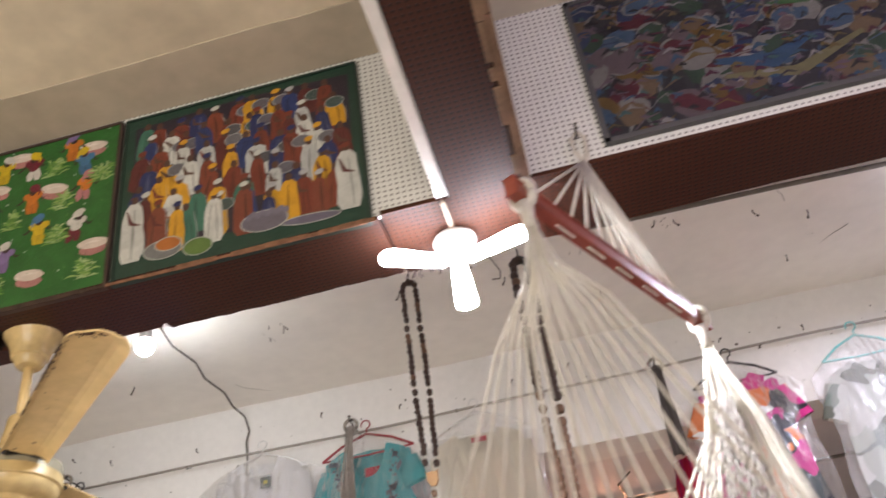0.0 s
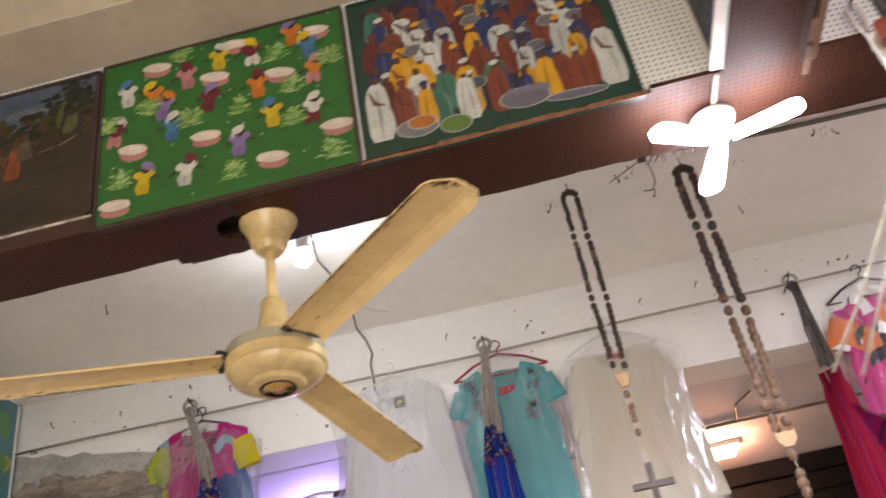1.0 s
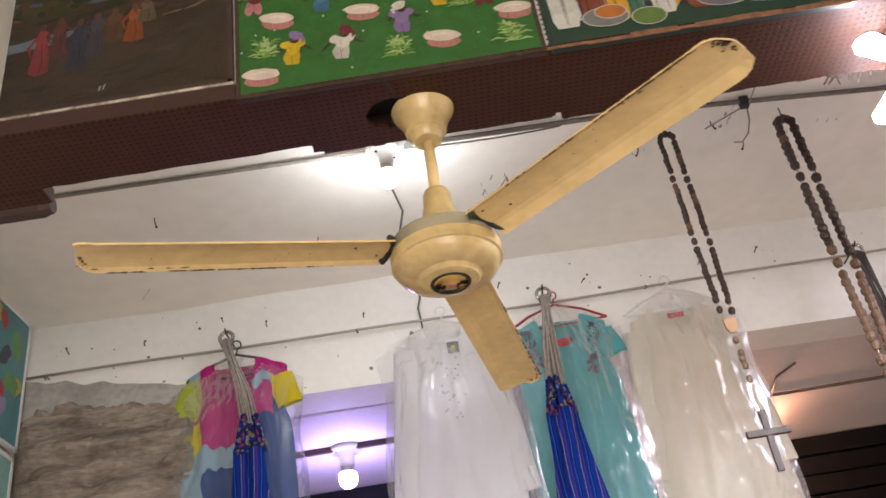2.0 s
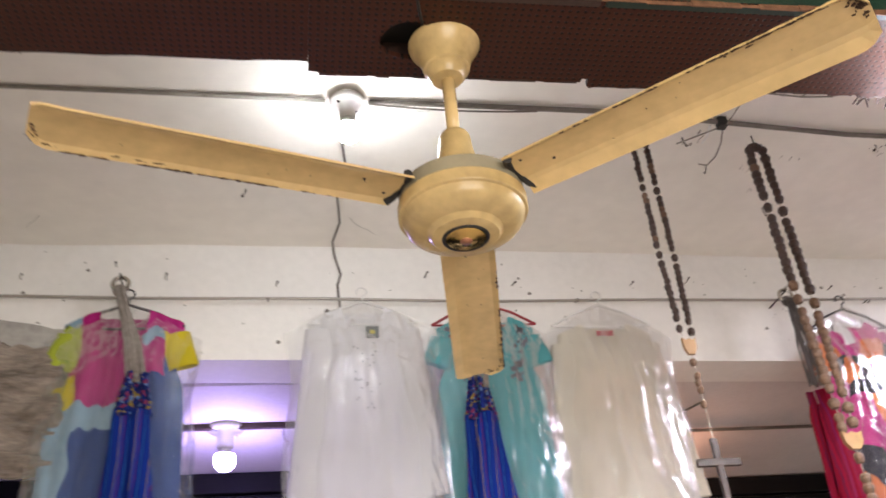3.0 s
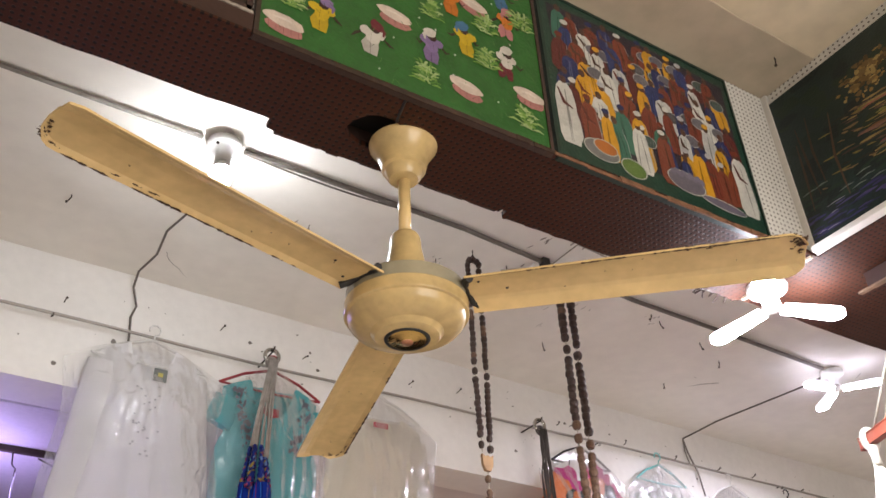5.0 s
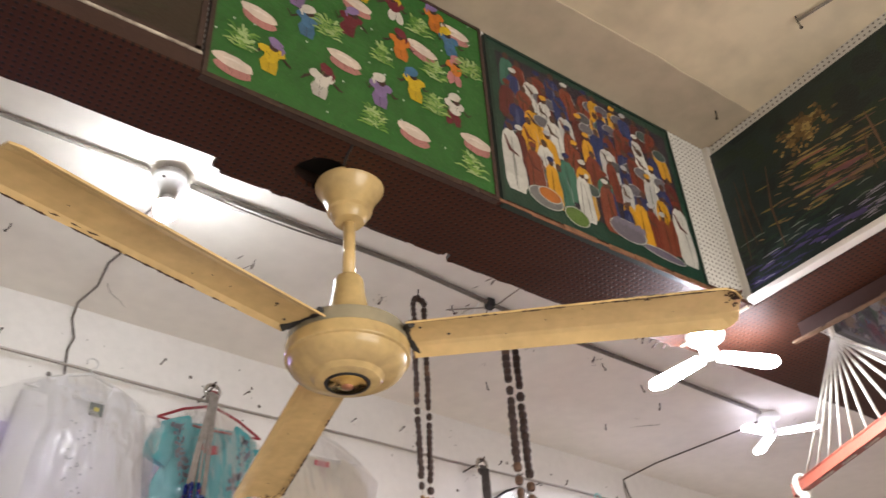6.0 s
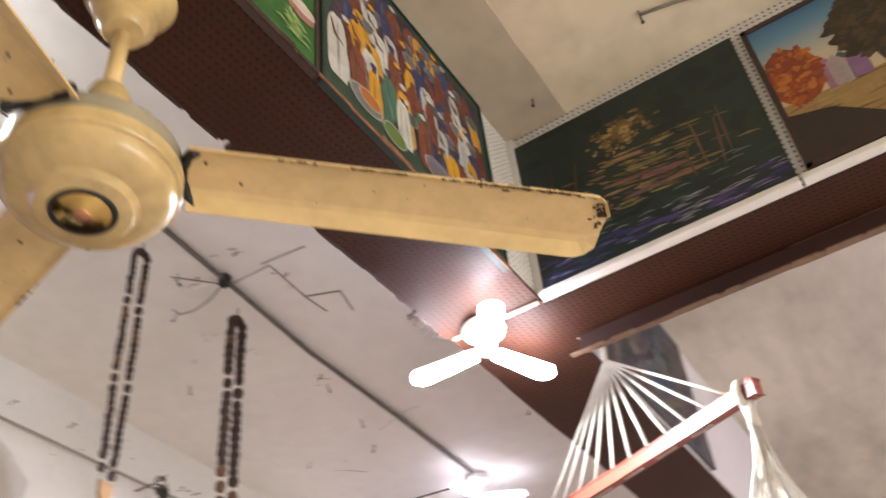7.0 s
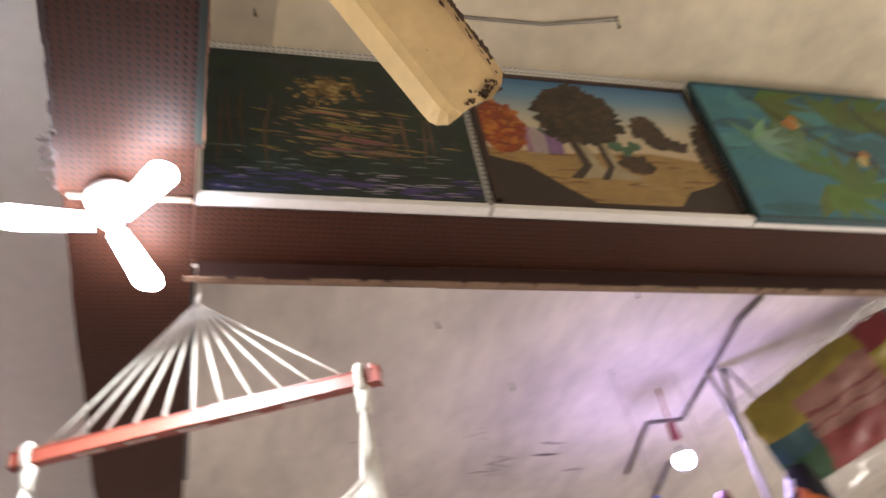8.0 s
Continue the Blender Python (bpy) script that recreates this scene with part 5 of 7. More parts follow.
def bird_painting():
    """Teal ground, broad olive leaves and a dark branch with yellow birds as plain shapes."""
    c = cross_canvas(0.452, -0.27, 3.022, 3.530, x=-0.252)
    r = random.Random(19)
    for i in range(40):
        c.oval("cloud_paint", r.random(), r.random(), r.uniform(0.06, 0.16), r.uniform(0.04, 0.1), r.choice(((0.03, 0.16, 0.2), (0.05, 0.24, 0.28), (0.08, 0.3, 0.32), (0.03, 0.13, 0.18))), 0, 14, 0.2, r)
    for u, v, a, L, t in ((0.22, 0.45, 0.4, 0.30, (0.09, 0.2, 0.06)), (0.28, 0.4, 1.5, 0.34, (0.13, 0.3, 0.16)), (0.25, 0.9, -0.2, 0.3, (0.1, 0.17, 0.03)), (0.55, 0.72, 0.9, 0.34, (0.09, 0.15, 0.03)), (0.8, 0.6, 1.3, 0.3, (0.03, 0.07, 0.03)), (0.35, 0.25, -1.1, 0.3, (0.12, 0.22, 0.05)), (0.45, 0.2, 1.1, 0.3, (0.1, 0.2, 0.05)), (0.15, 0.55, 0.1, 0.2, (0.2, 0.42, 0.3)), (0.7, 0.85, 0.1, 0.25, (0.1, 0.16, 0.03))):
        for k in range(5):
            b = a + (k - 2) * 0.42
            du, dv = math.cos(b) * L * 1.25 / c.aspect, math.sin(b) * L * 1.25
            px, py = -math.sin(b) * L * 0.16 / c.aspect, math.cos(b) * L * 0.16
            c.poly(("painted_leaf", u * 9 + v), [(u, v), (u + du * 0.4 + px, v + dv * 0.4 + py), (u + du, v + dv), (u + du * 0.4 - px, v + dv * 0.4 - py)], tuple(x * r.uniform(0.8, 1.2) for x in t))
    c.stroke("branch", [(0.22, 0.92), (0.42, 0.62), (0.66, 0.36), (0.98, 0.05)], 0.014, (0.03, 0.025, 0.025))
    for u, v in ((0.36, 0.73), (0.58, 0.46), (0.76, 0.27)):
        for k in range(6):
            c.oval("bird_paint", u + r.uniform(-0.03, 0.03), v + r.uniform(-0.04, 0.04), 0.022, 0.034, r.choice(((0.6, 0.4, 0.05), (0.5, 0.2, 0.04), (0.04, 0.035, 0.05), (0.6, 0.5, 0.2))), r.random(), 9)
    c.finish("leaf_painting", "teal painting of broad leaves and a branch", surf("teal_ground", (0.03, 0.18, 0.25), 0.35, var=0.35, big=7, fine=150, bump=0.25), surf("teal_edge", (0.03, 0.08, 0.09), 0.5), thick=0.018, border=0.006)


field_painting()
market_painting()
village_painting()
faces_painting()
bridge_painting()
autumn_painting()
bird_painting()


# ---- rail, nails and cables ----
rail = thing("clothes_rail", (0, far_y(0), 3.41), "long thin grey wire clothes rail along the lintel", "rail")
bm = bmesh.new()
rpts = [(x, far_y(x, 0.035), 3.402 + 0.014 * x + 0.006 * math.sin(x * 1.7) - 0.003 * math.sin(x * 5)) for x in [X0 + 0.05 + 0.17 * k for k in range(40)] if x < 3.5]
tube(bm, rpts, 0.0056, 8)
part("rail_wire", bm, WIRE, rail, smooth=True)
for x in (-3.0, -1.75, -0.55, 0.75, 2.1, 3.2):
    bm = bmesh.new()
    tube(bm, [(x, far_y(x), 3.408 + 0.014 * x), (x, far_y(x, 0.03), 3.408 + 0.014 * x), (x, far_y(x, 0.042), 3.400 + 0.014 * x), (x, far_y(x, 0.036), 3.392 + 0.014 * x), (x, far_y(x, 0.028), 3.396 + 0.014 * x)], 0.0028, 6)
    part("rail_hook", bm, IRON, rail)


def nail(p, out, drop, bend):
    """A bent nail: from the surface at p outwards, then bent."""
    bm = bmesh.new()
    p, out = Vector(p), Vector(out)
    side = Vector((bend, 0, drop))
    tube(bm, [p - out * 0.004, p + out * 0.014, p + out * 0.022 + side * 0.5, p + out * 0.024 + side], 0.0021, 6)
    g = bmesh.ops.create_uvsphere(bm, u_segments=8, v_segments=5, radius=0.0046)
    for v in g["verts"]:
        v.co += p + out * 0.024 + side
    return tagged(part("nail", bm, IRON), "bent rusty nail stuck in the plaster", "nail", "bent nails")


r = random.Random(77)
for x, z in ((-2.93, 3.47), (-2.62, 3.46), (-2.3, 3.52), (-2.12, 3.47), (-1.72, 3.45), (-1.15, 3.50), (-0.80, 3.47), (-0.30, 3.48), (-0.05, 3.50), (0.52, 3.47), (0.60, 3.48), (0.95, 3.46), (1.30, 3.45), (1.62, 3.45), (1.9, 3.46), (2.3, 3.45)):
    nail((x, far_y(x), z), (0, -1, 0), r.uniform(0.004, 0.018), r.uniform(-0.009, 0.011))
for x, y in ((-2.0, 2.45), (-1.75, 2.25), (-1.12, 2.5), (-2.35, 2.9), (-1.82, 3.2), (-0.35, 2.86), (-0.20, 3.02), (0.38, 2.875), (0.45, 2.9), (0.74, 2.96), (0.95, 3.05), (0.15, 3.3), (0.9, 3.35), (1.1, 2.4), (-0.6, 2.95), (0.16, 2.33)):
    zc = rear_ceiling_z(x, y) + 0.002
    nail((x, y, zc), (0, 0, -1), r.uniform(-0.02, -0.004), r.uniform(-0.014, 0.014))
for x, y in ((-0.318, 1.625), (-0.402, 1.285), (-0.401, 0.715), (-1.1, 1.2), (0.9, 0.9), (1.3, 0.5), (0.7, 0.2)):
    nail((x, y, 3.577), (0, 0, -1), -0.012, r.uniform(-0.008, 0.008))

# pock marks and filled holes in the whitewash
bm = bmesh.new()
for k in range(120):
    x, z = r.uniform(-3.1, 2.8), r.uniform(3.16, 3.58)
    s = r.uniform(0.0015, 0.005) if k % 5 else r.uniform(0.005, 0.010)
    pts = [bm.verts.new((x + s * r.uniform(0.7, 1.4) * math.cos(a), 3.6585, z + s * r.uniform(0.6, 1.2) * math.sin(a))) for a in [2 * math.pi * q / 7 for q in range(7)]]
    bm.faces.new(pts)
tagged(part("wall_pocks", askew(bm), surf("pock_shadow", (0.2, 0.18, 0.16), 0.95)), "small pocks and old nail holes in whitewash", "wall marks", "", "stuff")


def conduit(name, pts, rad, material, label, category="conduit"):
    bm = bmesh.new()
    tube(bm, pts, rad, 8)
    return tagged(part(name, bm, material, smooth=True), label, category)


def sag(a, b, d, n=12):
    a, b = Vector(a), Vector(b)
    return [a.lerp(b, k / n) - Vector((0, 0, d * 4 * (k / n) * (1 - k / n))) for k in range(n + 1)]


conduit("conduit", [(-3.2, 2.66, 3.580), (-2.15, 2.685, 3.580), (-1.56, 2.70, 3.578)], 0.007, CONDUIT, "painted conduit along the ceiling")
conduit("conduit", [(-1.43, 2.70, 3.576), (-1.26, 2.70, 3.576), (-0.63, 2.715, 3.577), (0.22, 2.80, 3.578), (0.8, 2.82, 3.580), (1.40, 2.85, 3.582)], 0.009, CONDUIT_D, "dark sagging conduit along the ceiling")
conduit("cable", sag((-1.43, 2.69, 3.561), (-0.9, 2.70, 3.558), 0.012), 0.0032, CABLE, "loose dusty twin cable", "cable")
conduit("cable", sag((-1.42, 2.71, 3.561), (-1.24, 2.705, 3.552), 0.01), 0.003, PORCELAIN, "loose pale cable on the ceiling", "cable")
conduit("cable", [(-1.475, 2.74, 3.565), (-1.50, 2.9, 3.566), (-1.478, 3.06, 3.568), (-1.505, 3.2, 3.572), (-1.49, 3.36, 3.578), (-1.512, 3.5, 3.582), (-1.50, 3.60, 3.575), (-1.495, far_y(-1.5, 0.012), 3.56), (-1.478, far_y(-1.5, 0.012), 3.5), (-1.492, far_y(-1.5, 0.014), 3.45), (-1.485, far_y(-1.5, 0.016), 3.36), (-1.49, far_y(-1.5, 0.02), 3.25)], 0.0042, CABLE, "crooked grey cable down the lintel", "cable")
conduit("cable", [(1.44, 2.9, 3.567), (1.43, 2.97, 3.56), (1.42, 3.2, 3.572), (1.39, 3.5, 3.58), (1.385, far_y(1.39, 0.012), 3.575), (1.40, far_y(1.4, 0.014), 3.5), (1.44, far_y(1.44, 0.02), 3.40), (1.46, far_y(1.46, 0.02), 3.28)], 0.0042, CABLE, "grey cable from the lamp down the wall", "cable")
conduit("cable", [(1.385, far_y(1.39, 0.012), 3.57), (1.375, far_y(1.39, 0.018), 3.5), (1.39, far_y(1.4, 0.02), 3.44)], 0.003, CABLE, "second short cable on the wall", "cable")
for pts in ([(-0.377, 2.86, 3.569), (-0.25, 2.74, 3.556), (-0.235, 2.59, 3.566), (-0.05, 2.60, 3.560), (0.06, 2.60, 3.566)], [(-0.255, 2.605, 3.566), (-0.24, 2.45, 3.564)], [(-0.05, 2.60, 3.562), (0.0, 2.5, 3.565), (0.11, 2.53, 3.566)]):
    conduit("bracket", pts, 0.0028, CONDUIT, "thin bent bracket fixed to the ceiling", "bracket")
conduit("cable", [(-0.402, 1.285, 3.562), (-0.378, 1.2, 3.57), (-0.356, 1.14, 3.572), (-0.36, 0.9, 3.572), (-0.40, 0.715, 3.566)], 0.0045, CONDUIT, "pale cable along the front ceiling", "cable")
clip = thing("cable_clip", (-0.26, 2.75, 3.585), "black clip on the conduit with dangling wire ends", "clip")
part("clip_body", block(-0.275, -0.245, 2.735, 2.765, 3.553, 3.59, 0.003), BLACK, clip)
for name, pts, rad, m in (("wire_end", [(-0.283, 2.78, 3.585), (-0.284, 2.82, 3.57), (-0.286, 2.855, 3.572)], 0.005, PORCELAIN), ("wire_loop", [(-0.245, 2.77, 3.575), (-0.22, 2.85, 3.57), (-0.205, 2.93, 3.575), (-0.215, 2.985, 3.578), (-0.245, 2.985, 3.582)], 0.003, CONDUIT)):
    bm = bmesh.new()
    tube(bm, pts, rad, 6)
    part(name, bm, m, clip)
# frayed splinters beside the lamp, at the torn board edge
bm = bmesh.new()
for k in range(14):
    x = r.uniform(-0.40, -0.27)
    y = 2.003 + r.uniform(-0.004, 0.012)
    tube(bm, [(x, y, 3.026), (x + r.uniform(-0.015, 0.015), y + r.uniform(0.0, 0.025), 3.02 + r.uniform(-0.012, 0.012))], r.uniform(0.001, 0.003), 5)
tagged(part("trim_splinters", bm, DARKWOOD), "splintered raw edge of the torn board", "trim", "", "structure")


# ---- rosaries ----
def rosary(x, y, ztop, zmedal, rad, height, gap, light_from, label, cross_drop):
    th = thing("wooden_rosary", (x, y, ztop), label, "rosary", "hanging rosaries")
    rr = random.Random(int(x * 100))
    bm = bmesh.new()
    tube(bm, [(x, y, 3.575), (x, y, ztop + 0.012)], 0.0022, 6)
    torus(bm, (x, y, ztop + 0.008), 0.008, 0.002, "y", 14, 6)
    part("hook", bm, IRON, th)
    bm = bmesh.new()
    side = gap / 2
    left = [(x - side * 0.5, y, ztop), (x - side, y, ztop - 0.03), (x - side * 1.05, y, (ztop + zmedal) / 2), (x - side * 0.7, y, zmedal + 0.03)]
    right = [(x + side * 0.5, y + 0.004, ztop), (x + side, y + 0.006, ztop - 0.03), (x + side * 1.05, y + 0.006, (ztop + zmedal) / 2), (x + side * 0.7, y + 0.003, zmedal + 0.03)]
    for q in (left, right):
        tube(bm, q, 0.0014, 5)
    tube(bm, [left[0], (x, y, ztop + 0.006), right[0]], 0.0014, 5)
    tube(bm, [(x, y, zmedal), (x, y, zmedal - cross_drop)], 0.0014, 5)
    part("string", bm, TWINE, th)

    def bead(p, h, rad2, k):
        bm = bmesh.new()
        lean = rr.uniform(-0.004, 0.004)
        s = rr.uniform(0.88, 1.1)
        lathe(bm, [(0, p[2] + h / 2), (rad2 * 0.72 * s, p[2] + h / 2), (rad2 * s, p[2] + h * 0.25), (rad2 * 1.03 * s, p[2] - h * 0.1), (rad2 * 0.75 * s, p[2] - h / 2), (0, p[2] - h / 2)], (p[0] + lean * 0.5, p[1]), 9)
        part("bead", bm, BEAD_L if p[2] < light_from or rr.random() < 0.12 else BEAD, th)

    # arch at the top, then decades with single beads between
    for k in range(5):
        a = math.pi * (k + 0.5) / 5
        bead((x + side * math.cos(a), y, ztop - side * 0.9 + side * math.sin(a) * 0.9), height * 0.9, rad, k)
    for sgn in (-1, 1):
        z, count = ztop - side - height * 0.4 - (0 if sgn < 0 else height * 0.4), 3
        while z > zmedal + 0.028:
            t = (ztop - z) / (ztop - zmedal)
            xx = x + sgn * side * (1.03 if t < 0.6 else 1.03 - 0.35 * (t - 0.6) / 0.4)
            if count == 10:
                bead((xx, y + (0.004 if sgn > 0 else 0), z - height * 0.75), height, rad * 1.05, 0)
                z -= height * 2.35
                count = 0
            else:
                bead((xx, y + (0.004 if sgn > 0 else 0), z), height, rad, 0)
                z -= height * 0.99
                count += 1
    bm = bmesh.new()
    w = rad * 2.0
    out = [(-w, 0.022), (-w * 0.5, 0.014), (0, 0.02), (w * 0.5, 0.014), (w, 0.022), (w * 0.9, -0.012), (w * 0.45, -0.03), (-w * 0.45, -0.03), (-w * 0.9, -0.012)]
    f = bm.faces.new([bm.verts.new((x + a, y - 0.006, zmedal + b)) for a, b in out])
    g = bmesh.ops.extrude_face_region(bm, geom=[f])
    for v in g["geom"]:
        if isinstance(v, bmesh.types.BMVert):
            v.co.y += 0.012
    part("medal", bm, TAN, th, "tan wooden heart-shaped centrepiece")
    zz = zmedal - 0.055
    for k in range(5):
        bead((x, y, zz), height, rad, k)
        zz -= height * (1.0 if k in (1, 2) else 2.1)
    zc = zmedal - cross_drop
    cr = part("cross", block(x - 0.0095, x + 0.0095, y - 0.006, y + 0.006, zc - 0.115, zc + 0.065, 0.002), BEAD, th, "dark wooden cross")
    part("cross_arm", block(x - 0.062, x + 0.062, y - 0.007, y + 0.007, zc - 0.012, zc + 0.008, 0.002), BEAD, cr)


rosary(-0.535, 2.81, 3.535, 2.792, 0.0100, 0.0205, 0.046, 2.75, "slim dark wooden rosary hanging from the ceiling", 0.345)
rosary(-0.125, 2.815, 3.525, 2.50, 0.0148, 0.0275, 0.05, 2.95, "thick wooden rosary with worn beads hanging from the ceiling", 0.40)


# ---- hammock with spreader bar ----
E1, E2, AP = Vector((-0.038, 1.418, 2.712)), Vector((0.285, 2.065, 2.738)), Vector((0.108, 1.738, 3.028))
ham = thing("hanging_hammock", AP, "pale cord hammock hanging from a red wooden spreader bar", "hammock")
along = (E2 - E1).normalized()
side = Vector((along.y, -along.x, 0)).normalized()
bm = bmesh.new()
a, b = E1 - along * 0.045, E2 + along * 0.045
vs = box(bm, -0.5, 0.5, -0.5, 0.5, -0.5, 0.5)
for v in vs:
    t = v.co.x + 0.5
    v.co = a.lerp(b, t) + side * v.co.y * 0.02 + Vector((0, 0, 1)) * v.co.z * 0.034
bmesh.ops.bevel(bm, geom=list(bm.edges), offset=0.003, segments=2, affect="EDGES")
bar = part("spreader_bar", bm, REDWOOD, ham, "red stained wooden bar")
for k, e in enumerate((E1, E2)):
    bm = bmesh.new()
    q = -1 if k == 0 else 1
    p = e + along * q * 0.03
    tube(bm, [p - Vector((0, 0, 0.006)), p + Vector((0, 0, 0.03))], 0.008, 8)
    part("peg", bm, REDWOOD, bar)
for k in range(5):
    bm = bmesh.new()
    p = E1.lerp(E2, 0.18 + 0.16 * k) + Vector((0, 0, -0.018))
    tube(bm, [p - along * 0.032, p + along * 0.032], 0.0035, 6)
    part("cord_slot", bm, CORD, bar, "short cord loop through the bar")
for k in range(11):
    bm = bmesh.new()
    p = E1.lerp(E2, 0.03 + 0.94 * k / 10) + Vector((0, 0, 0.012))
    tube(bm, [AP - Vector((0, 0, 0.008)), AP.lerp(p, 0.5) + Vector((0, 0, -0.004)), p], 0.0042, 6)
    part("fan_cord", bm, CORD, ham, smooth=True)
bm = bmesh.new()
tube(bm, [AP + Vector((0, 0, -0.02)), AP + Vector((-0.014, -0.004, 0.02)), AP + Vector((-0.016, -0.004, 0.06)), AP + Vector((0, 0, 0.085)), AP + Vector((0.016, 0, 0.06)), AP + Vector((0.012, 0, 0.02)), AP + Vector((0, 0, -0.02))], 0.0055, 8)
part("hanging_loop", bm, CORD, ham, "twisted cord loop on a nail", smooth=True)
bm = bmesh.new()
tube(bm, [AP + Vector((0, 0.03, 0.078)), AP + Vector((0, -0.02, 0.08)), AP + Vector((0, -0.024, 0.09))], 0.003, 6)
part("hook", bm, IRON, ham)
rr = random.Random(9)
for k, e in enumerate((E1, E2)):
    q = -1 if k == 0 else 1
    p = e + along * q * 0.006
    bm = bmesh.new()
    n = 16
    ring = [p + side * 0.02 * math.cos(2 * math.pi * j / n) + Vector((0, 0, 0.029)) * math.sin(2 * math.pi * j / n) for j in range(n + 1)]
    tube(bm, ring, 0.010, 8)
    strap = part("end_strap", bm, CORD, ham, "thick white cord wound round the bar end", smooth=True)
    bm = bmesh.new()
    tube(bm, [p - Vector((0, 0, 0.02)), p - Vector((0, 0, 0.05)), p - Vector((0, 0, 0.075))], [0.017, 0.012, 0.015], 10)
    part("cord_knot", bm, CORD, strap, smooth=True)
    count, spread = (17, 0.66) if k == 0 else (30, 0.40)
    for j in range(count):
        s = j / (count - 1) - 0.5
        bm = bmesh.new()
        top = p - Vector((0, 0, 0.065)) + side * s * 0.012
        end = Vector((p.x, p.y, 0)) + along * (-q) * 0.10 + side * s * spread + Vector((0, 0, 1.98 - 0.28 * s + 0.4 * s * s + rr.uniform(-0.02, 0.02)))
        mid = top.lerp(end, 0.5) + Vector((rr.uniform(-0.006, 0.006), rr.uniform(-0.006, 0.006), 0))
        near = top - Vector((0, 0, 0.10)) + side * s * 0.055 + along * rr.uniform(-0.008, 0.008)
        low = top - Vector((0, 0, 0.21)) + side * s * 0.16 * spread / 0.5 + along * rr.uniform(-0.008, 0.008)
        tube(bm, [top, near, low, low.lerp(end, 0.5) + Vector((0, 0, -0.01)), end], rr.uniform(0.0024, 0.0036) if k == 0 else rr.uniform(0.0032, 0.0044), 5)
        part("net_cord", bm, CORD, strap, smooth=True)
    if k == 1:
        # knotted rows that zigzag across the closer-worked end
        for row in range(9):
            bm = bmesh.new()
            pts = []
            for j in range(25):
                s = j / 24 - 0.5
                d = 0.17 + row * 0.036 + 0.016 * (abs((j % 6) - 3) - 1.5)
                wide = 0.02 + (d - 0.06) * spread * 0.62
                pts.append(p - Vector((0, 0, 0.065 + d)) + side * s * wide + along * (-q) * d * 0.13)
            tube(bm, pts, 0.0042, 5)
            part("zigzag_cord", bm, ROPE_G, strap, "grey knotted row across the cords", smooth=True)
bm = bmesh.new()
n1, n2 = 26, 12
g = []
for i in range(n1 + 1):
    row = []
    for j in range(n2 + 1):
        s, t = i / n1 * 2 - 1, j / n2
        base = E1.lerp(E2, 0.16 + 0.68 * t)
        p = Vector((base.x, base.y, 0)) + side * s * 0.33 + Vector((0, 0, 1.94 - 0.14 * s + 0.10 * s * s - 0.06 * math.sin(math.pi * t) + 0.012 * math.sin(9 * s + 3 * t)))
        row.append(bm.verts.new(p))
    g.append(row)
for i in range(n1):
    for j in range(n2):
        bm.faces.new((g[i][j], g[i + 1][j], g[i + 1][j + 1], g[i][j + 1]))
bmesh.ops.solidify(bm, geom=list(bm.faces), thickness=0.006)
part("woven_seat", bm, MAGENTA, ham, "magenta striped woven seat", smooth=True)


# ---- clothes on the rail ----
def sheet_body(bm, cx, ztop, zbot, wtop, wbot, depth, seed, slope=0.07, neck=0.3, scoop=0.05, fold=0.0075, off=0.05, nu=44, nv=34):
    """A hanging garment: front and back with shoulders, drawn-in armholes and folds that grow downwards."""
    for sgn in (-1, 1):
        rows = []
        for j in range(nv + 1):
            v = j / nv
            arm = math.exp(-((v - 0.17) / 0.07) ** 2)
            w = wtop + (wbot - wtop) * v ** 0.85 - 0.030 * arm
            row = []
            for i in range(nu + 1):
                u = i / nu * 2 - 1
                z = ztop + (zbot - ztop) * v - slope * abs(u) ** 1.3 * (1 - v) ** 3
                if abs(u) < neck:
                    z -= scoop * (1 - (u / neck) ** 2) ** 0.7 * (1 - v) ** 4 * (1.0 if sgn < 0 else 0.12)
                y = sgn * depth * (1 - abs(u) ** 2.6)
                y += fold * (0.15 + 1.3 * v) * math.sin(u * 13 + 2.6 * noise.noise(Vector((u * 2, v * 2.2, seed)))) * (1 - u * u)
                y += fold * 1.2 * noise.noise(Vector((u * 6, v * 7, seed + 3)))
                x = cx + w * u + 0.008 * noise.noise(Vector((u * 3, v * 6, seed + 9))) * (0.4 + v)
                row.append(bm.verts.new((x, far_y(cx, off) + y, z)))
            rows.append(row)
        for q, e in zip(rows, rows[1:]):
            for i in range(nu):
                bm.faces.new((q[i], q[i + 1], e[i + 1], e[i]))


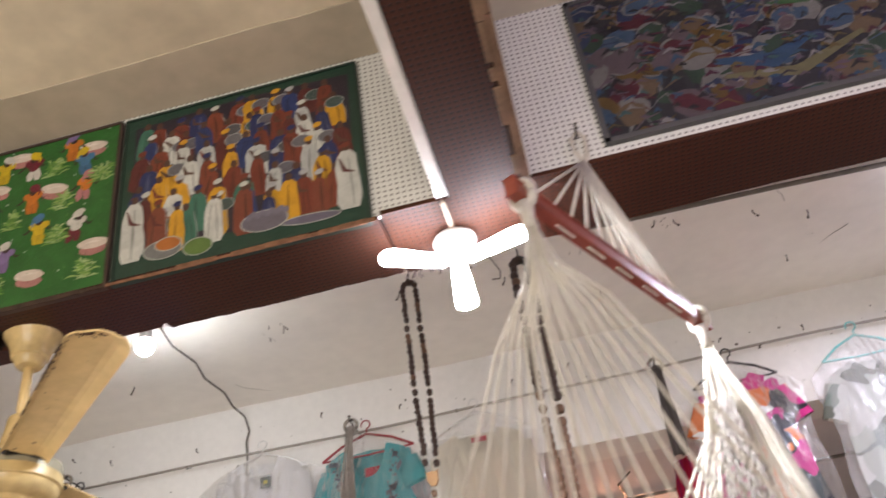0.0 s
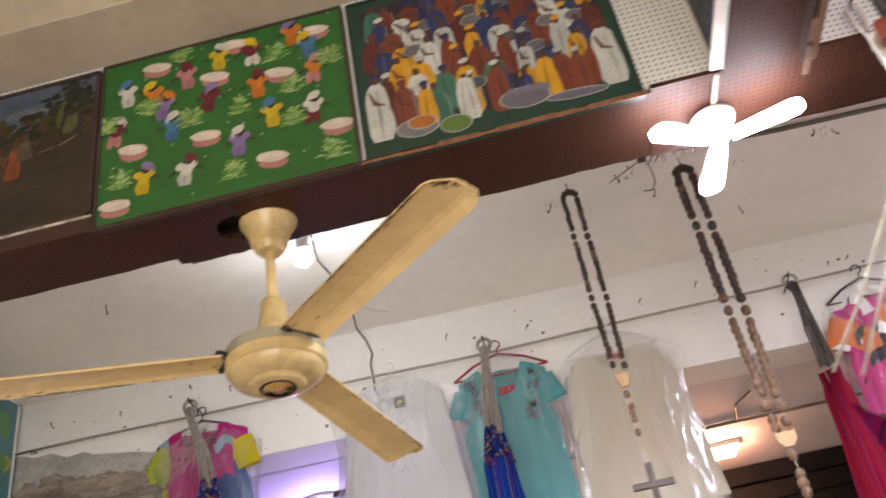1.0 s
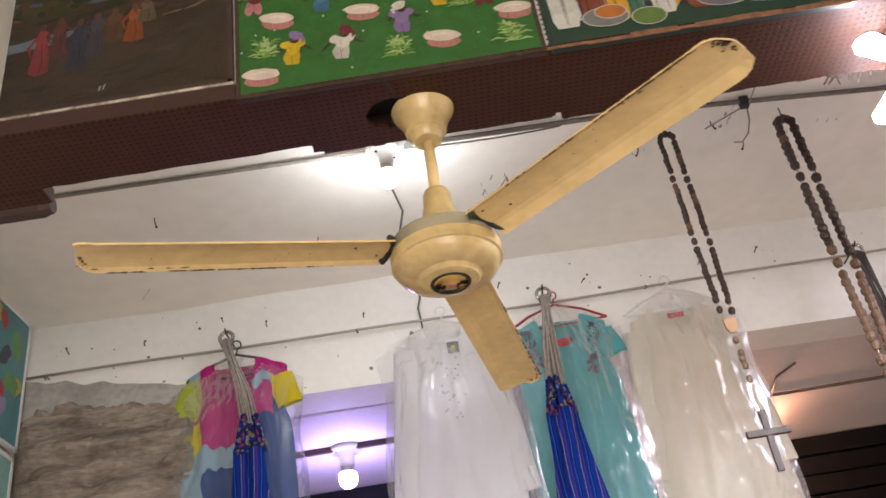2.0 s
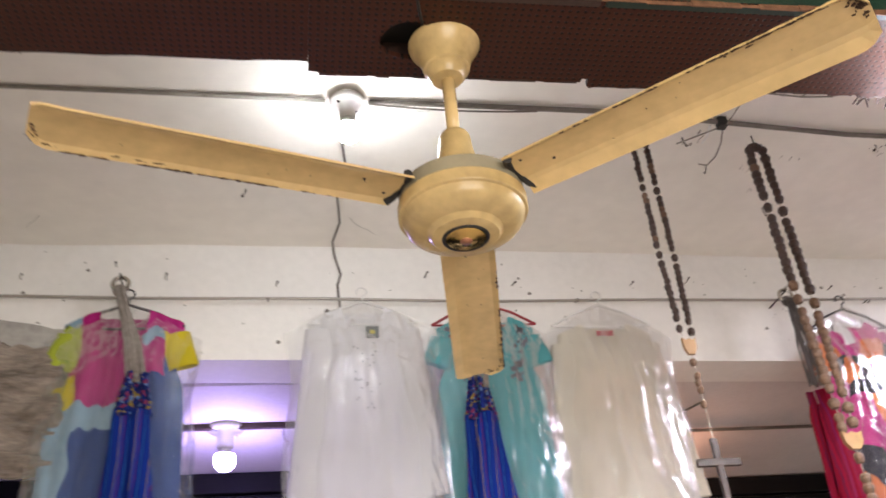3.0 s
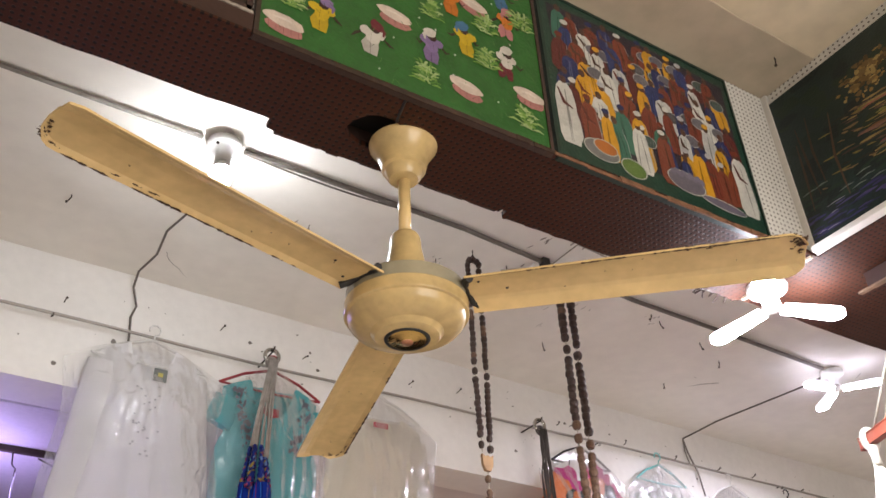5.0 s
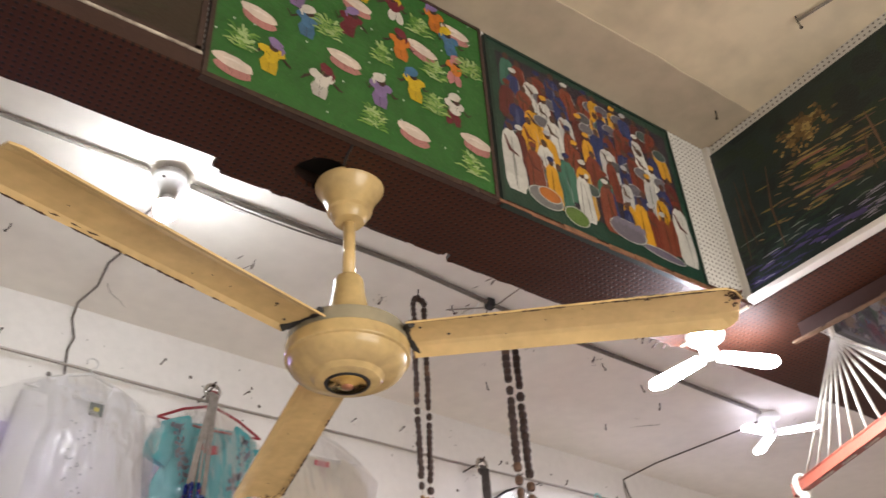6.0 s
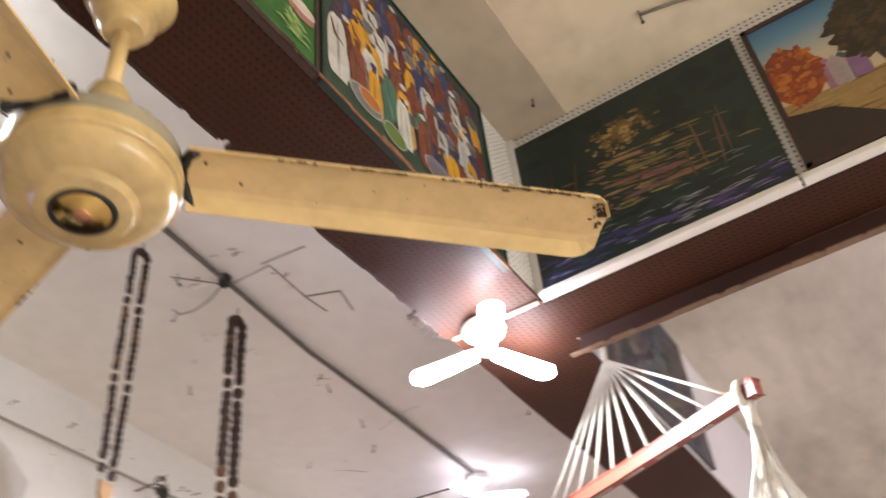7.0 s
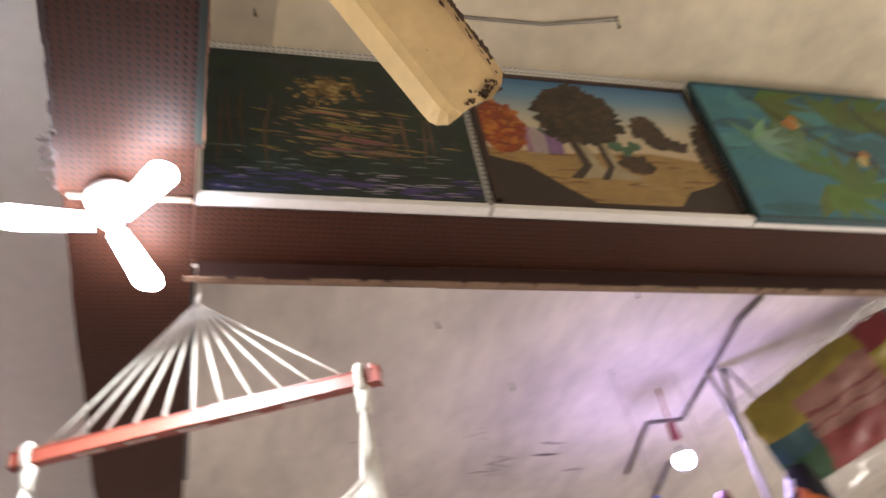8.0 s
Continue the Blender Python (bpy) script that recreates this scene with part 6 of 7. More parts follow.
def bag_shell(bm, cx, zhook, zbot, half, drop, depth, seed, off=0.05, nu=64, nv=56):
    """A loose clear bag: a tent from the hook to two uneven shoulder corners, then long creased sides."""
    for sgn in (-1, 1):
        rows = []
        for j in range(nv + 1):
            v = j / nv
            row = []
            for i in range(nu + 1):
                u = i / nu * 2 - 1
                top = zhook - drop * abs(u) ** 1.15 - 0.018 * noise.noise(Vector((u * 2.2, seed, 1))) * abs(u)
                z = top + (zbot - top) * v
                side = 1 - 0.09 * math.exp(-((v - 0.22) / 0.12) ** 2) + 0.05 * noise.noise(Vector((u, v * 5, seed + 6)))
                x = cx + half * u * side
                swell = depth * (1 - abs(u) ** 3) * (0.25 + 0.75 * min(1.0, v * 5))
                ridge = abs(noise.noise(Vector((u * 6 + 2.2 * noise.noise(Vector((u, v * 4, seed))), v * 2.6, seed + sgn))))
                fine = noise.noise(Vector((u * 24, v * 22, seed + 2)))
                y = sgn * (swell + 0.011 * (0.5 - ridge) * (1 - u ** 6)) + 0.0034 * fine
                row.append(bm.verts.new((x, far_y(cx, off) + y, z)))
            rows.append(row)
        for q, e in zip(rows, rows[1:]):
            for i in range(nu):
                bm.faces.new((q[i], q[i + 1], e[i + 1], e[i]))


def sleeve(bm, p0, p1, r0, r1, flat=0.45):
    p0, p1 = Vector(p0), Vector(p1)
    n, seg = 8, 14
    rings = []
    for i in range(n + 1):
        t = i / n
        c = p0.lerp(p1, t)
        rad = r0 + (r1 - r0) * t
        d = (p1 - p0).normalized()
        a = Vector((-d.z, 0, d.x))
        rings.append([bm.verts.new(c + a * rad * math.cos(2 * math.pi * k / seg) + Vector((0, 1, 0)) * rad * flat * math.sin(2 * math.pi * k / seg) + Vector((0, 0.004 * math.sin(7 * t + k), 0))) for k in range(seg)])
    for q, w in zip(rings, rings[1:]):
        for k in range(seg):
            bm.faces.new((q[k], q[(k + 1) % seg], w[(k + 1) % seg], w[k]))


def hanger(cx, z, material, parent, width=0.2, drop=0.09, off=0.05, label=""):
    bm = bmesh.new()
    y = far_y(cx, off)
    hook = [(cx + 0.020 * math.cos(a), y, z + 0.012 + 0.020 * math.sin(a)) for a in [radians(q) for q in (200, 160, 120, 80, 40, 0, -40, -80)]]
    tube(bm, hook + [(cx, y, z - 0.03)], 0.0034, 7)
    tube(bm, [(cx, y, z - 0.03), (cx - width * 0.55, y, z - 0.03 - drop * 0.42), (cx - width, y, z - 0.03 - drop)], 0.0055, 7)
    tube(bm, [(cx, y, z - 0.03), (cx + width * 0.55, y, z - 0.03 - drop * 0.42), (cx + width, y, z - 0.03 - drop)], 0.0055, 7)
    tube(bm, [(cx - width, y, z - 0.03 - drop), (cx, y, z - 0.037 - drop), (cx + width, y, z - 0.03 - drop)], 0.0045, 7)
    return part("hanger", bm, material, parent, label)


def blouse_panel(u, v):
    """Sewn colour panels: magenta front, lime, yellow and blue sides."""
    u += 0.10 * noise.noise(Vector((u * 3, v * 9, 2)))
    w = v + 0.03 * noise.noise(Vector((u * 5, v * 5, 6)))
    if u < -0.58:
        return 2 if w < 0.07 else (3 if w < 0.22 else (0 if w < 0.25 else (1 if w < 0.36 else 2)))
    if u < 0.25:
        return 0 if w < 0.36 else (2 if w < 0.45 else 5)
    if u < 0.6:
        return 0 if w < 0.10 else (2 if w < 0.14 else (0 if w < 0.26 else 5))
    return 0 if w < 0.1 else (1 if w < 0.19 else 5)


def garment(name, cx, label, cloth, hanger_mat, wtop, wbot, zbot=2.3, ztop=3.352, sleeves=None, bag=BAG, seed=1, category="blouse", hz=3.39, bagw=0.27, hw=0.2, scoop=0.05, neck=0.33, bag_drop=0.15, slope=0.06):
    th = thing(name, (cx, far_y(cx, 0.05), hz), label, category, "bagged clothes on the rail")
    hanger(cx, hz, hanger_mat, th, hw)
    bm = bmesh.new()
    fine = 4 if isinstance(cloth, list) else 1
    sheet_body(bm, cx, ztop, zbot, wtop, wbot, 0.028, seed, scoop=scoop, neck=neck, nu=44 * fine, nv=34 * fine, slope=slope)
    if isinstance(cloth, list):
        for f in bm.faces:
            m = f.calc_center_median()
            f.material_index = blouse_panel((m.x - cx) / wbot, (ztop - m.z) / (ztop - zbot))
    part("body", bm, cloth, th, smooth=True)
    if sleeves:
        dx, dz, r0, r1 = sleeves
        for q in (-1, 1):
            bm = bmesh.new()
            y = far_y(cx, 0.05)
            sleeve(bm, (cx + q * wtop * 0.86, y, ztop - slope - 0.045), (cx + q * (wtop + dx), y - 0.006, ztop - slope - 0.045 - dz), r0, r1, 0.32)
            part("sleeve", bm, cloth[3 if q < 0 else 1] if isinstance(cloth, list) else cloth, th, smooth=True)
    if bag:
        bm = bmesh.new()
        bag_shell(bm, cx, hz - 0.028, zbot - 0.08, bagw, bag_drop, 0.055, seed + 20)
        part("plastic_bag", bm, bag, th, "clear crinkled plastic bag", smooth=True)
    return th


PINKHANG, WHITEHANG, BLACKHANG, TEALHANG = surf("red_hanger", (0.3, 0.03, 0.04), 0.4), surf("white_hanger", (0.75, 0.74, 0.72), 0.4), surf("black_hanger", (0.02, 0.02, 0.025), 0.4), surf("aqua_hanger", (0.2, 0.6, 0.6), 0.4)
PANELS = [surf(*q, rough=0.6, var=0.2, big=14, fine=250, bump=0.3, spec=0.2) for q in (("magenta_cotton", (0.36, 0.010, 0.15)), ("yellow_cotton", (0.52, 0.42, 0.01)), ("grey_blue_cotton", (0.22, 0.34, 0.44)), ("lime_cotton", (0.36, 0.42, 0.04)), ("peach_cotton", (0.55, 0.32, 0.10)), ("blue_cotton", (0.012, 0.05, 0.20)))]
garment("patch_print_blouse", -2.235, "bright magenta and yellow patch-print blouse in plastic", PANELS, BLACKHANG, 0.20, 0.235, seed=2, bag=BAG3, sleeves=(0.008, 0.13, 0.050, 0.052), hz=3.365, scoop=0.19, neck=0.42, ztop=3.318, bagw=0.265)
g2 = garment("white_blouse", -1.405, "white embroidered blouse in a clear plastic bag", WHITECLOTH, WHITEHANG, 0.175, 0.235, seed=5, sleeves=(0.05, 0.62, 0.058, 0.045), scoop=0.13, neck=0.44, ztop=3.345, bagw=0.285, bag_drop=0.13)
g3 = garment("aqua_dress", -0.945, "aqua dress with grey floral embroidery in plastic", TEALCLOTH, PINKHANG, 0.185, 0.215, seed=8, bag=BAG3, sleeves=(0.012, 0.11, 0.052, 0.052), scoop=0.16, neck=0.46, bagw=0.245, ztop=3.315)
g4 = garment("ivory_blouse", -0.475, "ivory pleated blouse in a clear plastic bag", CREAMCLOTH, WHITEHANG, 0.185, 0.265, seed=11, sleeves=(0.05, 0.60, 0.055, 0.045), scoop=0.12, neck=0.46, ztop=3.29, bagw=0.27)
garment("flower_print_dress", 0.60, "dark dress with pink flower print in plastic", DARKPRINT, BLACKHANG, 0.16, 0.22, seed=14, bag=BAG3, sleeves=(0.04, 0.14, 0.05, 0.055), hw=0.17, ztop=3.30, bagw=0.25)
garment("pale_lace_blouse", 1.12, "pale lace blouse on an aqua hanger in plastic", PALEGREEN, TEALHANG, 0.16, 0.20, seed=17, bag=BAG2, sleeves=(0.04, 0.14, 0.05, 0.05), hw=0.16, ztop=3.27, hz=3.40, bagw=0.23)
garment("lilac_blouse", 1.64, "lilac and blue printed blouse in plastic", LILAC, WHITEHANG, 0.16, 0.20, seed=19, bag=BAG2, sleeves=(0.04, 0.14, 0.05, 0.05), hw=0.16, ztop=3.26, hz=3.385, bagw=0.23)
garment("sleeveless_blouse", 2.10, "pale top on a black hanger in plastic", WHITECLOTH, BLACKHANG, 0.15, 0.20, seed=23, bag=BAG2, hw=0.16, ztop=3.26, hz=3.38, bagw=0.22)
garment("pale_shirt", 2.55, "pale green shirt hanging in plastic", PALEGREEN, TEALHANG, 0.15, 0.20, seed=29, bag=BAG2, hw=0.16, ztop=3.26, hz=3.38, bagw=0.22)
# small trims of the garments
y2 = far_y(-1.4, 0.083)
part("size_tag", block(-1.398, -1.352, y2 - 0.012, y2 - 0.010, 3.188, 3.235), surf("grey_tag", (0.12, 0.13, 0.12), 0.5), g2, "square grey size tag")
part("tag_emblem", block(-1.383, -1.366, y2 - 0.0135, y2 - 0.0122, 3.205, 3.219), surf("tag_gold", (0.5, 0.42, 0.1), 0.5), g2)
bm = bmesh.new()
for k in range(26):
    x, z = -1.405 + r.uniform(-0.05, 0.05), 3.2 - 0.3 * r.random()
    box(bm, x - 0.004, x + 0.004, far_y(-1.4, 0.088) - 0.001, far_y(-1.4, 0.088), z - 0.003, z + 0.003)
part("embroidery", bm, surf("grey_thread", (0.45, 0.45, 0.47), 0.8), g2)["kind"] = "stuff"
for cx, th in ((-0.945, g3),):
    for q in (-1, 1):
        bm = bmesh.new()
        for k in range(60):
            t = r.random()
            x, z = cx + q * (0.135 - 0.05 * t + r.uniform(-0.022, 0.022)), 3.245 - 0.22 * t
            p = far_y(cx, 0.088)
            s = r.uniform(0.004, 0.010)
            pts = [bm.verts.new((x + s * math.cos(a + t) * (1 if k % 2 else 0.5), p, z + s * math.sin(a + t))) for a in [2 * math.pi * j / 7 for j in range(7)]]
            bm.faces.new(pts)
        part("flower_embroidery", bm, LACE, th, "grey floral embroidery")["kind"] = "stuff"
yl = far_y(-0.475, 0.06)
part("neck_label", block(-0.505, -0.44, yl - 0.001, yl + 0.001, 3.222, 3.244), surf("red_label", (0.4, 0.02, 0.04), 0.6), g4, "small red neck label")
yl = far_y(-0.945, 0.03)
part("neck_label", block(-0.97, -0.90, yl - 0.001, yl + 0.001, 3.17, 3.215), surf("red_label", (0.4, 0.02, 0.04), 0.6), g3, "small red neck label")


# ---- hammock bundles on the rail ----
def bundle(x, label, rope, knot, cloth, zknot, width, lean=0.0):
    y = far_y(x, 0.155)
    th = thing("hammock_bundle", (x, y, 3.365), label, "hammock", "folded hammocks on the rail")
    bm = bmesh.new()
    torus(bm, (x, y + 0.02, 3.370), 0.027, 0.0075, "y", 24, 10)
    part("ring", bm, CHROME, th, "tarnished chrome ring", smooth=True)
    bm = bmesh.new()
    tube(bm, [(x, far_y(x), 3.387), (x, y + 0.01, 3.387), (x, y - 0.004, 3.400)], 0.0035, 6)
    part("nail", bm, IRON, th)
    q = random.Random(int(x * 50))
    bm = bmesh.new()
    torus(bm, (x, y + 0.02, 3.345), 0.017, 0.008, "y", 20, 8)
    part("rope_eye", bm, rope, th, "rope bound round the ring", smooth=True)
    for k in range(15):
        bm = bmesh.new()
        s = (k / 14 - 0.5) * 2
        tube(bm, [(x + s * 0.014, y + q.uniform(-0.01, 0.012), 3.345), (x + lean * 0.3 + s * 0.016, y + q.uniform(-0.012, 0.012), 3.255), (x + lean * 0.7 + s * 0.026, y + q.uniform(-0.015, 0.015), 3.135), (x + lean + s * width * 0.55, y + q.uniform(-0.02, 0.02), zknot)], 0.0034, 6)
        part("cord", bm, rope, th, smooth=True)
    if knot:
        for k in range(9):
            s = (k / 8 - 0.5) * 2
            bm = bmesh.new()
            px, py = x + lean + s * width * 0.55, y + q.uniform(-0.025, 0.02)
            bead_line = [(px - s * 0.004 + s * 0.024 * t, py - 0.006 * math.sin(3 * t), zknot + 0.035 - 0.155 * t) for t in [j / 24 for j in range(25)]]
            tube(bm, bead_line, [(0.0075 + 0.004 * j / 24) * (1.0 if j % 3 else 0.6) for j in range(25)], 7)
            part("knotted_fringe", bm, knot, th, smooth=True)
    zc = zknot - (0.10 if knot else 0.02)
    for k in range(5):
        s = (k / 4 - 0.5) * 2
        bm = bmesh.new()
        px, py = x + lean + s * width * 0.6, y + q.uniform(-0.03, 0.02)
        n, seg = 14, 12
        rings = []
        for i in range(n + 1):
            t = i / n
            rad = width * (0.42 + 0.32 * t ** 0.7) * (0.55 if not knot and t < 0.08 else 1)
            c = Vector((px + s * width * (0.45 * t if knot else 0.25 * t) + 0.01 * math.sin(5 * t + k), py + 0.01 * math.sin(4 * t + k * 2), zc + (2.28 - zc) * t))
            rings.append([bm.verts.new(c + Vector((rad * math.cos(a), rad * 0.55 * math.sin(a) + 0.006 * math.sin(3 * a + k + 4 * t), 0))) for a in [2 * math.pi * j / seg for j in range(seg)]])
        for u, w in zip(rings, rings[1:]):
            for j in range(seg):
                bm.faces.new((u[j], u[(j + 1) % seg], w[(j + 1) % seg], w[j]))
        bm.faces.new(rings[0])
        bm.faces.new(rings[-1][::-1])
        part("fold", bm, cloth, th, smooth=True)


bundle(-2.25, "folded blue striped hammock hanging by a chrome ring", ROPE_G, BEADWEAVE, BLUEWEAVE, 2.985, 0.060, 0.09)
bundle(-0.985, "folded blue striped hammock hanging by its cords", ROPE_G, BEADWEAVE, BLUEWEAVE, 2.965, 0.060, -0.03)
bundle(0.30, "folded crimson striped hammock hanging by dark cords", surf("dark_rope", (0.1, 0.085, 0.08), 0.85, var=0.4, big=50, fine=300, bump=0.5), None, REDWEAVE, 2.97, 0.055, 0.0)


# ---- posters on the west wall ----
def wall_poster(y0, y1, z0, z1, ground, seed, label, x=X0 + 0.02):
    c = Canvas((x + 0.02, y0, z0), (0, y1 - y0, 0), (0, 0, z1 - z0))
    q = random.Random(seed)
    for i in range(26):
        u, v = q.uniform(0.08, 0.92), q.uniform(0.05, 0.9)
        c.oval(("painted_shape", i), u, v, q.uniform(0.04, 0.09), q.uniform(0.05, 0.13), q.choice(((0.6, 0.45, 0.05), (0.5, 0.05, 0.06), (0.35, 0.3, 0.5), (0.08, 0.3, 0.3), (0.6, 0.6, 0.55), (0.04, 0.05, 0.08), (0.15, 0.35, 0.12))), q.uniform(-1, 1), 14, 0.2, q)
    return c.finish("framed_picture", label, ground, surf("white_frame", (0.72, 0.73, 0.74), 0.4), border=0.014)


wall_poster(2.85, 3.515, 3.06, 3.61, surf("dusty_teal", (0.08, 0.22, 0.25), 0.4, var=0.4, big=6), 4, "teal painting of plain figures in a white border")
wall_poster(2.9, 3.50, 2.50, 3.03, surf("pale_aqua", (0.25, 0.45, 0.42), 0.4, var=0.4, big=6), 6, "pale aqua painting in a white frame")


# ---- eastern bay: conduit, bag and straps ----
conduit("conduit", [(0.72, -0.33, 3.566), (0.86, -0.31, 3.566), (1.60, -0.40, 3.566), (1.62, -0.24, 3.566), (2.09, -0.33, 3.566)], 0.011, CONDUIT_D, "dark cranked conduit on the ceiling")
conduit("conduit", [(2.0, -0.52, 3.566), (2.6, -0.65, 3.566)], 0.011, CONDUIT_D, "short length of dark conduit on the ceiling")
bagt = thing("printed_bag", (0.84, -0.88, 3.57), "red, yellow and green printed bag in clear plastic", "bag")
BC, BU, BV = Vector((0.943, -0.738, 3.278)), Vector((-0.126, -0.170, 0.067)) * 1.8, Vector((0.084, -0.126, -0.163)) * 0.95
BN = BU.cross(BV).normalized()


def print_cell(u, v):
    """Which printed panel lies at u along and v across the bag."""
    u, v = u + 0.06 * noise.noise(Vector((u * 3, v * 3, 1))), v + 0.10 * noise.noise(Vector((u * 3, v * 3, 7)))
    if u < -0.55:
        return 0 if v < -0.15 else (2 if v < 0.35 else 1)
    if u < 0.3:
        if v < -0.62:
            return 0
        if v < 0.3:
            return 5 if -0.25 < v < -0.18 or 0.02 < v < 0.09 else 3
        return 4
    if u < 0.68:
        return 4 if v < -0.55 else (0 if v < 0.15 else 1)
    return 6 if v < -0.35 else (2 if v < 0.1 else 1)


PRINTS = [surf(*q, rough=0.35, var=0.3, big=25, fine=120) for q in (("yellow_print", (0.22, 0.17, 0.015)), ("green_print", (0.022, 0.07, 0.03)), ("teal_print", (0.02, 0.075, 0.09)), ("pink_print", (0.24, 0.11, 0.085)), ("red_print", (0.18, 0.02, 0.02)), ("maroon_line", (0.16, 0.03, 0.03)), ("slate_print", (0.09, 0.11, 0.12)))]
bm = bmesh.new()
n1, n2 = 120, 70
for sgn in (-1, 1):
    g = []
    for i in range(n1 + 1):
        row = []
        for j in range(n2 + 1):
            u, v = i / n1 * 2 - 1, j / n2 * 2 - 1
            d = 0.05 * (1 - u ** 4) * (1 - v ** 4) * sgn + 0.010 * noise.noise(Vector((u * 4, v * 3, sgn)))
            pinch = 1 - 0.12 * u * u + 0.05 * noise.noise(Vector((u * 3, 0, 4)))
            row.append(bm.verts.new(BC + BU * u * (1 + 0.04 * noise.noise(Vector((v * 3, 2, 1)))) + BV * v * pinch + BN * d))
        g.append(row)
    for i in range(n1):
        for j in range(n2):
            f = bm.faces.new((g[i][j], g[i + 1][j], g[i + 1][j + 1], g[i][j + 1]))
            f.material_index = print_cell((i + 0.5) / n1 * 2 - 1, (j + 0.5) / n2 * 2 - 1)
part("bag_body", bm, PRINTS, bagt, smooth=True)
bm = bmesh.new()
top = BC + BU * 0.55 - BV * 0.8
tube(bm, [top, top.lerp(Vector((top.x, top.y, 3.577)), 0.5) + Vector((0.004, 0.01, 0)), Vector((top.x + 0.01, top.y, 3.577))], 0.004, 6)
part("bag_string", bm, CABLE, bagt)
for base, reach, seed in ((0.93, 0.62, 5), (-0.93, -0.28, 8)):
    bm = bmesh.new()
    n = 20
    g = [[bm.verts.new(BC + BU * (i / n * 2 - 1) * 1.02 + BV * (base + reach * j / 8 * (0.8 + 0.3 * noise.noise(Vector((i * 0.3, seed, 0))))) + BN * (0.03 * noise.noise(Vector((i * 0.35, j * 0.5, seed))))) for j in range(9)] for i in range(n + 1)]
    for i in range(n):
        for j in range(8):
            bm.faces.new((g[i][j], g[i + 1][j], g[i + 1][j + 1], g[i][j + 1]))
    part("loose_plastic", bm, BAG2, bagt, "loose clear plastic fold", smooth=True)


def strap_thing(pts, w, material, label):
    bm = bmesh.new()
    a = [Vector(p) for p in pts]
    rows = [[bm.verts.new(p + Vector((0, w / 2 * s, 0)) + Vector((d, 0, 0))) for s, d in ((-1, 0), (1, 0), (1, 0.004), (-1, 0.004))] for p in a]
    for u, v in zip(rows, rows[1:]):
        for k in range(4):
            bm.faces.new((u[k], u[(k + 1) % 4], v[(k + 1) % 4], v[k]))
    bm.faces.new(rows[0])
    bm.faces.new(rows[-1][::-1])
    return tagged(part("hanging_strap", bm, material), label, "strap")


strap_thing([(1.2, -0.40, 3.57), (1.19, -0.39, 3.52), (1.18, -0.36, 3.35), (1.18, -0.36, 3.22)], 0.018, BLACK, "dark strap hanging from the ceiling")
strap_thing([(1.2, -0.42, 3.57), (1.18, -0.46, 3.46), (1.17, -0.53, 3.32), (1.16, -0.56, 3.15), (1.16, -0.57, 2.9)], 0.018, surf("grey_strap", (0.2, 0.2, 0.22), 0.6), "grey strap hanging in a long loop")
strap_thing([(1.22, -0.34, 3.57), (1.2, -0.37, 3.3), (1.19, -0.36, 3.05), (1.18, -0.34, 2.7)], 0.03, surf("white_sash", (0.7, 0.68, 0.72), 0.7), "pale sash hanging from the ceiling")
for x, y, z, w, h, m, lab in ((1.2, 0.095, 2.9, 0.02, 0.12, surf("blue_tassel", (0.02, 0.06, 0.65), 0.6), "bright blue tassel hanging on a cord"), (1.22, -0.19, 2.88, 0.045, 0.15, surf("dark_red_pouch", (0.16, 0.02, 0.04), 0.7), "dark red pouch hanging on a cord"), (1.15, -0.50, 2.86, 0.09, 0.22, DARKPRINT, "dark printed purse hanging on a strap")):
    th = thing("hanging_pouch", (x, y, z + h), lab, "pouch")
    bm = bmesh.new()
    lathe(bm, [(0, z + h), (w * 0.5, z + h * 0.97), (w * 0.8, z + h * 0.6), (w, z + h * 0.1), (w * 0.8, z - h * 0.35), (0, z - h * 0.42)], (x, y), 16)
    part("pouch_body", bm, m, th, smooth=True)
    bm = bmesh.new()
    tube(bm, [(x, y, z + h * 0.95), (x + 0.004, y, 3.3), (x + 0.01, y + 0.01, 3.575)], 0.0013, 5)
    part("pouch_cord", bm, CABLE, th)

# batten in the rear room
bt = thing("ceiling_batten", (-1.9, 4.31, 3.157), "dark timber batten under the rear room ceiling", "batten")
part("batten_bar", block(-2.5, -1.38, 4.225, 4.25, 3.134, 3.157, 0.003), DARKWOOD, bt)
bm = bmesh.new()
tube(bm, [(-1.70, 4.235, 3.134), (-1.695, 4.23, 3.085), (-1.68, 4.23, 3.07), (-1.68, 4.225, 3.04)], 0.003, 6)
part("hook", bm, IRON, bt)
conduit("cable", [(-1.6, 4.30, 3.15), (-1.5, 4.30, 3.11), (-1.42, 4.30, 3.10), (-1.36, 4.31, 3.12)], 0.004, CABLE, "loose cable by the rear batten", "cable")
conduit("conduit", [(-0.8, 4.46, 3.149), (0.5, 4.45, 3.147), (2.0, 4.44, 3.149)], 0.008, CONDUIT_D, "thin conduit on the rear ceiling")
conduit("cable", [(0.08, 4.44, 3.149), (0.05, 4.22, 3.144), (0.11, 4.1, 3.149)], 0.005, CABLE, "hooked cable on the rear ceiling", "cable")
strap_thing([(-1.68, 4.225, 3.05), (-1.68, 4.22, 2.9), (-1.69, 4.22, 2.6)], 0.02, WHITECLOTH, "white cloth strip hanging in the rear room")
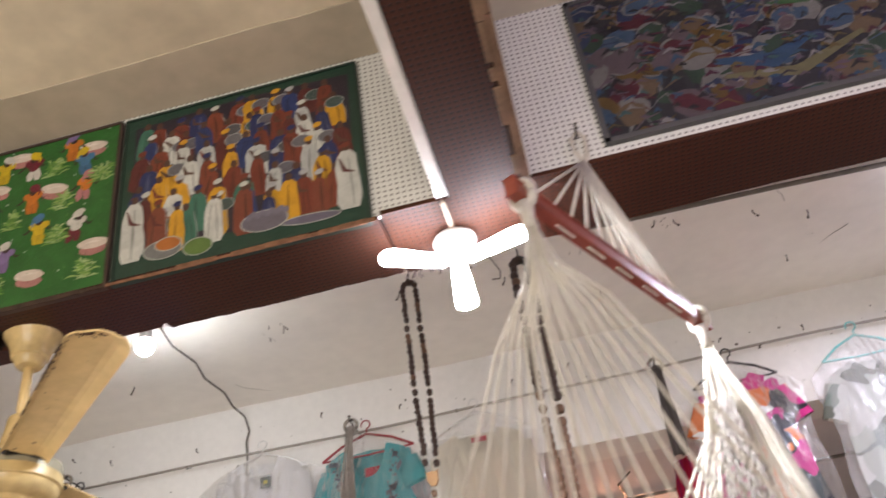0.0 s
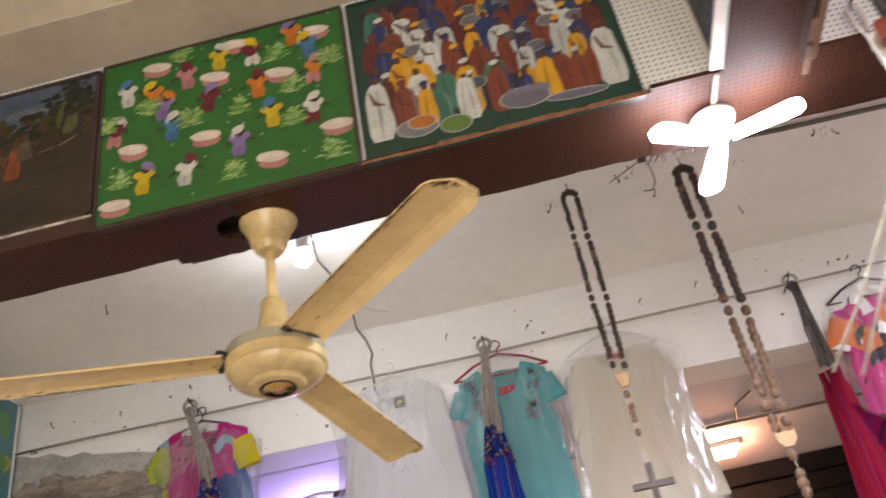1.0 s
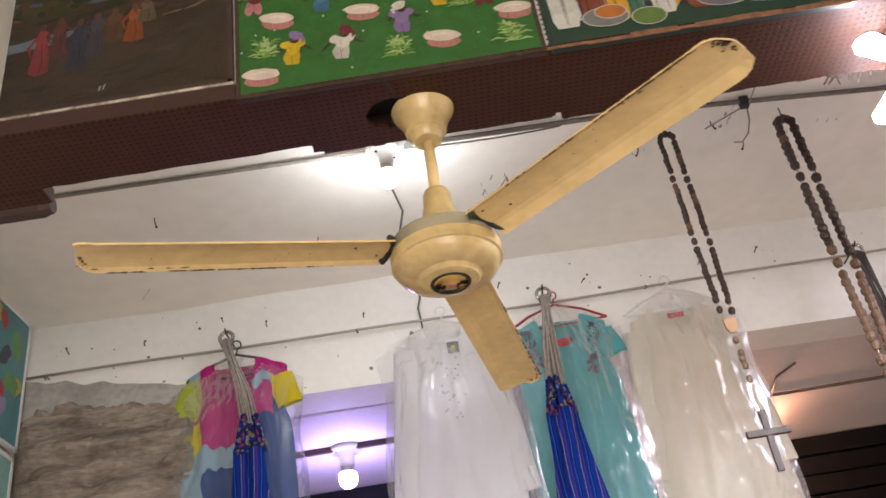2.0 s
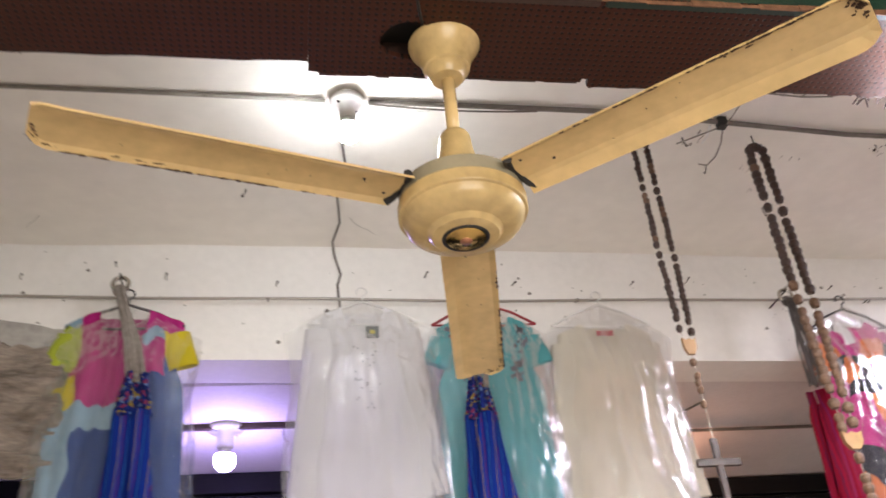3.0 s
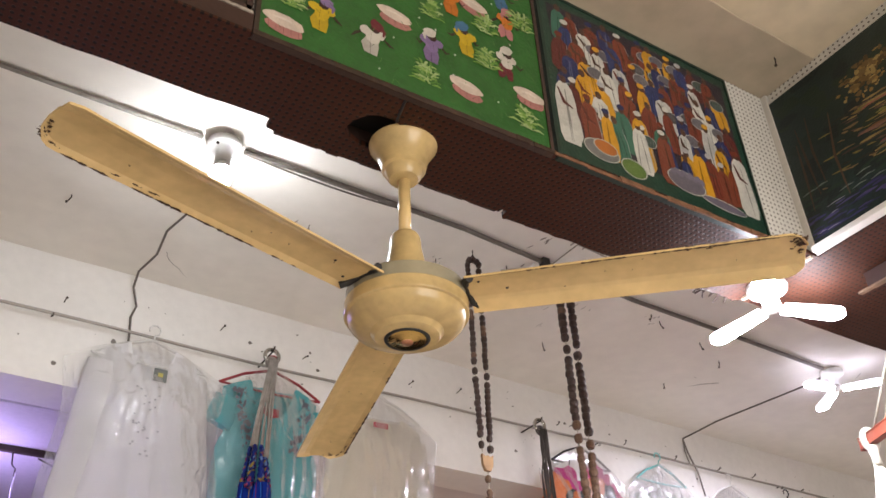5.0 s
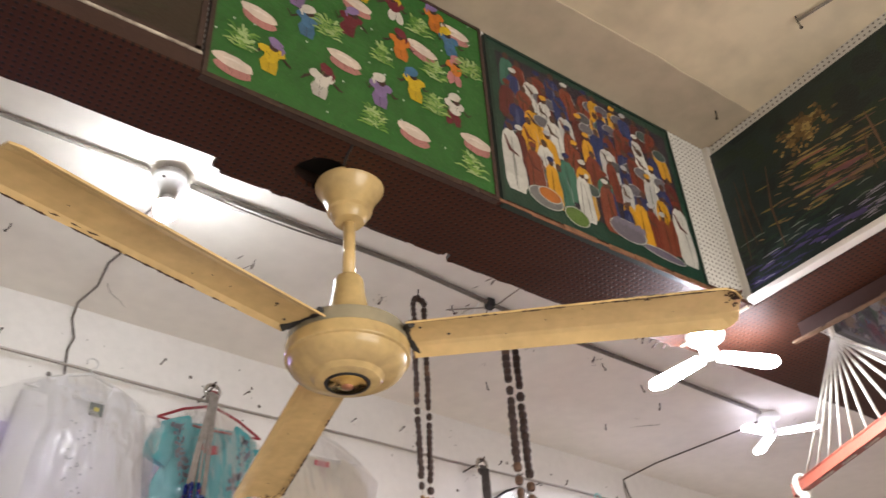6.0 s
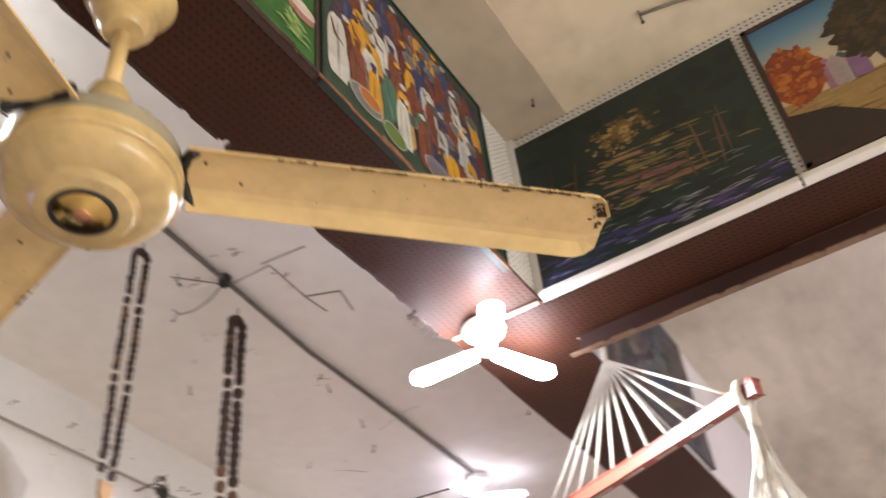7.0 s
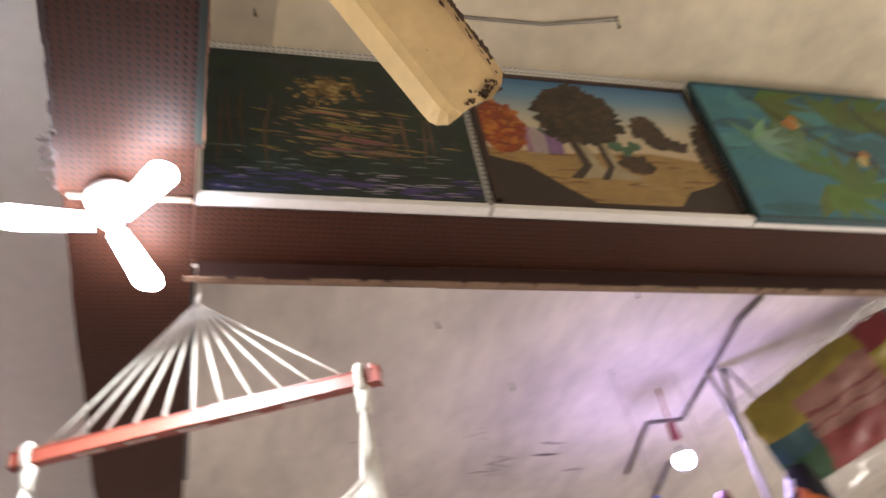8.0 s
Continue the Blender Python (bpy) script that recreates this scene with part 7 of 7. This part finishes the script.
# fine cracks in the ceilings
bm = bmesh.new()
rc = random.Random(15)
for k in range(10):
    x, y = rc.uniform(-2.9, 2.0), rc.uniform(2.1, 3.5)
    a = rc.uniform(0, math.pi)
    pts = []
    for j in range(rc.randint(4, 9)):
        pts.append((x, y, rear_ceiling_z(x, y) - 0.0005))
        a += rc.uniform(-0.5, 0.5)
        x, y = x + 0.03 * math.cos(a), y + 0.03 * math.sin(a)
    tube(bm, pts, rc.uniform(0.0006, 0.0014), 4)
tagged(part("ceiling_cracks", bm, surf("crack_dirt", (0.2, 0.17, 0.14), 0.95)), "hairline cracks and scratches in the plaster", "ceiling marks", "", "stuff")
# torn slivers along the lower edge of the cross beam's batten
bm = bmesh.new()
y = -0.9
while y < 1.70:
    w = rc.uniform(0.02, 0.11)
    if rc.random() < 0.75:
        box(bm, -0.0505, -0.041 + rc.uniform(0, 0.012), y, y + w, 2.9695 - rc.uniform(0.0, 0.003), 2.972)
    y += w + rc.uniform(0.002, 0.02)
tagged(part("trim_batten_slivers", bm, BATTEN), "torn slivers along the batten edge", "trim", "", "structure")
# dark smears and scuffs on both ceilings
bm = bmesh.new()


def smear(x, y, z, size):
    for q in range(rc.randint(3, 7)):
        a = rc.uniform(-0.4, 0.4)
        px, py = x + rc.gauss(0, size), y + rc.gauss(0, size)
        L, w = size * rc.uniform(0.25, 0.8), size * rc.uniform(0.04, 0.14)
        ring = [(L * math.cos(b) * rc.uniform(0.7, 1.1), w * math.sin(b) * rc.uniform(0.5, 1.4)) for b in [2 * math.pi * k / 9 for k in range(9)]]
        vs = [bm.verts.new((px + u * math.sin(a) + v * math.cos(a), py + u * math.cos(a) - v * math.sin(a), z(px, py))) for u, v in ring]
        bm.faces.new(vs)


for x, y, size in ((1.865, 0.29, 0.10), (2.03, 0.09, 0.12), (1.68, 0.55, 0.03), (1.74, 1.02, 0.03), (2.22, 0.83, 0.06), (0.98, 0.90, 0.012), (2.1, 0.35, 0.12)):
    smear(x, y, lambda u, v: 3.5754, size)
for x, y, size in ((-0.05, 3.01, 0.02), (0.09, 2.95, 0.03), (0.05, 3.17, 0.012), (-1.09, 3.0, 0.04), (-0.33, 2.62, 0.04), (-0.15, 2.60, 0.03), (-0.30, 2.88, 0.03), (-0.6, 2.95, 0.02), (0.40, 2.90, 0.02), (-2.4, 2.5, 0.03)):
    smear(x, y, lambda u, v: rear_ceiling_z(u, v) - 0.0045, size)
tagged(part("ceiling_smears", bm, surf("dark_smear", (0.36, 0.32, 0.28), 0.95, var=0.4, big=30)), "dark smears and scuffs on the plaster", "ceiling marks", "", "stuff")
